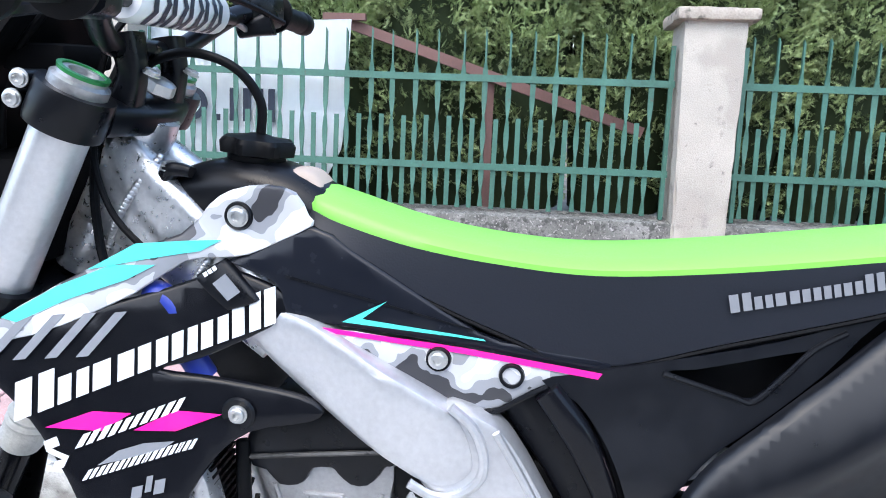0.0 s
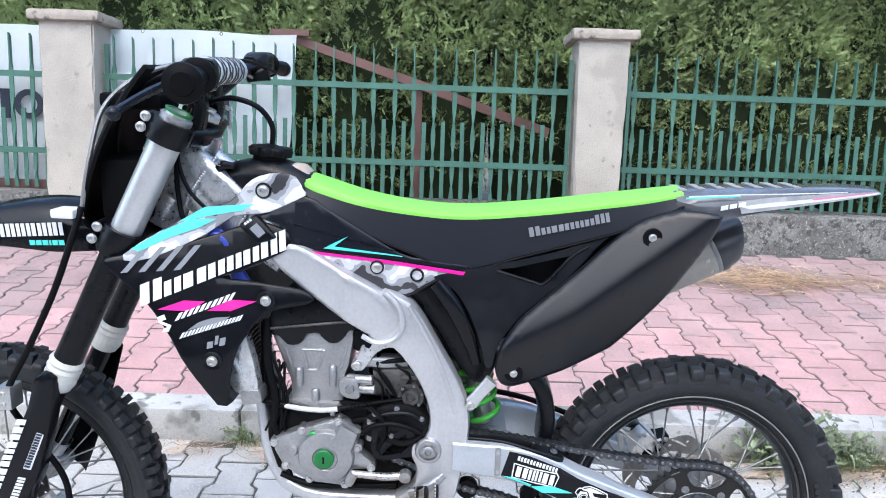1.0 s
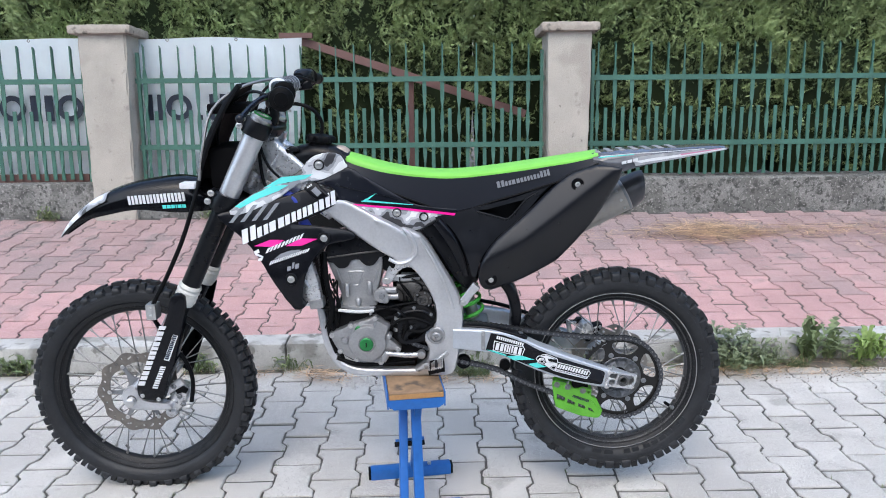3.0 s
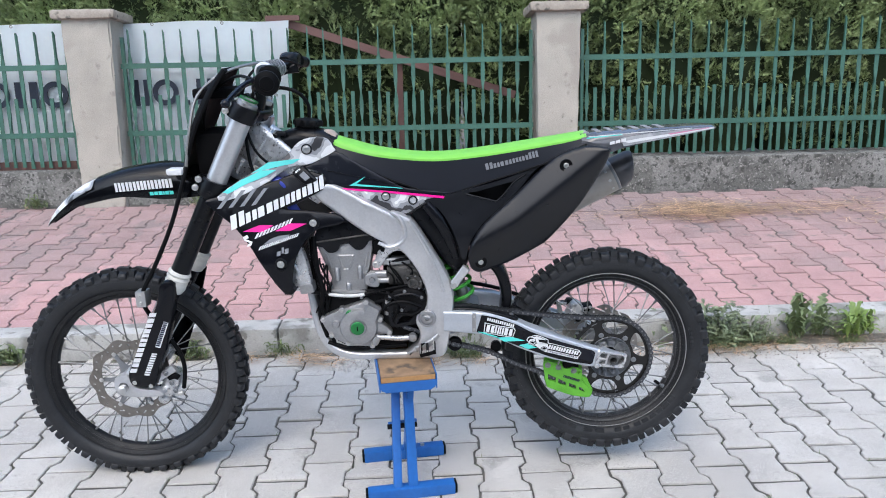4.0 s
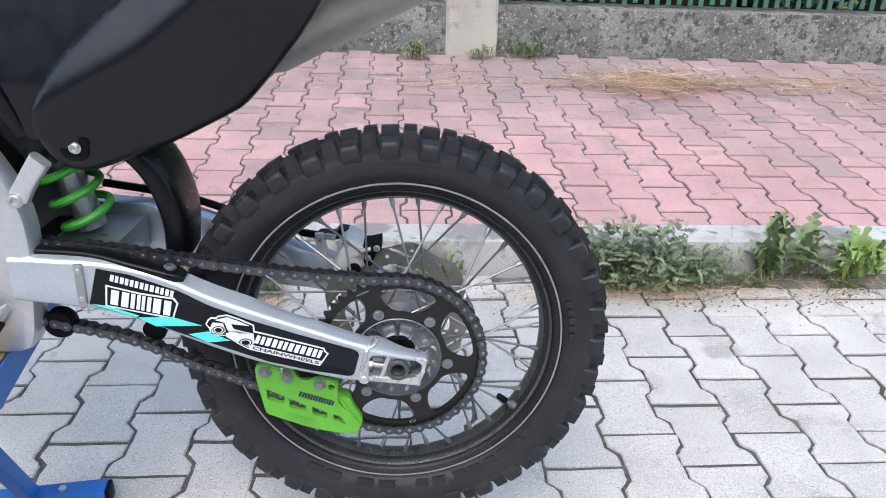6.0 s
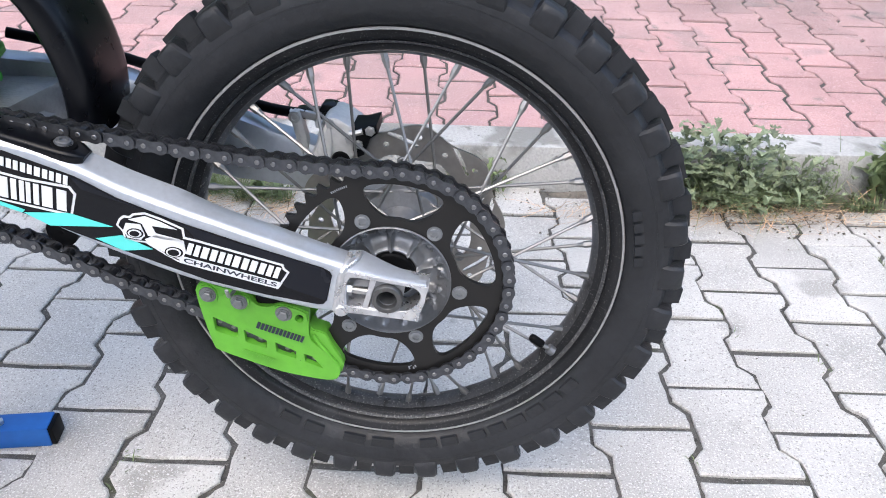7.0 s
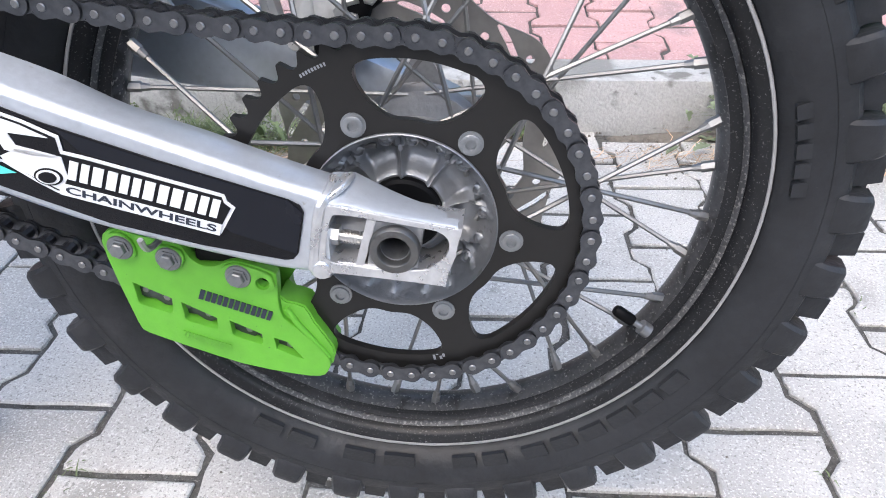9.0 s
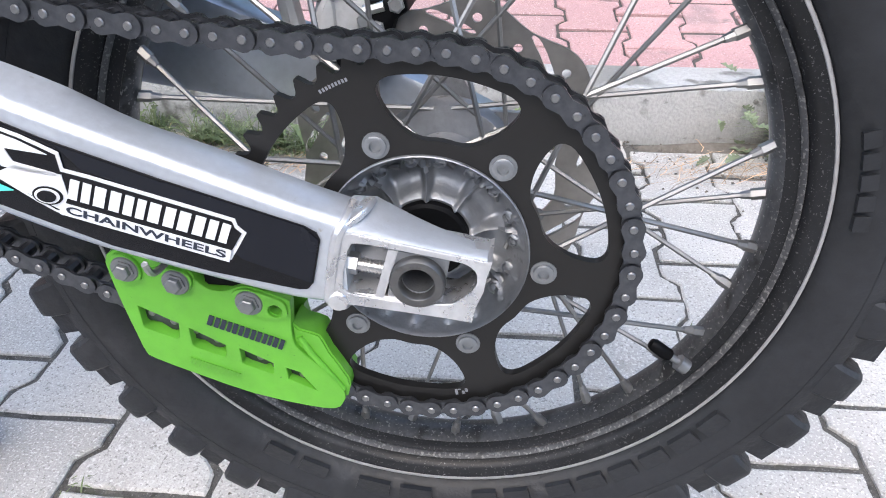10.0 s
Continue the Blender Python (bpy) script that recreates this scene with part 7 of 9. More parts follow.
def build_seat():
    xs = [(-0.241, 1.054, 1.049, 1.043, 0.034), (-0.224, 1.0700, 1.0500, 1.036, 0.050), (-0.190, 1.062, 1.038, 1.018, 0.058), (-0.107, 1.038, 1.017, 0.970, 0.062), (-0.010, 1.022, 1.005, 0.932, 0.066), (0.089, 1.018, 1.001, 0.904, 0.068), (0.218, 1.030, 1.013, 0.940, 0.068), (0.359, 1.050, 1.033, 0.982, 0.066), (0.440, 1.062, 1.046, 1.012, 0.063), (0.505, 1.072, 1.060, 1.044, 0.058)]
    cols = [curve_points([(r[0], r[k], 0) for r in xs], 5) for k in (1, 2, 3, 4)]
    top, side = bmesh.new(), bmesh.new()
    rt, rs = [], []
    for t, g, l, w in zip(*cols):
        x, zt, zg, zl, hw = t.x, t.y, g.y, l.y, w.y
        h = zt - zg
        prof = [(-hw, zg), (-hw + 0.001, zg + 0.45 * h), (-hw + 0.008, zg + 0.78 * h), (-hw + 0.024, zg + 0.95 * h), (-hw * 0.4, zt + 0.002), (0, zt + 0.004)]
        prof = prof + [(-y, z) for y, z in reversed(prof[:-1])]
        rt.append([top.verts.new((x, y, z)) for y, z in prof])
        q = [(-hw - 0.0005, zg + 0.002), (-hw - 0.006, zg * 0.5 + zl * 0.5), (-hw - 0.009, zl + 0.004), (-hw, zl - 0.002)]
        q = q + [(-y, z) for y, z in reversed(q)]
        rs.append([side.verts.new((x, y, z)) for y, z in q])
    ring_faces(top, rt)
    ring_faces(side, rs)
    seat = part("seat", side, M_SEATDARK, BIKE, "dark grey vinyl seat sides")
    part("seat_top", top, M_LIME, seat, "lime green grippy seat top")
    face = lambda x, z: -0.0745 - 0.003 * clamp01((1.03 - z) * 10)
    lettering("seat_mark", (0.216, 0.976), (0.150, 0.036), (-0.004, 0.017), [1.2, 1.0, 1.3, 1.0, 0.9, 1.0, 1.0, 0.4], face, M_SHADOWGREY, seat, 0.0016, 0.16, label="worn pale block", split=True,
              heights=[(0, 1.05), (0, 0.74), (0, 0.74), (0, 0.74), (0, 0.74), (0, 0.74), (0, 1.05), (0, 1.05)])
    part("seat_piping", tube([(r[0], -r[4] - 0.0075, r[3] + 0.0005) for r in xs[1:]], 0.0028, 6, 4), M_HOSE, seat)


build_seat()


def build_side_cover():
    front = [(0.034, 0.891), (0.090, 0.905), (0.180, 0.926), (0.268, 0.949), (0.345, 0.977), (0.420, 1.010), (0.360, 0.975), (0.310, 0.918), (0.250, 0.862), (0.212, 0.830), (0.180, 0.790), (0.163, 0.758), (0.155, 0.720), (0.142, 0.720), (0.135, 0.749), (0.120, 0.795), (0.099, 0.837), (0.070, 0.872)]
    vent = [(0.156, 0.9085), (0.189, 0.9150), (0.240, 0.9280), (0.300, 0.9430), (0.292, 0.9330), (0.270, 0.9120), (0.246, 0.8885), (0.225, 0.8920)]
    bm = holed(rounded(front, 3), [rounded(vent, 2)], 0.0, -0.006)
    for axis, lo, hi in ((Vector((1, 0, 0)), 0.06, 0.42), (Vector((0, 0, 1)), 0.74, 1.0)):
        k = lo
        while k < hi:
            bmesh.ops.bisect_plane(bm, geom=list(bm.verts) + list(bm.edges) + list(bm.faces), plane_co=axis * k, plane_no=axis)
            k += 0.03
    for v in bm.verts:
        v.co.y += cover_face(v.co.x, v.co.z) + 0.006
    c = part("side_cover", bm, M_COVER, BIKE, "satin black side cover with a vent opening", angle=30)
    part("inner_airbox", panel([(-0.215, 1.020), (-0.120, 0.985), (0.000, 0.985), (0.200, 0.995), (0.400, 1.030), (0.480, 1.045), (0.420, 0.985), (0.330, 0.900), (0.240, 0.815), (0.120, 0.840), (0.030, 0.880), (-0.100, 0.925), (-0.215, 0.955)], 0.050, -0.052, 0.004, n=2), M_HOSE, c, "black airbox wall inside the side cover")
    part("vent_lip", tube([(x, cover_face(x, z) - 0.0005, z) for x, z in ((0.156, 0.9085), (0.225, 0.8905), (0.246, 0.887), (0.272, 0.912), (0.300, 0.943), (0.330, 0.962))], 0.0032, 8, 4), M_BLACK, c)
    rear = [(0.168, 0.690), (0.160, 0.725), (0.166, 0.760), (0.186, 0.797), (0.212, 0.829), (0.255, 0.867), (0.310, 0.916), (0.352, 0.958), (0.392, 0.994), (0.430, 1.020), (0.495, 1.042), (0.545, 1.040), (0.563, 1.037), (0.566, 1.028), (0.560, 1.002), (0.549, 0.974), (0.516, 0.908), (0.489, 0.862), (0.453, 0.815), (0.416, 0.772), (0.396, 0.752), (0.384, 0.744), (0.345, 0.724), (0.298, 0.702), (0.250, 0.684), (0.205, 0.669), (0.182, 0.673)]

    def bulge(x, z):
        """Proud of the front part, with a rounded ridge along its length and a turned-in lower half."""
        t = (x - 0.30) * 0.62 - (z - 0.86) * 0.78
        d = t - 0.022 + 0.2 * max(0.0, 0.30 - x)
        slope = 0.48 if d < 0 else 0.72
        return cover_face(x, 0.86 + 0.4 * (z - 0.86)) - 0.034 + slope * (math.sqrt(d * d + 0.00012) - 0.011)

    part("rear_side_cover", shaped(rear, bulge, thick=0.014, bevel=0.008, n=2, cut=0.009), M_COVER, c, "satin black scuffed rear side cover")
    for x, z in ((0.441, 0.990), (0.198, 0.708)):
        part("bolt_cup", lathe([(0.0185, 0.002), (0.017, 0.005), (0.012, 0.003), (0.0, 0.002)], ((x, bulge(x, z), z), (0, -1, 0)), 20), M_HOSE, c)
        bolt("cover_bolt", c, (x, bulge(x, z) - 0.002, z), 0.0062, 0.005)
    part("far_side_cover", mirror(shaped(rear, cover_face, n=1)), M_BLACK, c)
    a = part("airbox", panel([(-0.020, 0.900), (0.060, 0.900), (0.125, 0.880), (0.165, 0.760), (0.160, 0.690), (0.130, 0.665), (0.090, 0.700), (0.040, 0.780), (-0.010, 0.850)], 0.085, -0.074, 0.014, n=3), M_BLACK, BIKE, "glossy black airbox")
    part("airbox_bulge", sweep([(0.040, -0.072, 0.880), (0.075, -0.076, 0.835), (0.105, -0.074, 0.775), (0.125, -0.070, 0.715)], [(0.030, 0.060), (0.034, 0.062), (0.030, 0.050), (0.020, 0.036)], up=(0, 1, 0)), M_GLOSSBLACK, a)
    part("flap", sweep([(0.180, 0, 0.690), (0.225, 0, 0.690), (0.262, 0, 0.650), (0.280, 0, 0.585), (0.276, 0, 0.520)], [(0.10, 0.028), (0.10, 0.034), (0.10, 0.036), (0.10, 0.034), (0.10, 0.030)], up=(0.5, 0, 1)), M_BLACK, BIKE, "black rubber mud flap")


build_side_cover()


M_SILVERSHEEN = mat("silver_film_with_sheen", (0.40, 0.41, 0.43), 0.25, vary=0.35, grain=40, spread=12, coat=0.4)
M_ROSE = mat("pale_rose_film", (0.62, 0.22, 0.36), 0.35, vary=0.05, coat=0.2)
M_FENDER = mat("glossy_dark_grey_fender_film", (0.085, 0.088, 0.098), 0.18, vary=0.30, grain=50, spread=9, coat=0.5)


def build_rear_fender():
    xs = [(0.490, 1.070, 1.045, 0.064), (0.560, 1.076, 1.022, 0.078), (0.602, 1.079, 1.031, 0.078), (0.682, 1.083, 1.049, 0.075), (0.761, 1.086, 1.0635, 0.070), (0.830, 1.0890, 1.0745, 0.063), (0.868, 1.0885, 1.0795, 0.050), (0.884, 1.0860, 1.0815, 0.030)]
    cols = [curve_points([(r[0], r[k], 0) for r in xs], 4) for k in (1, 2, 3)]
    bm = bmesh.new()
    rows = []
    for t, l, w in zip(*cols):
        h = t.y - l.y
        q = [(-w.y, l.y), (-w.y - 0.001, l.y + 0.4 * h), (-w.y + 0.012, l.y + 0.85 * h), (-w.y * 0.5, t.y), (0, t.y + 0.002)]
        q = q + [(-y, z) for y, z in reversed(q[:-1])]
        rows.append([bm.verts.new((t.x, y, z)) for y, z in q])
    ring_faces(bm, rows)
    f = part("rear_fender", bm, M_FENDER, BIKE, "pale grey rear fender with printed edge")
    side = lambda x, z: -0.0830 + 0.035 * clamp01((x - 0.66) / 0.23) ** 2
    # silver film band, its pale colour holding the fender's glossy reflection
    decal("silver_print", [(0.596, 1.0620), (0.680, 1.0740), (0.770, 1.0820), (0.866, 1.0860), (0.872, 1.0815), (0.770, 1.0660), (0.680, 1.0510), (0.606, 1.0385)], side, M_SILVERSHEEN, f, 0.0022, label="silver film band with its sheen painted in")
    decal("fender_print", [(0.600, 1.0520), (0.660, 1.0620), (0.760, 1.0745), (0.862, 1.0850), (0.868, 1.0820), (0.760, 1.0685), (0.660, 1.0540), (0.620, 1.0480)], side, M_WHITE, f, 0.003, label="white print")
    decal("fender_line", [(0.730, 1.0720), (0.800, 1.0800), (0.850, 1.0852), (0.852, 1.0835), (0.800, 1.0775), (0.735, 1.0690)], side, M_ROSE, f, 0.0036, label="pale magenta line")
    decal("fender_edge", [(0.505, 1.0680), (0.602, 1.0755), (0.700, 1.0810), (0.800, 1.0860), (0.800, 1.0845), (0.700, 1.0790), (0.602, 1.0735), (0.505, 1.0655)], side, M_WHITE, f, 0.0034)
    decal("fender_tick", [(0.500, 1.0650), (0.600, 1.0730), (0.600, 1.0708), (0.500, 1.0618)], side, M_AQUA, f, 0.0036)
    lettering("fender_mark", (0.566, 1.0430), (0.045, 0.0105), (0.0, 0.0085), [1, 1, 1], side, M_WHITE, f, 0.0038, 0.2)
    bm = bmesh.new()
    for k in range(7):
        x = 0.500 + 0.036 * k
        top = np.interp(x + 0.008, [r[0] for r in xs], [r[1] for r in xs])
        add_box(bm, (x, -0.037, top - 0.004), (x + 0.016, 0.037, top + 0.0022), None, 0.0008)
    part("fender_top_print", bm, M_STRIPE, f, "pale bars on the fender top", smooth=False)


build_rear_fender()


def build_exhaust():
    a, b = Vector((0.378, 0.105, 0.798)), Vector((0.630, 0.105, 0.929))
    d = (b - a).normalized()
    L = (b - a).length
    m = part("muffler", lathe([(0.030, -0.05), (0.042, 0.0), (0.049, 0.02), (0.051, 0.03), (0.051, L), (0.046, L + 0.002)], (a, d), 32), mat("brushed_titanium_can", (0.37, 0.35, 0.32), 0.50, metal=0.6, vary=0.2, grain=60, bump=0.15), BIKE, "brushed silver muffler can")
    cap = lathe([(0.0512, -0.004), (0.0522, 0.0), (0.0518, 0.012), (0.0500, 0.030), (0.0470, 0.044), (0.0430, 0.052), (0.034, 0.055), (0.022, 0.049), (0.0, 0.045)], (b, d), 32)
    rise = Vector((-d.z, 0, d.x))
    for v in cap.verts:
        if (v.co - b).dot(d) > 0.02:
            v.co += d * 0.42 * (v.co - b).dot(rise)
    part("muffler_cap", cap, mat("satin_dark_end_cap", (0.075, 0.075, 0.08), 0.36, metal=0.5, vary=0.2, grain=80), m, "dark grey slanted muffler end cap")
    part("can_band", lathe([(0.0511, L - 0.014), (0.0517, L - 0.013), (0.0517, L - 0.007), (0.0511, L - 0.006)], (a, d), 32), M_DULLBOLT, m)
    side = Vector((0, -1, 0))
    up = d.cross(side)
    for k in (-0.6, 0.0, 0.6):
        n = (side * math.cos(k) + up * math.sin(k)).normalized()
        bolt("can_rivet", m, tuple(a + d * (L - 0.030) + n * 0.0507), 0.004, 0.003, tuple(n), socket=False)
    part("exhaust_pipe", tube([(0.385, 0.105, 0.816), (0.30, 0.11, 0.74), (0.15, 0.115, 0.68), (0.0, 0.11, 0.70)], 0.024, 14, 6), M_CAST, m)


build_exhaust()

# ---- engine, radiator, shock ----
def build_engine():
    e = part("engine", panel([(-0.285, 0.560), (-0.270, 0.610), (-0.200, 0.625), (-0.080, 0.620), (0.000, 0.600), (0.018, 0.540), (0.006, 0.470), (-0.030, 0.440), (-0.150, 0.430), (-0.230, 0.440), (-0.275, 0.490)], 0.10, -0.082, 0.016, n=3), M_DARK, BIKE, "grimy dark engine crankcase")
    # cylinder: tapered casting with bosses and a black head cover
    cyl = [(-0.288, 0.756), (-0.200, 0.768), (-0.122, 0.777), (-0.121, 0.752), (-0.131, 0.694), (-0.141, 0.668), (-0.142, 0.614), (-0.200, 0.606), (-0.248, 0.614), (-0.251, 0.658), (-0.266, 0.696)]
    c = part("cylinder", panel(cyl, 0.075, -0.078, 0.008, n=2, sharp=True), M_CAST, e, "cast aluminium cylinder")
    for x, z0, z1, w in ((-0.2315, 0.650, 0.690, 0.0085), (-0.1630, 0.655, 0.697, 0.0080), (-0.1990, 0.612, 0.644, 0.0085)):
        part("casting_boss", lathe([(0.0, -0.002), (w, 0.0), (w, z1 - z0 - 0.004), (w * 0.6, z1 - z0), (0.0, z1 - z0)], ((x, -0.080, z0), (0, 0, 1)), 14), M_CAST, c)
    for x0, z0, x1, z1 in ((-0.225, 0.727, -0.180, 0.727), (-0.180, 0.727, -0.196, 0.684), (-0.196, 0.684, -0.214, 0.684), (-0.214, 0.684, -0.225, 0.727), (-0.262, 0.735, -0.248, 0.690), (-0.136, 0.735, -0.148, 0.690)):
        part("casting_rib", tube([(x0, -0.0775, z0), (x1, -0.0775, z1)], 0.0038, 8, 2), M_CAST, c)
    part("cylinder_foot", panel([(-0.256, 0.622), (-0.150, 0.618), (-0.140, 0.606), (-0.145, 0.600), (-0.250, 0.602)], 0.07, -0.090, 0.004, n=2, sharp=True), M_CAST, c)
    cover = [(-0.292, 0.792), (-0.280, 0.815), (-0.270, 0.822), (-0.130, 0.842), (-0.118, 0.838), (-0.108, 0.810), (-0.1186, 0.776), (-0.1307, 0.7716), (-0.138, 0.760), (-0.1514, 0.746), (-0.171, 0.745), (-0.187, 0.758), (-0.193, 0.764), (-0.2143, 0.7614), (-0.222, 0.748), (-0.2323, 0.7386), (-0.2546, 0.737), (-0.270, 0.7536), (-0.286, 0.757), (-0.290, 0.770)]
    part("head_cover", panel(cover, 0.080, -0.086, 0.005, n=2), M_BLACK, c, "black cylinder head cover")
    part("cover_joint", tube([(-0.290, -0.088, 0.771), (-0.200, -0.089, 0.784), (-0.112, -0.088, 0.795)], 0.003, 6, 4), M_GRIMY, c)
    # ignition cover: angular plate, round dome, raised facet, two green plugs
    ign = [(-0.283, 0.535), (-0.274, 0.545), (-0.222, 0.568), (-0.148, 0.592), (-0.138, 0.590), (-0.104, 0.566), (-0.112, 0.540), (-0.103, 0.523), (-0.073, 0.496), (-0.075, 0.485), (-0.118, 0.481), (-0.126, 0.453), (-0.135, 0.443), (-0.206, 0.449), (-0.234, 0.463), (-0.261, 0.482), (-0.279, 0.516)]
    g = part("ignition_cover", panel(ign, -0.080, -0.108, 0.007, n=2, sharp=True), M_CAST, e, "cast aluminium ignition cover")
    part("cover_dome", lathe([(0.058, -0.006), (0.0575, 0.008), (0.054, 0.014), (0.046, 0.0165), (0.026, 0.018), (0.024, 0.016), (0.0, 0.016)], ((-0.171, -0.108, 0.513), (0, -1, 0)), 44), M_CAST, g)
    part("green_plug", lathe([(0.0205, 0.0), (0.0205, 0.004), (0.018, 0.006), (0.0, 0.006)], ((-0.173, -0.125, 0.513), (0, -1, 0)), 28), M_PLUG, g, "green screw plug")
    part("plug_slot", box((-0.1748, -0.1322, 0.506), (-0.1712, -0.1305, 0.520)), M_HOSE, g, smooth=False)
    part("small_green_plug", lathe([(0.0120, -0.004), (0.0120, 0.004), (0.010, 0.006), (0.0, 0.006)], ((-0.196, -0.114, 0.5550), (0, -1, 0)), 20), M_PLUG, g, "small green screw plug")
    hood = bmesh.new()
    foot = [hood.verts.new((x, -0.104, z)) for x, z in ((-0.168, 0.548), (-0.146, 0.592), (-0.100, 0.568), (-0.113, 0.526), (-0.136, 0.512))]
    face = [hood.verts.new((x, y, z)) for x, y, z in ((-0.156, -0.126, 0.550), (-0.139, -0.120, 0.584), (-0.107, -0.118, 0.566), (-0.119, -0.122, 0.533), (-0.137, -0.127, 0.522))]
    ring_faces(hood, [foot, face])
    part("cover_facet", hood, M_CAST, g, smooth=False)
    part("cover_boss", lathe([(0.0, 0.010), (0.009, 0.010), (0.0115, 0.006), (0.012, 0.0)], ((-0.240, -0.107, 0.521), (0, -1, 0)), 20), M_CAST, g)
    for x, z in ((-0.278, 0.535), (-0.221, 0.565), (-0.147, 0.588), (-0.107, 0.533), (-0.255, 0.485), (-0.206, 0.458), (-0.133, 0.449), (-0.080, 0.490)):
        part("screw_boss", lathe([(0.0095, -0.020), (0.0090, 0.002), (0.0, 0.003)], ((x, -0.108, z), (0, -1, 0)), 14), M_CAST, g)
        bolt("cover_screw", g, (x, -0.110, z), 0.0062, 0.006, socket=False)
    # gear lever, sprocket guard, starter lumps
    part("gear_lever", tube([(-0.008, -0.104, 0.474), (-0.046, -0.114, 0.474), (-0.085, -0.120, 0.479), (-0.118, -0.124, 0.4835)], 0.0085, 10, 5, 0.0070), M_POLISH, BIKE, "cast aluminium gear lever")
    part("lever_tip", sweep([(-0.112, -0.126, 0.486), (-0.119, -0.127, 0.472), (-0.123, -0.127, 0.460)], [(0.016, 0.018), (0.014, 0.020), (0.012, 0.014)]), M_CAST, e)
    part("lever_boss", lathe([(0.0, 0.018), (0.012, 0.016), (0.013, 0.0)], ((-0.010, -0.100, 0.474), (0, -1, 0)), 18), M_CAST, e)
    guard = [(-0.079, 0.579), (-0.065, 0.588), (0.003, 0.584), (0.007, 0.566), (0.002, 0.517), (-0.051, 0.506), (-0.0735, 0.509), (-0.081, 0.530)]
    part("sprocket_guard", holed(guard, [[(-0.066, 0.571), (-0.024, 0.573), (-0.056, 0.544), (-0.071, 0.528)], [(-0.010, 0.568), (-0.047, 0.534), (-0.060, 0.515), (-0.020, 0.524), (-0.004, 0.540)]], -0.106, -0.094, 0.002), M_BLACK, e, "black slotted countershaft guard")
    part("front_sprocket", lathe([(0.0, 0.0), (0.012, 0.0), (0.014, -0.006), (0.034, -0.006), (0.034, -0.012), (0.0, -0.012)], ((-0.028, -0.080, 0.528), (0, -1, 0)), 26), M_CHAIN, e)
    # dark starter cover, ribbed starter end, mounting ears
    part("starter_cover", panel([(-0.098, 0.560), (-0.092, 0.598), (-0.055, 0.626), (-0.003, 0.628), (0.030, 0.606), (0.040, 0.570), (0.036, 0.545), (0.000, 0.535), (-0.050, 0.540)], -0.078, -0.104, 0.012, n=4), M_DARK, e, "grimy black starter cover")
    part("starter_ridge", tube([(-0.090, -0.101, 0.575), (-0.060, -0.106, 0.606), (-0.005, -0.106, 0.612), (0.026, -0.102, 0.590)], 0.0045, 8, 5), M_BLACK, e)
    part("starter_end", lathe([(0.0, 0.010), (0.008, 0.010), (0.010, 0.016), (0.016, 0.016), (0.018, 0.008), (0.026, 0.010), (0.030, 0.0)], ((-0.004, -0.080, 0.640), (0, -1, 0)), 24), M_GRIMY, e, "dusty grey starter end")
    part("motor_body", sweep([(-0.080, -0.050, 0.660), (-0.020, -0.050, 0.664), (0.040, -0.045, 0.664)], [(0.060, 0.066), (0.064, 0.070), (0.060, 0.066)]), M_GRIMY, e, "dusty grey starter motor")
    for k in range(6):
        a = radians(60 * k + 15)
        bolt("starter_screw", e, (-0.004 + 0.0235 * math.cos(a), -0.088, 0.640 + 0.0235 * math.sin(a)), 0.003, 0.004, socket=False, material=M_DULLBOLT)
    part("ear", panel([(-0.028, 0.676), (-0.020, 0.684), (0.024, 0.680), (0.030, 0.664), (0.020, 0.672), (-0.018, 0.674)], -0.070, -0.086, 0.003, n=2), M_GRIMY, e)
    for pts, r in (([(-0.100, -0.100, 0.560), (-0.072, -0.112, 0.585), (-0.030, -0.112, 0.590), (0.018, -0.106, 0.570), (0.034, -0.096, 0.540)], 0.0052), ([(-0.085, -0.104, 0.620), (-0.060, -0.112, 0.600), (-0.052, -0.112, 0.565), (-0.066, -0.104, 0.530), (-0.050, -0.100, 0.500)], 0.0046), ([(-0.060, -0.100, 0.556), (-0.020, -0.110, 0.548), (0.010, -0.108, 0.556), (0.032, -0.098, 0.580)], 0.0060)):
        part("hose", tube(pts, r, 8, 6), M_HOSE, e)
    for x, z in ((-0.074, 0.606), (-0.030, 0.620), (0.020, 0.600), (-0.040, 0.560)):
        bolt("starter_bolt", e, (x, -0.103, z), 0.0050, 0.005, socket=False, material=M_DULLBOLT)
    # threaded cable end, spring boot, fuel fitting, wiring
    for k in range(9):
        part("cable_thread", lathe([(0.0042, -0.0016), (0.0062, 0.0), (0.0042, 0.0016)], ((-0.146 + 0.0078 * k, -0.098, 0.6095 + 0.0021 * k), (0.965, 0, 0.26)), 10), M_HOSE, e)
    part("cable_core", tube([(-0.160, -0.098, 0.606), (-0.084, -0.098, 0.626), (-0.040, -0.092, 0.632), (0.020, -0.080, 0.640)], 0.0040, 8, 5), M_HOSE, e)
    part("tube_clip", lathe([(0.0075, -0.004), (0.0085, 0.0), (0.0075, 0.004)], ((-0.160, -0.101, 0.605), (0.96, 0, 0.2)), 12), M_DULLBOLT, e)
    part("fitting_body", panel([(-0.148, 0.668), (-0.118, 0.678), (-0.108, 0.660), (-0.106, 0.636), (-0.120, 0.630), (-0.147, 0.640)], -0.076, -0.096, 0.005, n=2), M_CAST, e)
    part("fitting_nut", lathe([(0.0, 0.010), (0.009, 0.009), (0.010, 0.0)], ((-0.126, -0.096, 0.655), (0, -1, 0)), 6), M_DULLBOLT, e)
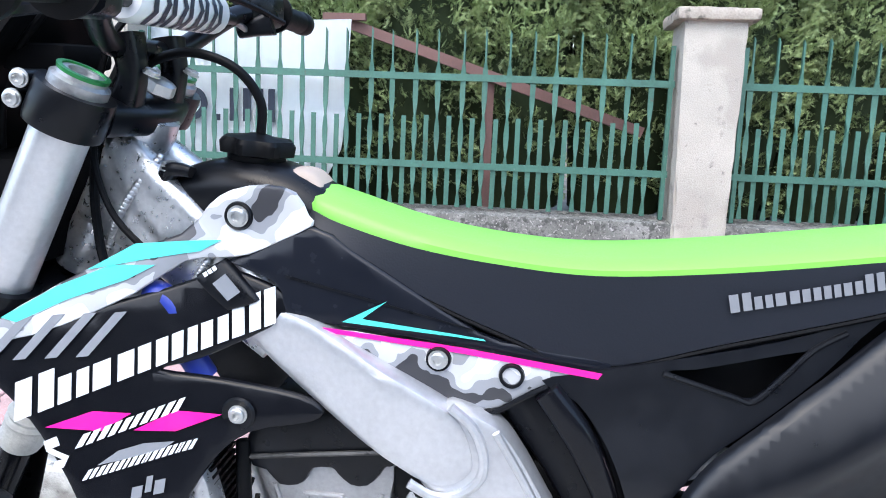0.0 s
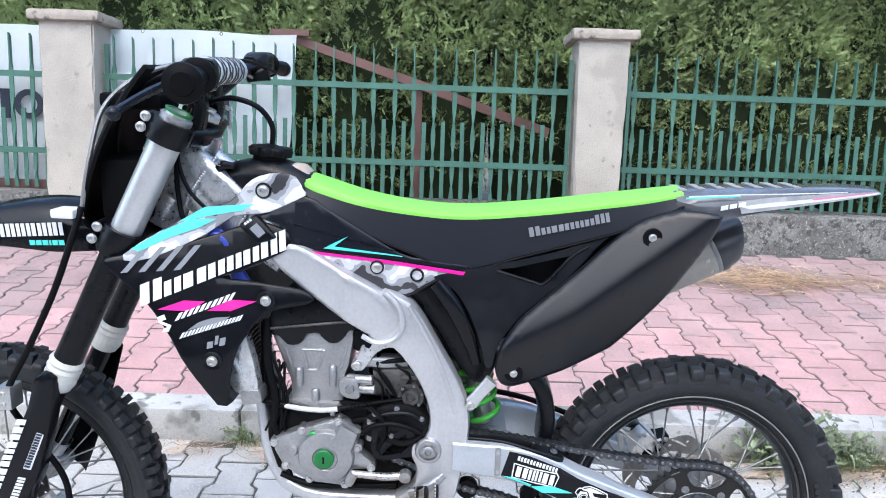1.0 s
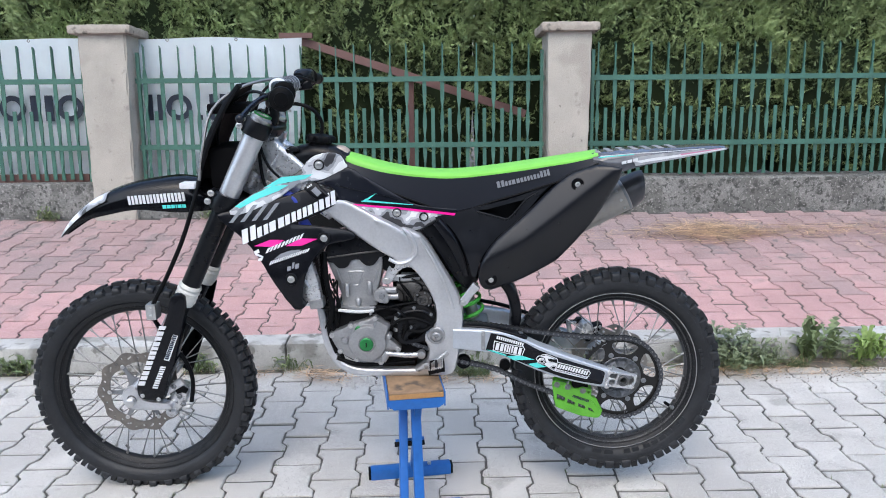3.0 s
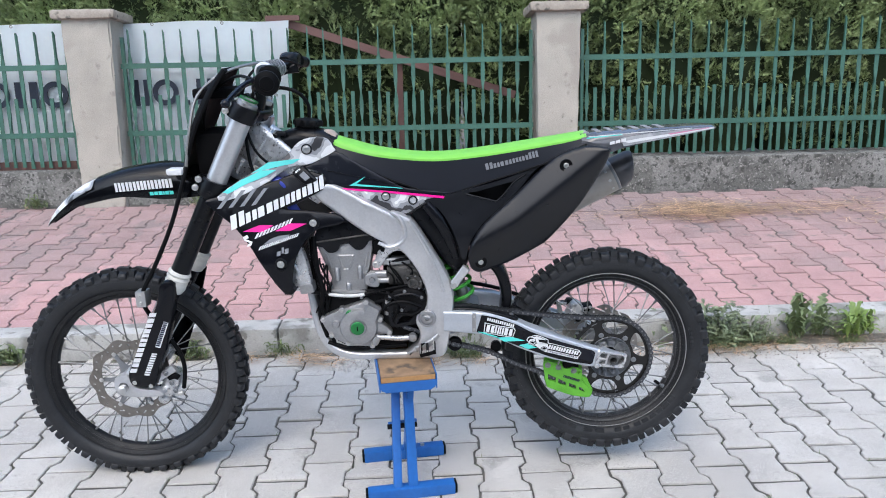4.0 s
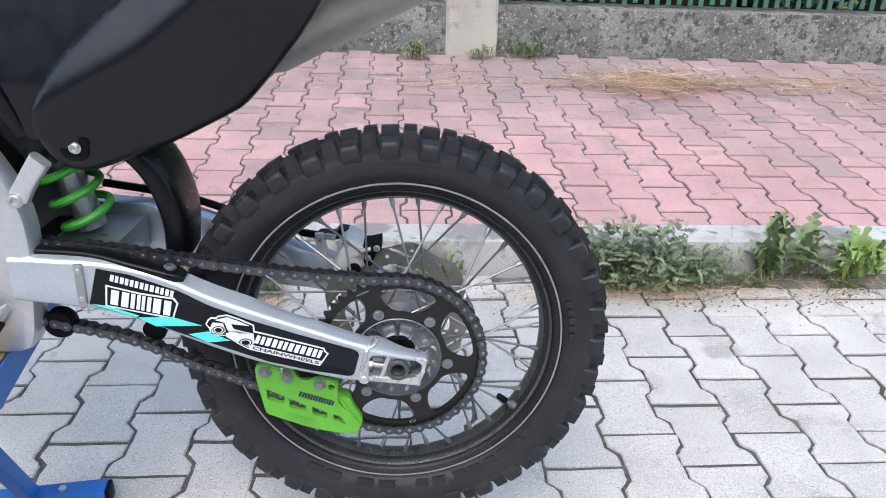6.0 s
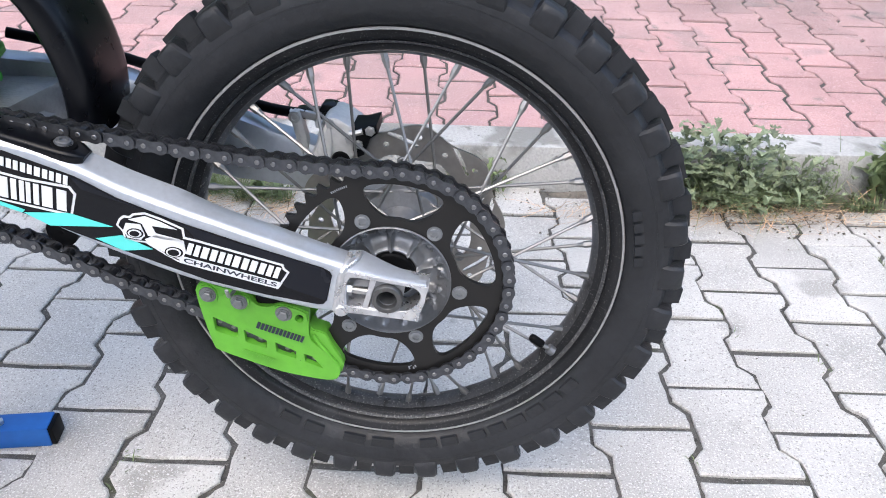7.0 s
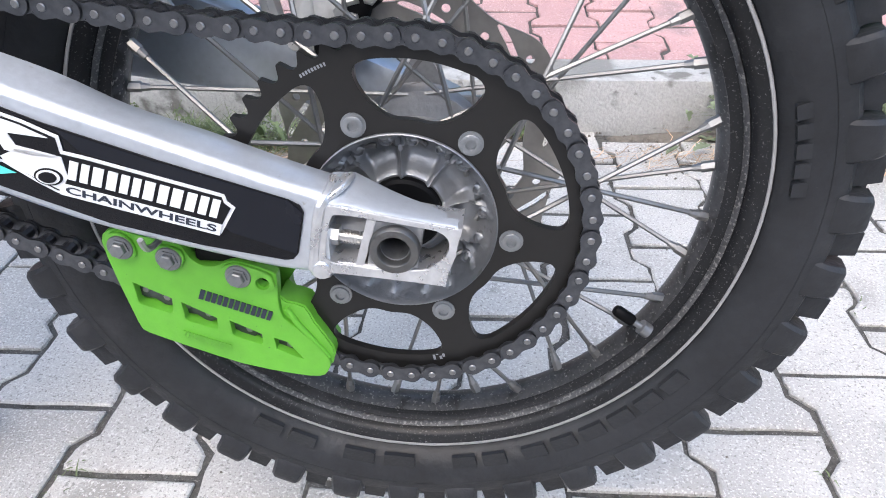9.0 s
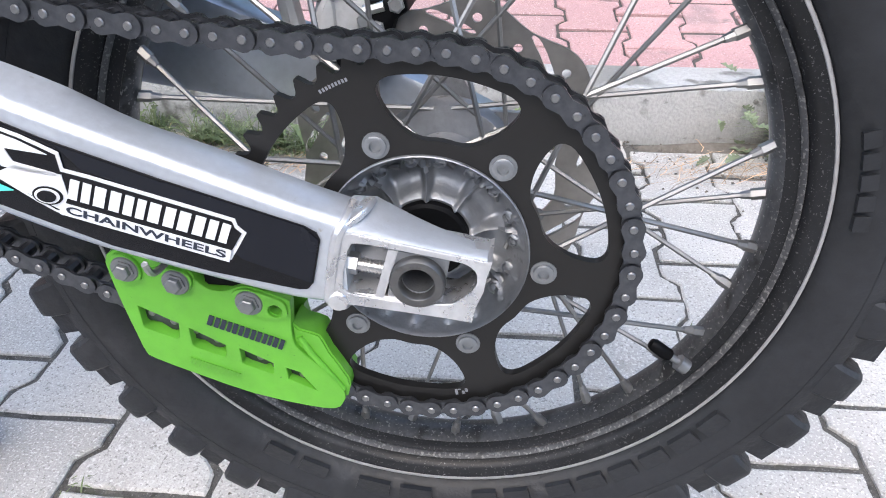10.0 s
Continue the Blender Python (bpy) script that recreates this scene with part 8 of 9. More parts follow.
    part("intake_duct", sweep([(-0.105, -0.060, 0.703), (-0.060, -0.066, 0.706), (-0.015, -0.060, 0.706)], [(0.030, 0.022), (0.034, 0.026), (0.030, 0.022)]), M_CAST, e)
    part("duct_band", lathe([(0.0165, -0.004), (0.0180, 0.0), (0.0165, 0.004)], ((-0.072, -0.065, 0.705), (1, 0, 0)), 20), M_HOSE, e)
    part("intake_boot", sweep([(-0.112, -0.060, 0.772), (-0.100, -0.064, 0.752), (-0.104, -0.060, 0.728)], [(0.034, 0.040), (0.040, 0.046), (0.034, 0.040)]), M_HOSE, e, "black rubber intake boot")
    rnd = random.Random(77)
    for k in range(11):
        x, z = -0.095 + 0.013 * k + rnd.uniform(-0.006, 0.006), 0.690 + rnd.uniform(-0.03, 0.03)
        part("wire", tube([(x, -0.070 - rnd.uniform(0, 0.012), z), (x + rnd.uniform(-0.02, 0.04), -0.086, z - rnd.uniform(0.02, 0.05)), (x + rnd.uniform(-0.01, 0.06), -0.084, z - rnd.uniform(0.06, 0.11))], rnd.uniform(0.0018, 0.0032), 6, 5), M_HOSE, e)
    for k in range(6):
        x = -0.300 + 0.006 * k
        part("wire", tube([(x, -0.080, 0.78 - 0.02 * k), (x + rnd.uniform(-0.006, 0.022), -0.092, 0.70), (x + rnd.uniform(0.0, 0.03), -0.096, 0.63), (x + rnd.uniform(-0.01, 0.02), -0.088, 0.55)], rnd.uniform(0.0022, 0.0038), 6, 6), M_HOSE, e)
    part("case_pin", lathe([(0.0, 0.05), (0.010, 0.05), (0.011, 0.0)], ((-0.085, -0.086, 0.545), (0.1, -0.3, 1)), 14), M_CAST, e)
    # throttle body, hoses
    part("throttle_body", sweep([(-0.110, -0.02, 0.735), (-0.060, -0.02, 0.740), (0.010, -0.02, 0.745), (0.07, -0.02, 0.75)], [(0.07, 0.07), (0.06, 0.06), (0.075, 0.075), (0.08, 0.08)]), M_DARK, e, "dark throttle body")
    # added dark box that stands for the shade behind the throttle body
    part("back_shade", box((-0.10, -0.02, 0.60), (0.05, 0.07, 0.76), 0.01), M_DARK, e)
    part("bracket", panel([(-0.1255, 0.697), (-0.117, 0.712), (-0.108, 0.735), (-0.092, 0.762), (-0.043, 0.768), (-0.012, 0.748), (-0.020, 0.736), (-0.050, 0.740), (-0.074, 0.728), (-0.090, 0.706), (-0.106, 0.687)], -0.070, -0.084, 0.004, n=2), M_POLISH, e, "aluminium engine bracket")
    for x, z in ((-0.112, 0.670), (-0.106, 0.650)):
        part("hose_stub", tube([(x - 0.02, -0.080, z), (x + 0.012, -0.086, z + 0.001), (x + 0.030, -0.088, z + 0.002)], 0.010, 12, 3), M_CAST, e)
    bolt("stub_bolt", e, (-0.114, -0.084, 0.700), 0.009, 0.007)
    hoses = (([(-0.265, -0.095, 0.612), (-0.220, -0.104, 0.610), (-0.180, -0.104, 0.609), (-0.150, -0.100, 0.611)], 0.0052, mat("clear_breather_tube", (0.55, 0.56, 0.55), 0.3), "milky breather tube"),
             ([(-0.150, -0.100, 0.611), (-0.110, -0.095, 0.616), (-0.050, -0.09, 0.605), (0.0, -0.085, 0.620)], 0.0055, M_HOSE, ""),
             ([(-0.295, -0.085, 0.790), (-0.288, -0.100, 0.700), (-0.275, -0.100, 0.620), (-0.290, -0.080, 0.540), (-0.270, -0.085, 0.470)], 0.008, M_HOSE, "black coolant hose"),
             ([(-0.305, -0.070, 0.780), (-0.300, -0.085, 0.660), (-0.285, -0.090, 0.580), (-0.250, -0.090, 0.450)], 0.006, M_HOSE, ""),
             ([(-0.270, -0.09, 0.455), (-0.20, -0.095, 0.436), (-0.10, -0.095, 0.440), (-0.03, -0.095, 0.446)], 0.0065, M_HOSE, ""),
             ([(-0.31, -0.09, 0.620), (-0.26, -0.095, 0.612), (-0.21, -0.090, 0.600)], 0.007, M_HOSE, ""),
             ([(-0.120, -0.085, 0.580), (-0.080, -0.095, 0.590), (-0.030, -0.095, 0.575), (0.0, -0.09, 0.550)], 0.007, M_HOSE, ""),
             ([(-0.10, -0.07, 0.700), (-0.04, -0.08, 0.712), (0.03, -0.06, 0.715)], 0.005, M_HOSE, ""))
    for pts, r, m, label in hoses:
        part("hose", tube(pts, r, 10, 6), m, e, label)
    part("blue_hose", tube([(-0.420, -0.060, 0.930), (-0.395, -0.080, 0.955), (-0.370, -0.085, 0.940), (-0.360, -0.085, 0.900), (-0.340, -0.080, 0.860)], 0.015, 12, 6), M_BLUEHOSE, e, "blue silicone coolant hose")
    part("hose_joint", tube([(-0.440, -0.065, 0.945), (-0.410, -0.078, 0.955), (-0.385, -0.082, 0.948)], 0.0125, 12, 4), M_CAST, e)


build_engine()


def build_radiator():
    r = part("radiator", box((-0.378, -0.122, 0.632), (-0.318, -0.040, 0.790), 0.008), M_CAST, BIKE, "aluminium radiator behind the shroud")
    r.matrix_basis = Matrix.Translation((-0.35, 0, 0.70)) @ Matrix.Rotation(radians(-8), 4, "Y") @ Matrix.Translation((0.35, 0, -0.70))
    for k in range(15):
        part("fin", box((-0.319, -0.114, 0.650 + 0.009 * k), (-0.312, -0.048, 0.6535 + 0.009 * k)), M_DARK, r, smooth=False)
    part("radiator_side", panel([(-0.345, 0.790), (-0.322, 0.762), (-0.310, 0.715), (-0.3025, 0.672), (-0.3014, 0.650), (-0.333, 0.633), (-0.3487, 0.633), (-0.3495, 0.650), (-0.370, 0.685), (-0.380, 0.740)], -0.100, -0.128, 0.004, n=2, sharp=True), M_POLISH, BIKE, "bright aluminium radiator end tank")
    part("tank_foot", box((-0.346, -0.132, 0.622), (-0.304, -0.060, 0.652), 0.006), M_CAST, r)
    part("tank_rib", tube([(-0.352, -0.130, 0.735), (-0.338, -0.130, 0.690)], 0.0045, 8, 2), M_POLISH, r)
    part("louvre", panel([(-0.420, 0.700), (-0.352, 0.655), (-0.345, 0.640), (-0.375, 0.632)], -0.11, -0.155, 0.004, n=2), M_BLACK, BIKE, "black radiator louvre")


build_radiator()


def build_shock():
    a, b = Vector((0.085, 0.0, 0.800)), Vector((0.150, 0.0, 0.555))
    d = (b - a)
    u, s = Vector((0, 1, 0)), d.normalized().cross(Vector((0, 1, 0)))
    pts = []
    for k in range(7 * 16 + 1):
        t = k / (7 * 16)
        w = 2 * math.pi * 7 * t
        pts.append(a + d * t + (u * math.cos(w) + s * math.sin(w)) * 0.036)
    bm = bmesh.new()
    add_tube(bm, pts, 0.0062, 8)
    sp = part("shock_spring", bm, M_SPRING, BIKE, "green rear shock spring")
    part("damper", tube([a, b], 0.020, 16, 3), M_CAST, sp)
    part("linkage", sweep([(0.10, 0.0, 0.46), (0.155, 0.0, 0.50), (0.21, 0.0, 0.50)], [(0.06, 0.04), (0.07, 0.05), (0.06, 0.04)]), M_CAST, BIKE)


build_shock()

# ---- lift stand ----
def build_stand():
    s = thing("lift_stand", "blue painted steel lift stand with a worn plywood top", "stand", basis=pose(-0.038, -0.110, 0, 0, 0, 9.5))
    part("top_tray", box((-0.080, -0.106, 0.352), (0.080, 0.240, 0.378), 0.004), M_BLUE, s, "blue steel tray")
    bm = bmesh.new()
    rows = []
    for z, w in ((0.350, 0.066), (0.364, 0.083), (0.381, 0.085)):
        rows.append([bm.verts.new((x, y, z)) for x, y in ((-w, -0.107), (w, -0.107), (w, -0.111), (-w, -0.111))])
    ring_faces(bm, rows)
    part("tray_front", bm, M_BLUE, s, smooth=False)
    for sx in (-1, 1):
        part("tray_side", box((sx * 0.0835 - 0.002, -0.108, 0.352), (sx * 0.0835 + 0.002, 0.240, 0.398), 0.001), M_BLUE, s, smooth=False)
    part("board", box((-0.080, -0.108, 0.379), (0.080, 0.238, 0.401), 0.002), M_WOOD, s, "worn brown plywood board")
    part("board_edge", box((-0.079, -0.1098, 0.3825), (0.079, -0.1083, 0.397)), M_PLY, s, "orange plywood edge", smooth=False)
    for x0, y0, x1, y1, w in ((-0.028, 0.040, -0.043, -0.108, 0.026), (0.005, -0.010, 0.004, -0.108, 0.030), (0.010, -0.060, 0.008, 0.106, 0.022)):
        bm = sweep([(x0, y0, 0.355), ((x0 + x1) / 2, (y0 + y1) / 2, 0.19), (x1, y1, 0.030)], [(w, 0.030), (w, 0.030), (w, 0.030)], up=(0, 1, 0), power=9)
        part("leg", bm, M_BLUE, s, "square blue steel leg")
    part("leg_plate", sweep([(-0.058, -0.020, 0.195), (-0.030, -0.021, 0.197), (0.030, -0.020, 0.199)], [(0.010, 0.020), (0.010, 0.020), (0.010, 0.020)], up=(0, 0, 1)), M_BLUE, s)
    part("pivot_bolt", tube([(-0.062, -0.030, 0.195), (0.030, -0.030, 0.195)], 0.008, 8, 2), M_DARK, s)
    for y in (0.107, -0.113):
        bm = bmesh.new()
        add_box(bm, (-0.134, -0.018, 0.0), (0.131, 0.018, 0.036), None, 0.003)
        foot = part("foot_bar", bm, M_BLUE, s, "blue square foot bar", basis=pose(0, y, 0.001))
        for x in (-0.137, 0.134):
            part("end_plug", box((x - 0.004, -0.0165, 0.002), (x + 0.004, 0.0165, 0.034), 0.002), M_HOSE, foot, "black rubber end plug")
    part("foot_bolt", tube([(0.060, 0.105, 0.035), (0.060, 0.105, 0.043)], 0.007, 6, 2), M_BOLT, s)


build_stand()

# ---- weeds, straw, grass, litter ----
def blade(verts, faces, base, direction, length, width, droop, segs=4):
    """A narrow leaf that bends over."""
    d = Vector((direction[0], direction[1], 0)).normalized()
    side = d.cross(Vector((0, 0, 1)))
    i0 = len(verts)
    for k in range(segs + 1):
        u = k / segs
        p = Vector(base) + d * length * (direction[2] * u + 0.5 * droop * u * u) + Vector((0, 0, 1)) * length * (u - 0.55 * droop * u * u)
        w = width * (1 - u ** 1.6) * (0.55 + 0.9 * u if u < 0.5 else 1.0)
        verts += [tuple(p - side * w), tuple(p + side * w)]
    for k in range(segs):
        a = i0 + 2 * k
        faces.append((a, a + 1, a + 3, a + 2))


def tooth_leaf(verts, faces, base, angle, length, width, rise, tooth=0.35, n=8):
    """A dandelion leaf: a toothed blade that arches from its base; tooth: how deeply it is cut."""
    d = Vector((math.cos(angle), math.sin(angle), 0))
    side = d.cross(Vector((0, 0, 1)))
    i0 = len(verts)
    for k in range(n + 1):
        u = k / n
        p = Vector(base) + d * length * (0.35 * u + 0.5 * u * u) * (1.1 - rise * 0.5) + Vector((0, 0, length * rise * math.sin(u * 2.1)))
        w = width * (0.18 + math.sin(math.pi * min(u * 1.05, 1)) ** 0.7) * (0.9 + tooth if k % 2 else 0.9 - tooth)
        verts += [tuple(p - side * w + Vector((0, 0, 0.004 * (k % 2)))), tuple(p), tuple(p + side * w + Vector((0, 0, 0.004 * (k % 2))))]
    for k in range(n):
        a = i0 + 3 * k
        faces.append((a, a + 1, a + 4, a + 3))
        faces.append((a + 1, a + 2, a + 5, a + 4))


def build_weed(x, y, z, size, leaves, seed, label, style="mixed"):
    """A weed of one leafy part and one of grass blades; style: mixed, bush (small leaves on many stems),
    dandelion (long cut leaves from one root) or broad (plain oval leaves from one root)."""
    rnd = random.Random(seed)
    verts, faces = [], []
    for k in range(leaves * 2 if style != "tuft" else leaves // 3):
        a = rnd.uniform(0, 2 * math.pi)
        if style == "bush":
            h = abs(rnd.gauss(0, 0.45)) * size
            b = (rnd.gauss(0, 0.42) * size, rnd.gauss(0, 0.16) * size, min(h, 0.85 * size))
            tooth_leaf(verts, faces, b, a, size * rnd.uniform(0.12, 0.30), size * rnd.uniform(0.030, 0.060), rnd.uniform(-0.2, 0.8), 0.25)
        elif style == "dandelion":
            b = (rnd.gauss(0, 0.09) * size, rnd.gauss(0, 0.05) * size, 0.0)
            tooth_leaf(verts, faces, b, a, size * rnd.uniform(0.45, 1.05), size * rnd.uniform(0.035, 0.060), rnd.uniform(0.35, 1.0), 0.62, 14)
        elif style == "broad":
            b = (rnd.gauss(0, 0.14) * size, rnd.gauss(0, 0.08) * size, abs(rnd.gauss(0, 0.05)) * size)
            tooth_leaf(verts, faces, b, a, size * rnd.uniform(0.30, 0.85), size * rnd.uniform(0.045, 0.075), rnd.uniform(0.35, 1.0), 0.10)
        else:
            b = (rnd.gauss(0, 0.30) * size, rnd.gauss(0, 0.12) * size, abs(rnd.gauss(0, 0.22)) * size)
            tooth_leaf(verts, faces, b, a, size * rnd.uniform(0.25, 0.7), size * rnd.uniform(0.03, 0.07), rnd.uniform(0.2, 0.9))
    leaf = {"bush": M_WEEDGREY, "broad": M_WEEDPALE}.get(style, M_WEED)
    w = tagged(part("weed", quads("weed", verts, faces, leaf), leaf), label, "weed", "weeds along the kerb", "stuff")
    w.matrix_basis = YAW @ pose(x, y, z)
    verts, faces = [], []
    for k in range(int(leaves * {"bush": 1.6, "mixed": 3.5, "tuft": 6}.get(style, 0.8))):
        a = rnd.uniform(0, 2 * math.pi)
        blade(verts, faces, (rnd.uniform(-0.6, 0.6) * size, rnd.uniform(-0.2, 0.15) * size, 0), (math.cos(a), math.sin(a), rnd.uniform(0.1, 0.9)), size * rnd.uniform(0.3, 1.0), 0.0016, rnd.uniform(0.4, 1.4))
    part("grass_blades", quads("grass_blades", verts, faces, M_WEED), M_WEED, w)
    verts, faces = [], []
    for k in range(leaves):
        a = rnd.uniform(0, 2 * math.pi)
        blade(verts, faces, (rnd.uniform(-0.6, 0.6) * size, rnd.uniform(-0.3, 0.1) * size, 0), (math.cos(a), math.sin(a), rnd.uniform(0.5, 1.6)), size * rnd.uniform(0.15, 0.5), 0.0010, rnd.uniform(0.8, 1.6), 3)
    part("dry_blades", quads("dry_blades", verts, faces, M_STRAW), M_STRAW, w)


build_weed(1.30, 0.83, 0.0, 0.21, 190, 1, "grey-green bushy weed with grass growing at the kerb", "bush")
build_weed(1.50, 0.83, 0.0, 0.13, 110, 9, "small grassy weed with bent blades at the kerb", "bush")
build_weed(1.72, 0.85, 0.02, 0.22, 15, 3, "dandelion with long cut leaves at the kerb", "dandelion")
build_weed(1.83, 0.86, 0.02, 0.20, 12, 4, "dandelion with long cut leaves at the kerb", "dandelion")
build_weed(1.99, 0.85, 0.02, 0.18, 30, 5, "yellow-green weed with broad leaves at the kerb", "broad")
for args in ((2.32, 0.85, 0.0, 0.14, 40, 15), (2.75, 0.85, 0.0, 0.16, 60, 6), (3.2, 0.85, 0, 0.16, 50, 16)):
    build_weed(*args, "grey-green weed growing at the kerb", "bush")
for args in ((0.20, 0.79, 0.0, 0.12, 44, 13), (0.05, 0.82, 0.0, 0.10, 46, 17), (-0.12, 0.85, 0.0, 0.09, 34, 18), (1.66, 0.82, 0.0, 0.08, 24, 19), (1.95, 0.82, 0.0, 0.08, 20, 20)):
    build_weed(*args, "thin green and dry grass tuft at the kerb", "tuft")
for args in ((-1.02, 0.86, 0.0, 0.12, 22, 7), (-1.85, 0.86, 0.0, 0.14, 24, 8), (-0.62, 0.86, 0.0, 0.10, 14, 14), (0.72, 0.86, 0.0, 0.10, 14, 12)):
    build_weed(*args, "small green weed tuft at the kerb")
for args in ((-1.55, 2.88, 0.285, 0.10, 16, 21), (-2.7, 2.88, 0.285, 0.12, 18, 22), (1.30, 2.86, 0.285, 0.15, 20, 23), (0.70, 2.80, 0.28, 0.12, 18, 24), (1.05, 2.82, 0.28, 0.10, 12, 25)):
    build_weed(*args, "weed tuft at the foot of the plinth wall")


def build_litter(name, label, category, material, n, cx, cy, sx, sy, z, length, width, seed, slope=0.0, lift=0.02):
    """Loose bent stalks lying about in a patch of clumps."""
    rnd = random.Random(seed)
    verts, faces = [], []
    clumps = [(rnd.gauss(0, sx), rnd.gauss(0, sy), rnd.uniform(-0.6, 0.6)) for k in range(max(3, n // 45))]
    for k in range(n):
        ox, oy, lie = clumps[rnd.randrange(len(clumps))]
        x, y = cx + ox + rnd.gauss(0, sx * 0.45), cy + oy + rnd.gauss(0, sy * 0.45)
        a = lie + rnd.gauss(0, 0.35) if rnd.random() < 0.7 else rnd.uniform(0, math.pi)
        l = length * rnd.uniform(0.25, 1.2)
        curl = rnd.gauss(0, 0.5)
        w = width * rnd.uniform(0.5, 1.3)
        h = z + slope * (y - 1.017) + rnd.uniform(0.002, lift)
        i = len(verts)
        for j in range(4):
            g = a + curl * (j - 1.5) / 3
            p = Vector((x + math.cos(g) * l * (j - 1.5) / 3, y + math.sin(g) * l * (j - 1.5) / 3, h + rnd.uniform(0, 0.3) * lift))
            q = Vector((-math.sin(g), math.cos(g), 0)) * w
            verts += [tuple(p - q), tuple(p + q)]
        faces += [(i + 2 * j, i + 2 * j + 1, i + 2 * j + 3, i + 2 * j + 2) for j in range(3)]
    o = tagged(part(name, quads(name, verts, faces, material), material), label, category, kind="stuff")
    o.matrix_basis = YAW


SL = 0.178 / 1.915
build_litter("straw", "dry tan straw strewn on the pavement", "straw", M_STRAW, 430, 1.85, 2.42, 0.27, 0.10, 0.112, 0.30, 0.0017, 31, SL, 0.035)
build_litter("straw", "scattered tan straw stalks on the pavement", "straw", M_STRAW, 420, 2.35, 2.44, 0.60, 0.16, 0.112, 0.20, 0.0014, 32, SL, 0.015)
build_litter("dry_grass", "dry grass lying along the kerb", "dry grass", M_STRAW, 420, 1.6, 0.77, 0.45, 0.045, 0.0, 0.08, 0.0007, 33, 0, 0.02)
build_litter("dry_grass", "dry grass lying along the kerb", "dry grass", M_STRAW, 160, -0.62, 0.80, 0.12, 0.04, 0.0, 0.12, 0.0010, 34, 0, 0.03)
build_litter("dry_grass", "dry grass lying along the kerb", "dry grass", M_STRAW, 120, 0.20, 0.74, 0.10, 0.04, 0.0, 0.09, 0.0010, 35, 0, 0.02)


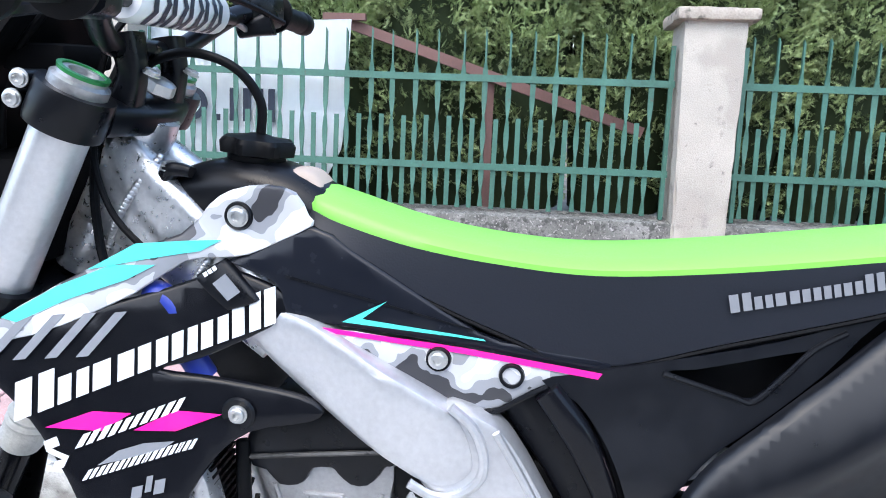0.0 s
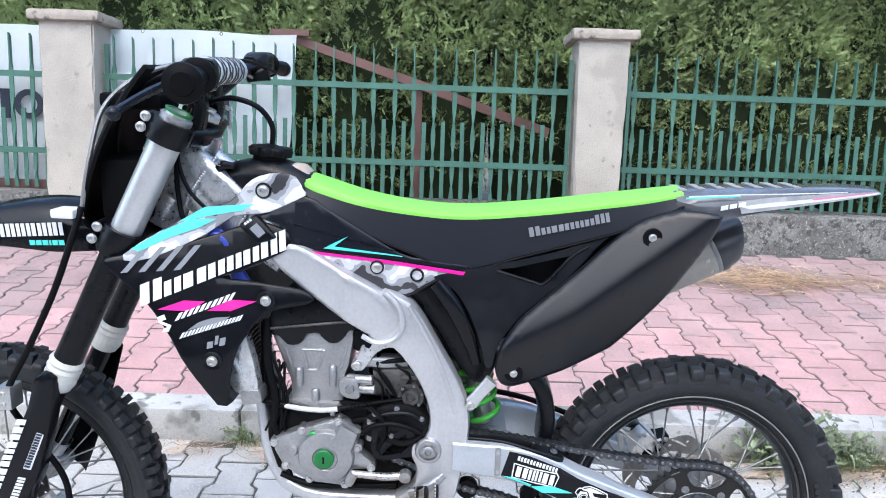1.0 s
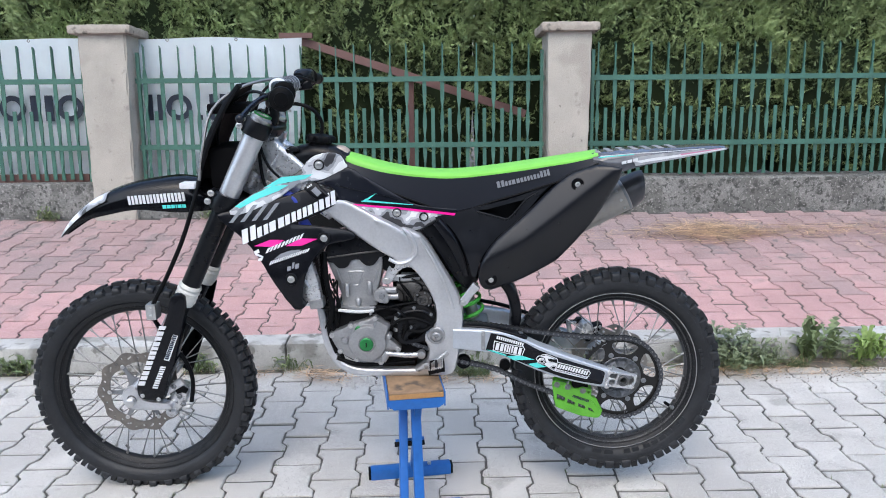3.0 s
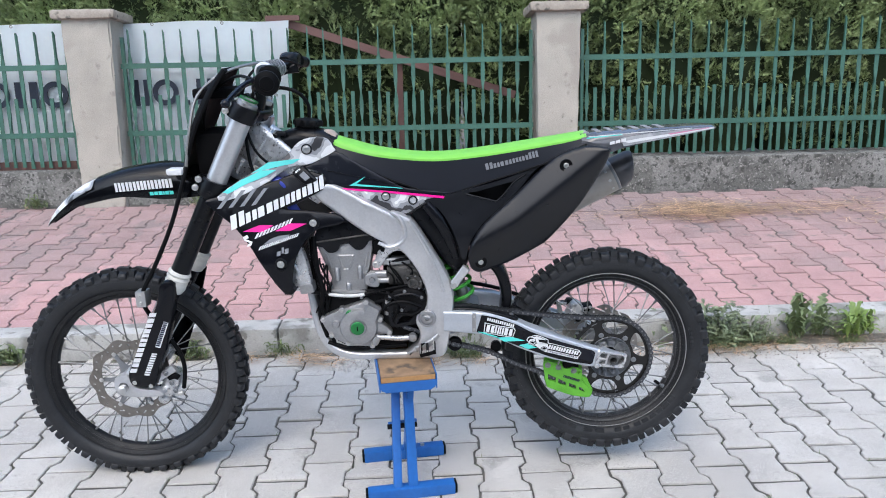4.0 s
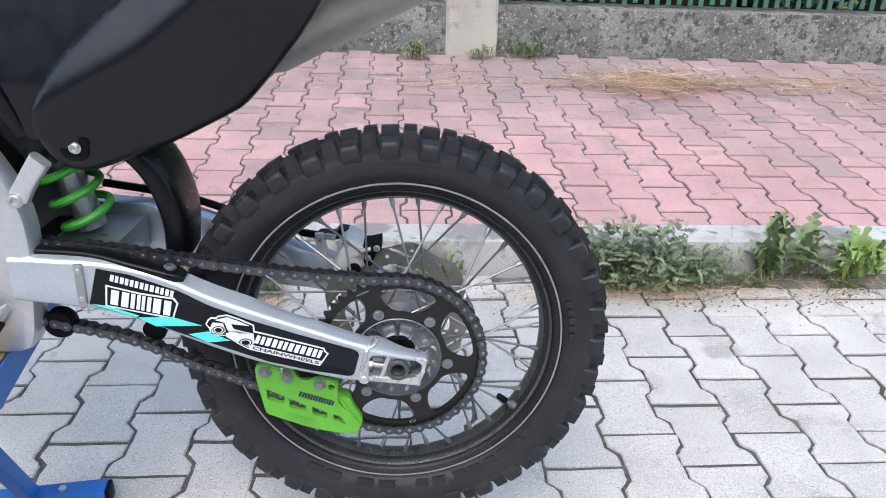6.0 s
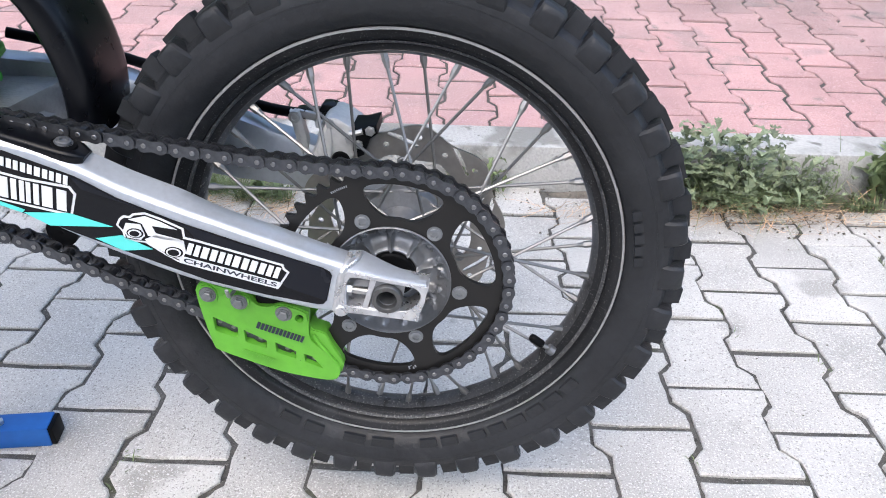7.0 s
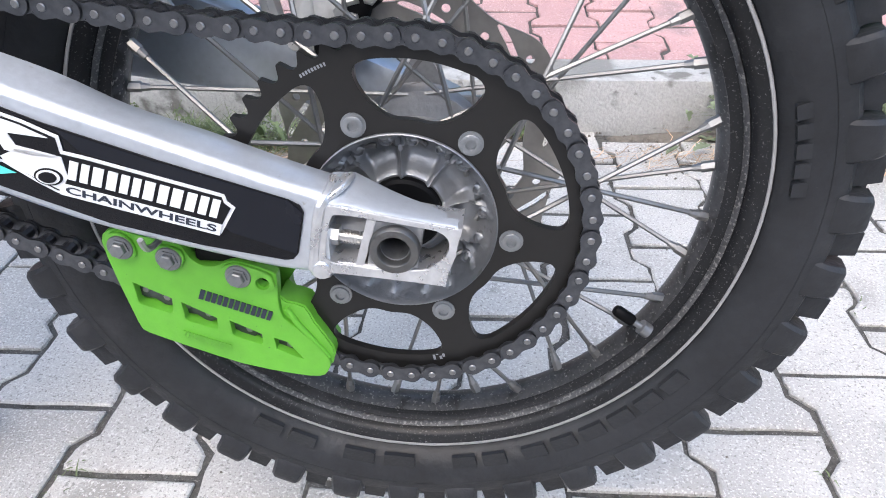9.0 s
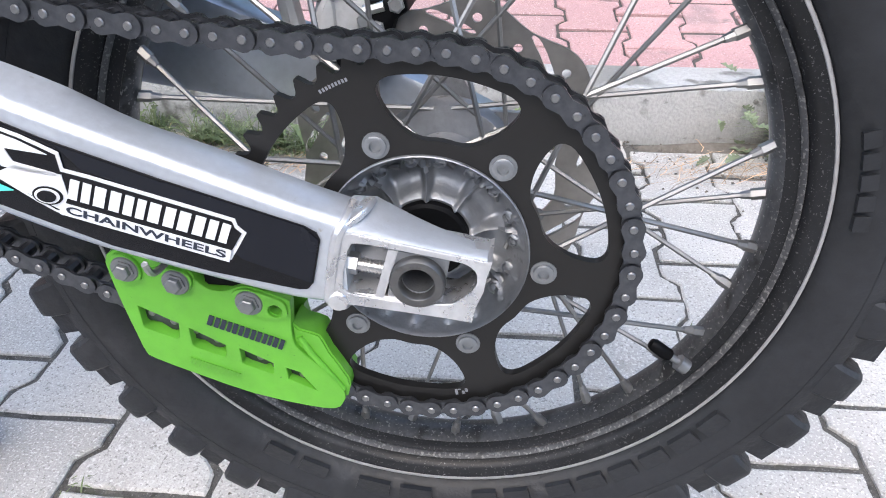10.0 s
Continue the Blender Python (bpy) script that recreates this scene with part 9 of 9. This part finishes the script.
def build_moss():
    """Moss and small grass in the joints, gravel crumbs along the kerb."""
    rnd = random.Random(44)
    verts, faces = [], []
    for k in range(150):
        col = rnd.randrange(8, 52)
        x = -4.2685 + PITCH * (col + 0.5) + rnd.uniform(-0.008, 0.008)
        y = rnd.uniform(-0.9, 0.85)
        for j in range(rnd.randrange(5, 14)):
            a = rnd.uniform(0, 6.28)
            blade(verts, faces, (x + rnd.gauss(0, 0.006), y + rnd.gauss(0, 0.014), -0.008), (math.cos(a), math.sin(a), rnd.uniform(0.2, 0.9)), rnd.uniform(0.008, 0.024), 0.0016, rnd.uniform(0.3, 1.0), 2)
    o = tagged(part("joint_moss", quads("joint_moss", verts, faces, M_WEED), M_WEED), "moss and tiny grass in the paver joints", "moss", kind="stuff")
    o.matrix_basis = YAW
    verts, faces = [], []
    for k in range(2300):
        if k >= 900:
            x, y, z = rnd.gauss(1.65, 0.42), KERB_Y - 0.02 - abs(rnd.gauss(0, 0.085)), 0.0
        elif k < 600:
            x, y, z = rnd.uniform(-3, 3.5), KERB_Y - abs(rnd.gauss(0, 0.05)) - 0.004, 0.0
        else:
            x, y, z = rnd.uniform(-2.5, 3), rnd.uniform(-1.0, 0.85), 0.0
        r = rnd.uniform(0.001, 0.0045) if k < 600 or k >= 900 else rnd.uniform(0.0008, 0.0025)
        i = len(verts)
        verts += [(x + r, y, z), (x - r * 0.6, y + r, z), (x - r * 0.7, y - r * 0.8, z), (x, y, z + r * 1.1)]
        faces += [(i, i + 1, i + 3), (i + 1, i + 2, i + 3), (i + 2, i, i + 3)]
    o = tagged(part("grit", quads("grit", verts, faces, M_SOIL), M_SOIL), "grit and crumbs on the road along the kerb", "grit", kind="stuff")
    o.matrix_basis = YAW


def build_rubble():
    """Pale crumbs of broken concrete swept against the kerb."""
    rnd = random.Random(52)
    verts, faces = [], []
    for k in range(260):
        x, y = rnd.gauss(-0.33, 0.09), rnd.gauss(0.72, 0.035)
        r = rnd.uniform(0.002, 0.009) if k % 6 else rnd.uniform(0.008, 0.016)
        i = len(verts)
        ring = [(x + r * rnd.uniform(0.6, 1.1) * math.cos(a), y + r * rnd.uniform(0.6, 1.1) * math.sin(a), 0.0) for a in (0.3, 1.8, 3.3, 4.9)]
        verts += ring + [(x + r * 0.2, y, r * rnd.uniform(0.4, 0.8)), (x - r * 0.3, y + r * 0.2, r * rnd.uniform(0.4, 0.8))]
        faces += [(i, i + 1, i + 5, i + 4), (i + 1, i + 2, i + 5), (i + 2, i + 3, i + 4, i + 5), (i + 3, i, i + 4)]
    tagged(part("rubble", quads("rubble", verts, faces, M_PAVER), M_PAVER), "pale crumbs of broken concrete beside the kerb", "rubble", kind="stuff")


build_moss()
build_rubble()
bank = bmesh.new()
add_lathe(bank, [(0.0, 0.012), (0.5, 0.010), (0.9, 0.003), (1.0, -0.004)], ((0, 0, 0), (0, 0, 1)), 40)
for v in bank.verts:
    v.co.x, v.co.y = v.co.x * 0.95, v.co.y * (0.055 + 0.04 * noise.noise(Vector((v.co.x * 6, 2, 0))))
    v.co.z += 0.008 * noise.noise(v.co * 14) + 0.004 * noise.noise(v.co * 45)
soil_strip = tagged(part("soil_strip", bank, M_SOIL), "dark soil gathered along the kerb under the weeds", "soil", kind="structure")
soil_strip.matrix_basis = YAW @ pose(1.85, 0.86, 0.0)

# ---- paver courses ----
lay(ROAD, M_PAVER, -6.5325, 7.0, -6.837, KERB_Y + 0.02, (-1.5, 2.1, -0.75, 1), 11, 0.192)
lay(WALKWAY, M_PINK, -6.9485, 8.0, 0.0055, 1.95, (-0.9, 3.0, -0.1, 2), 23, 0.1875, (M_PINKMID, M_PINKOLD))
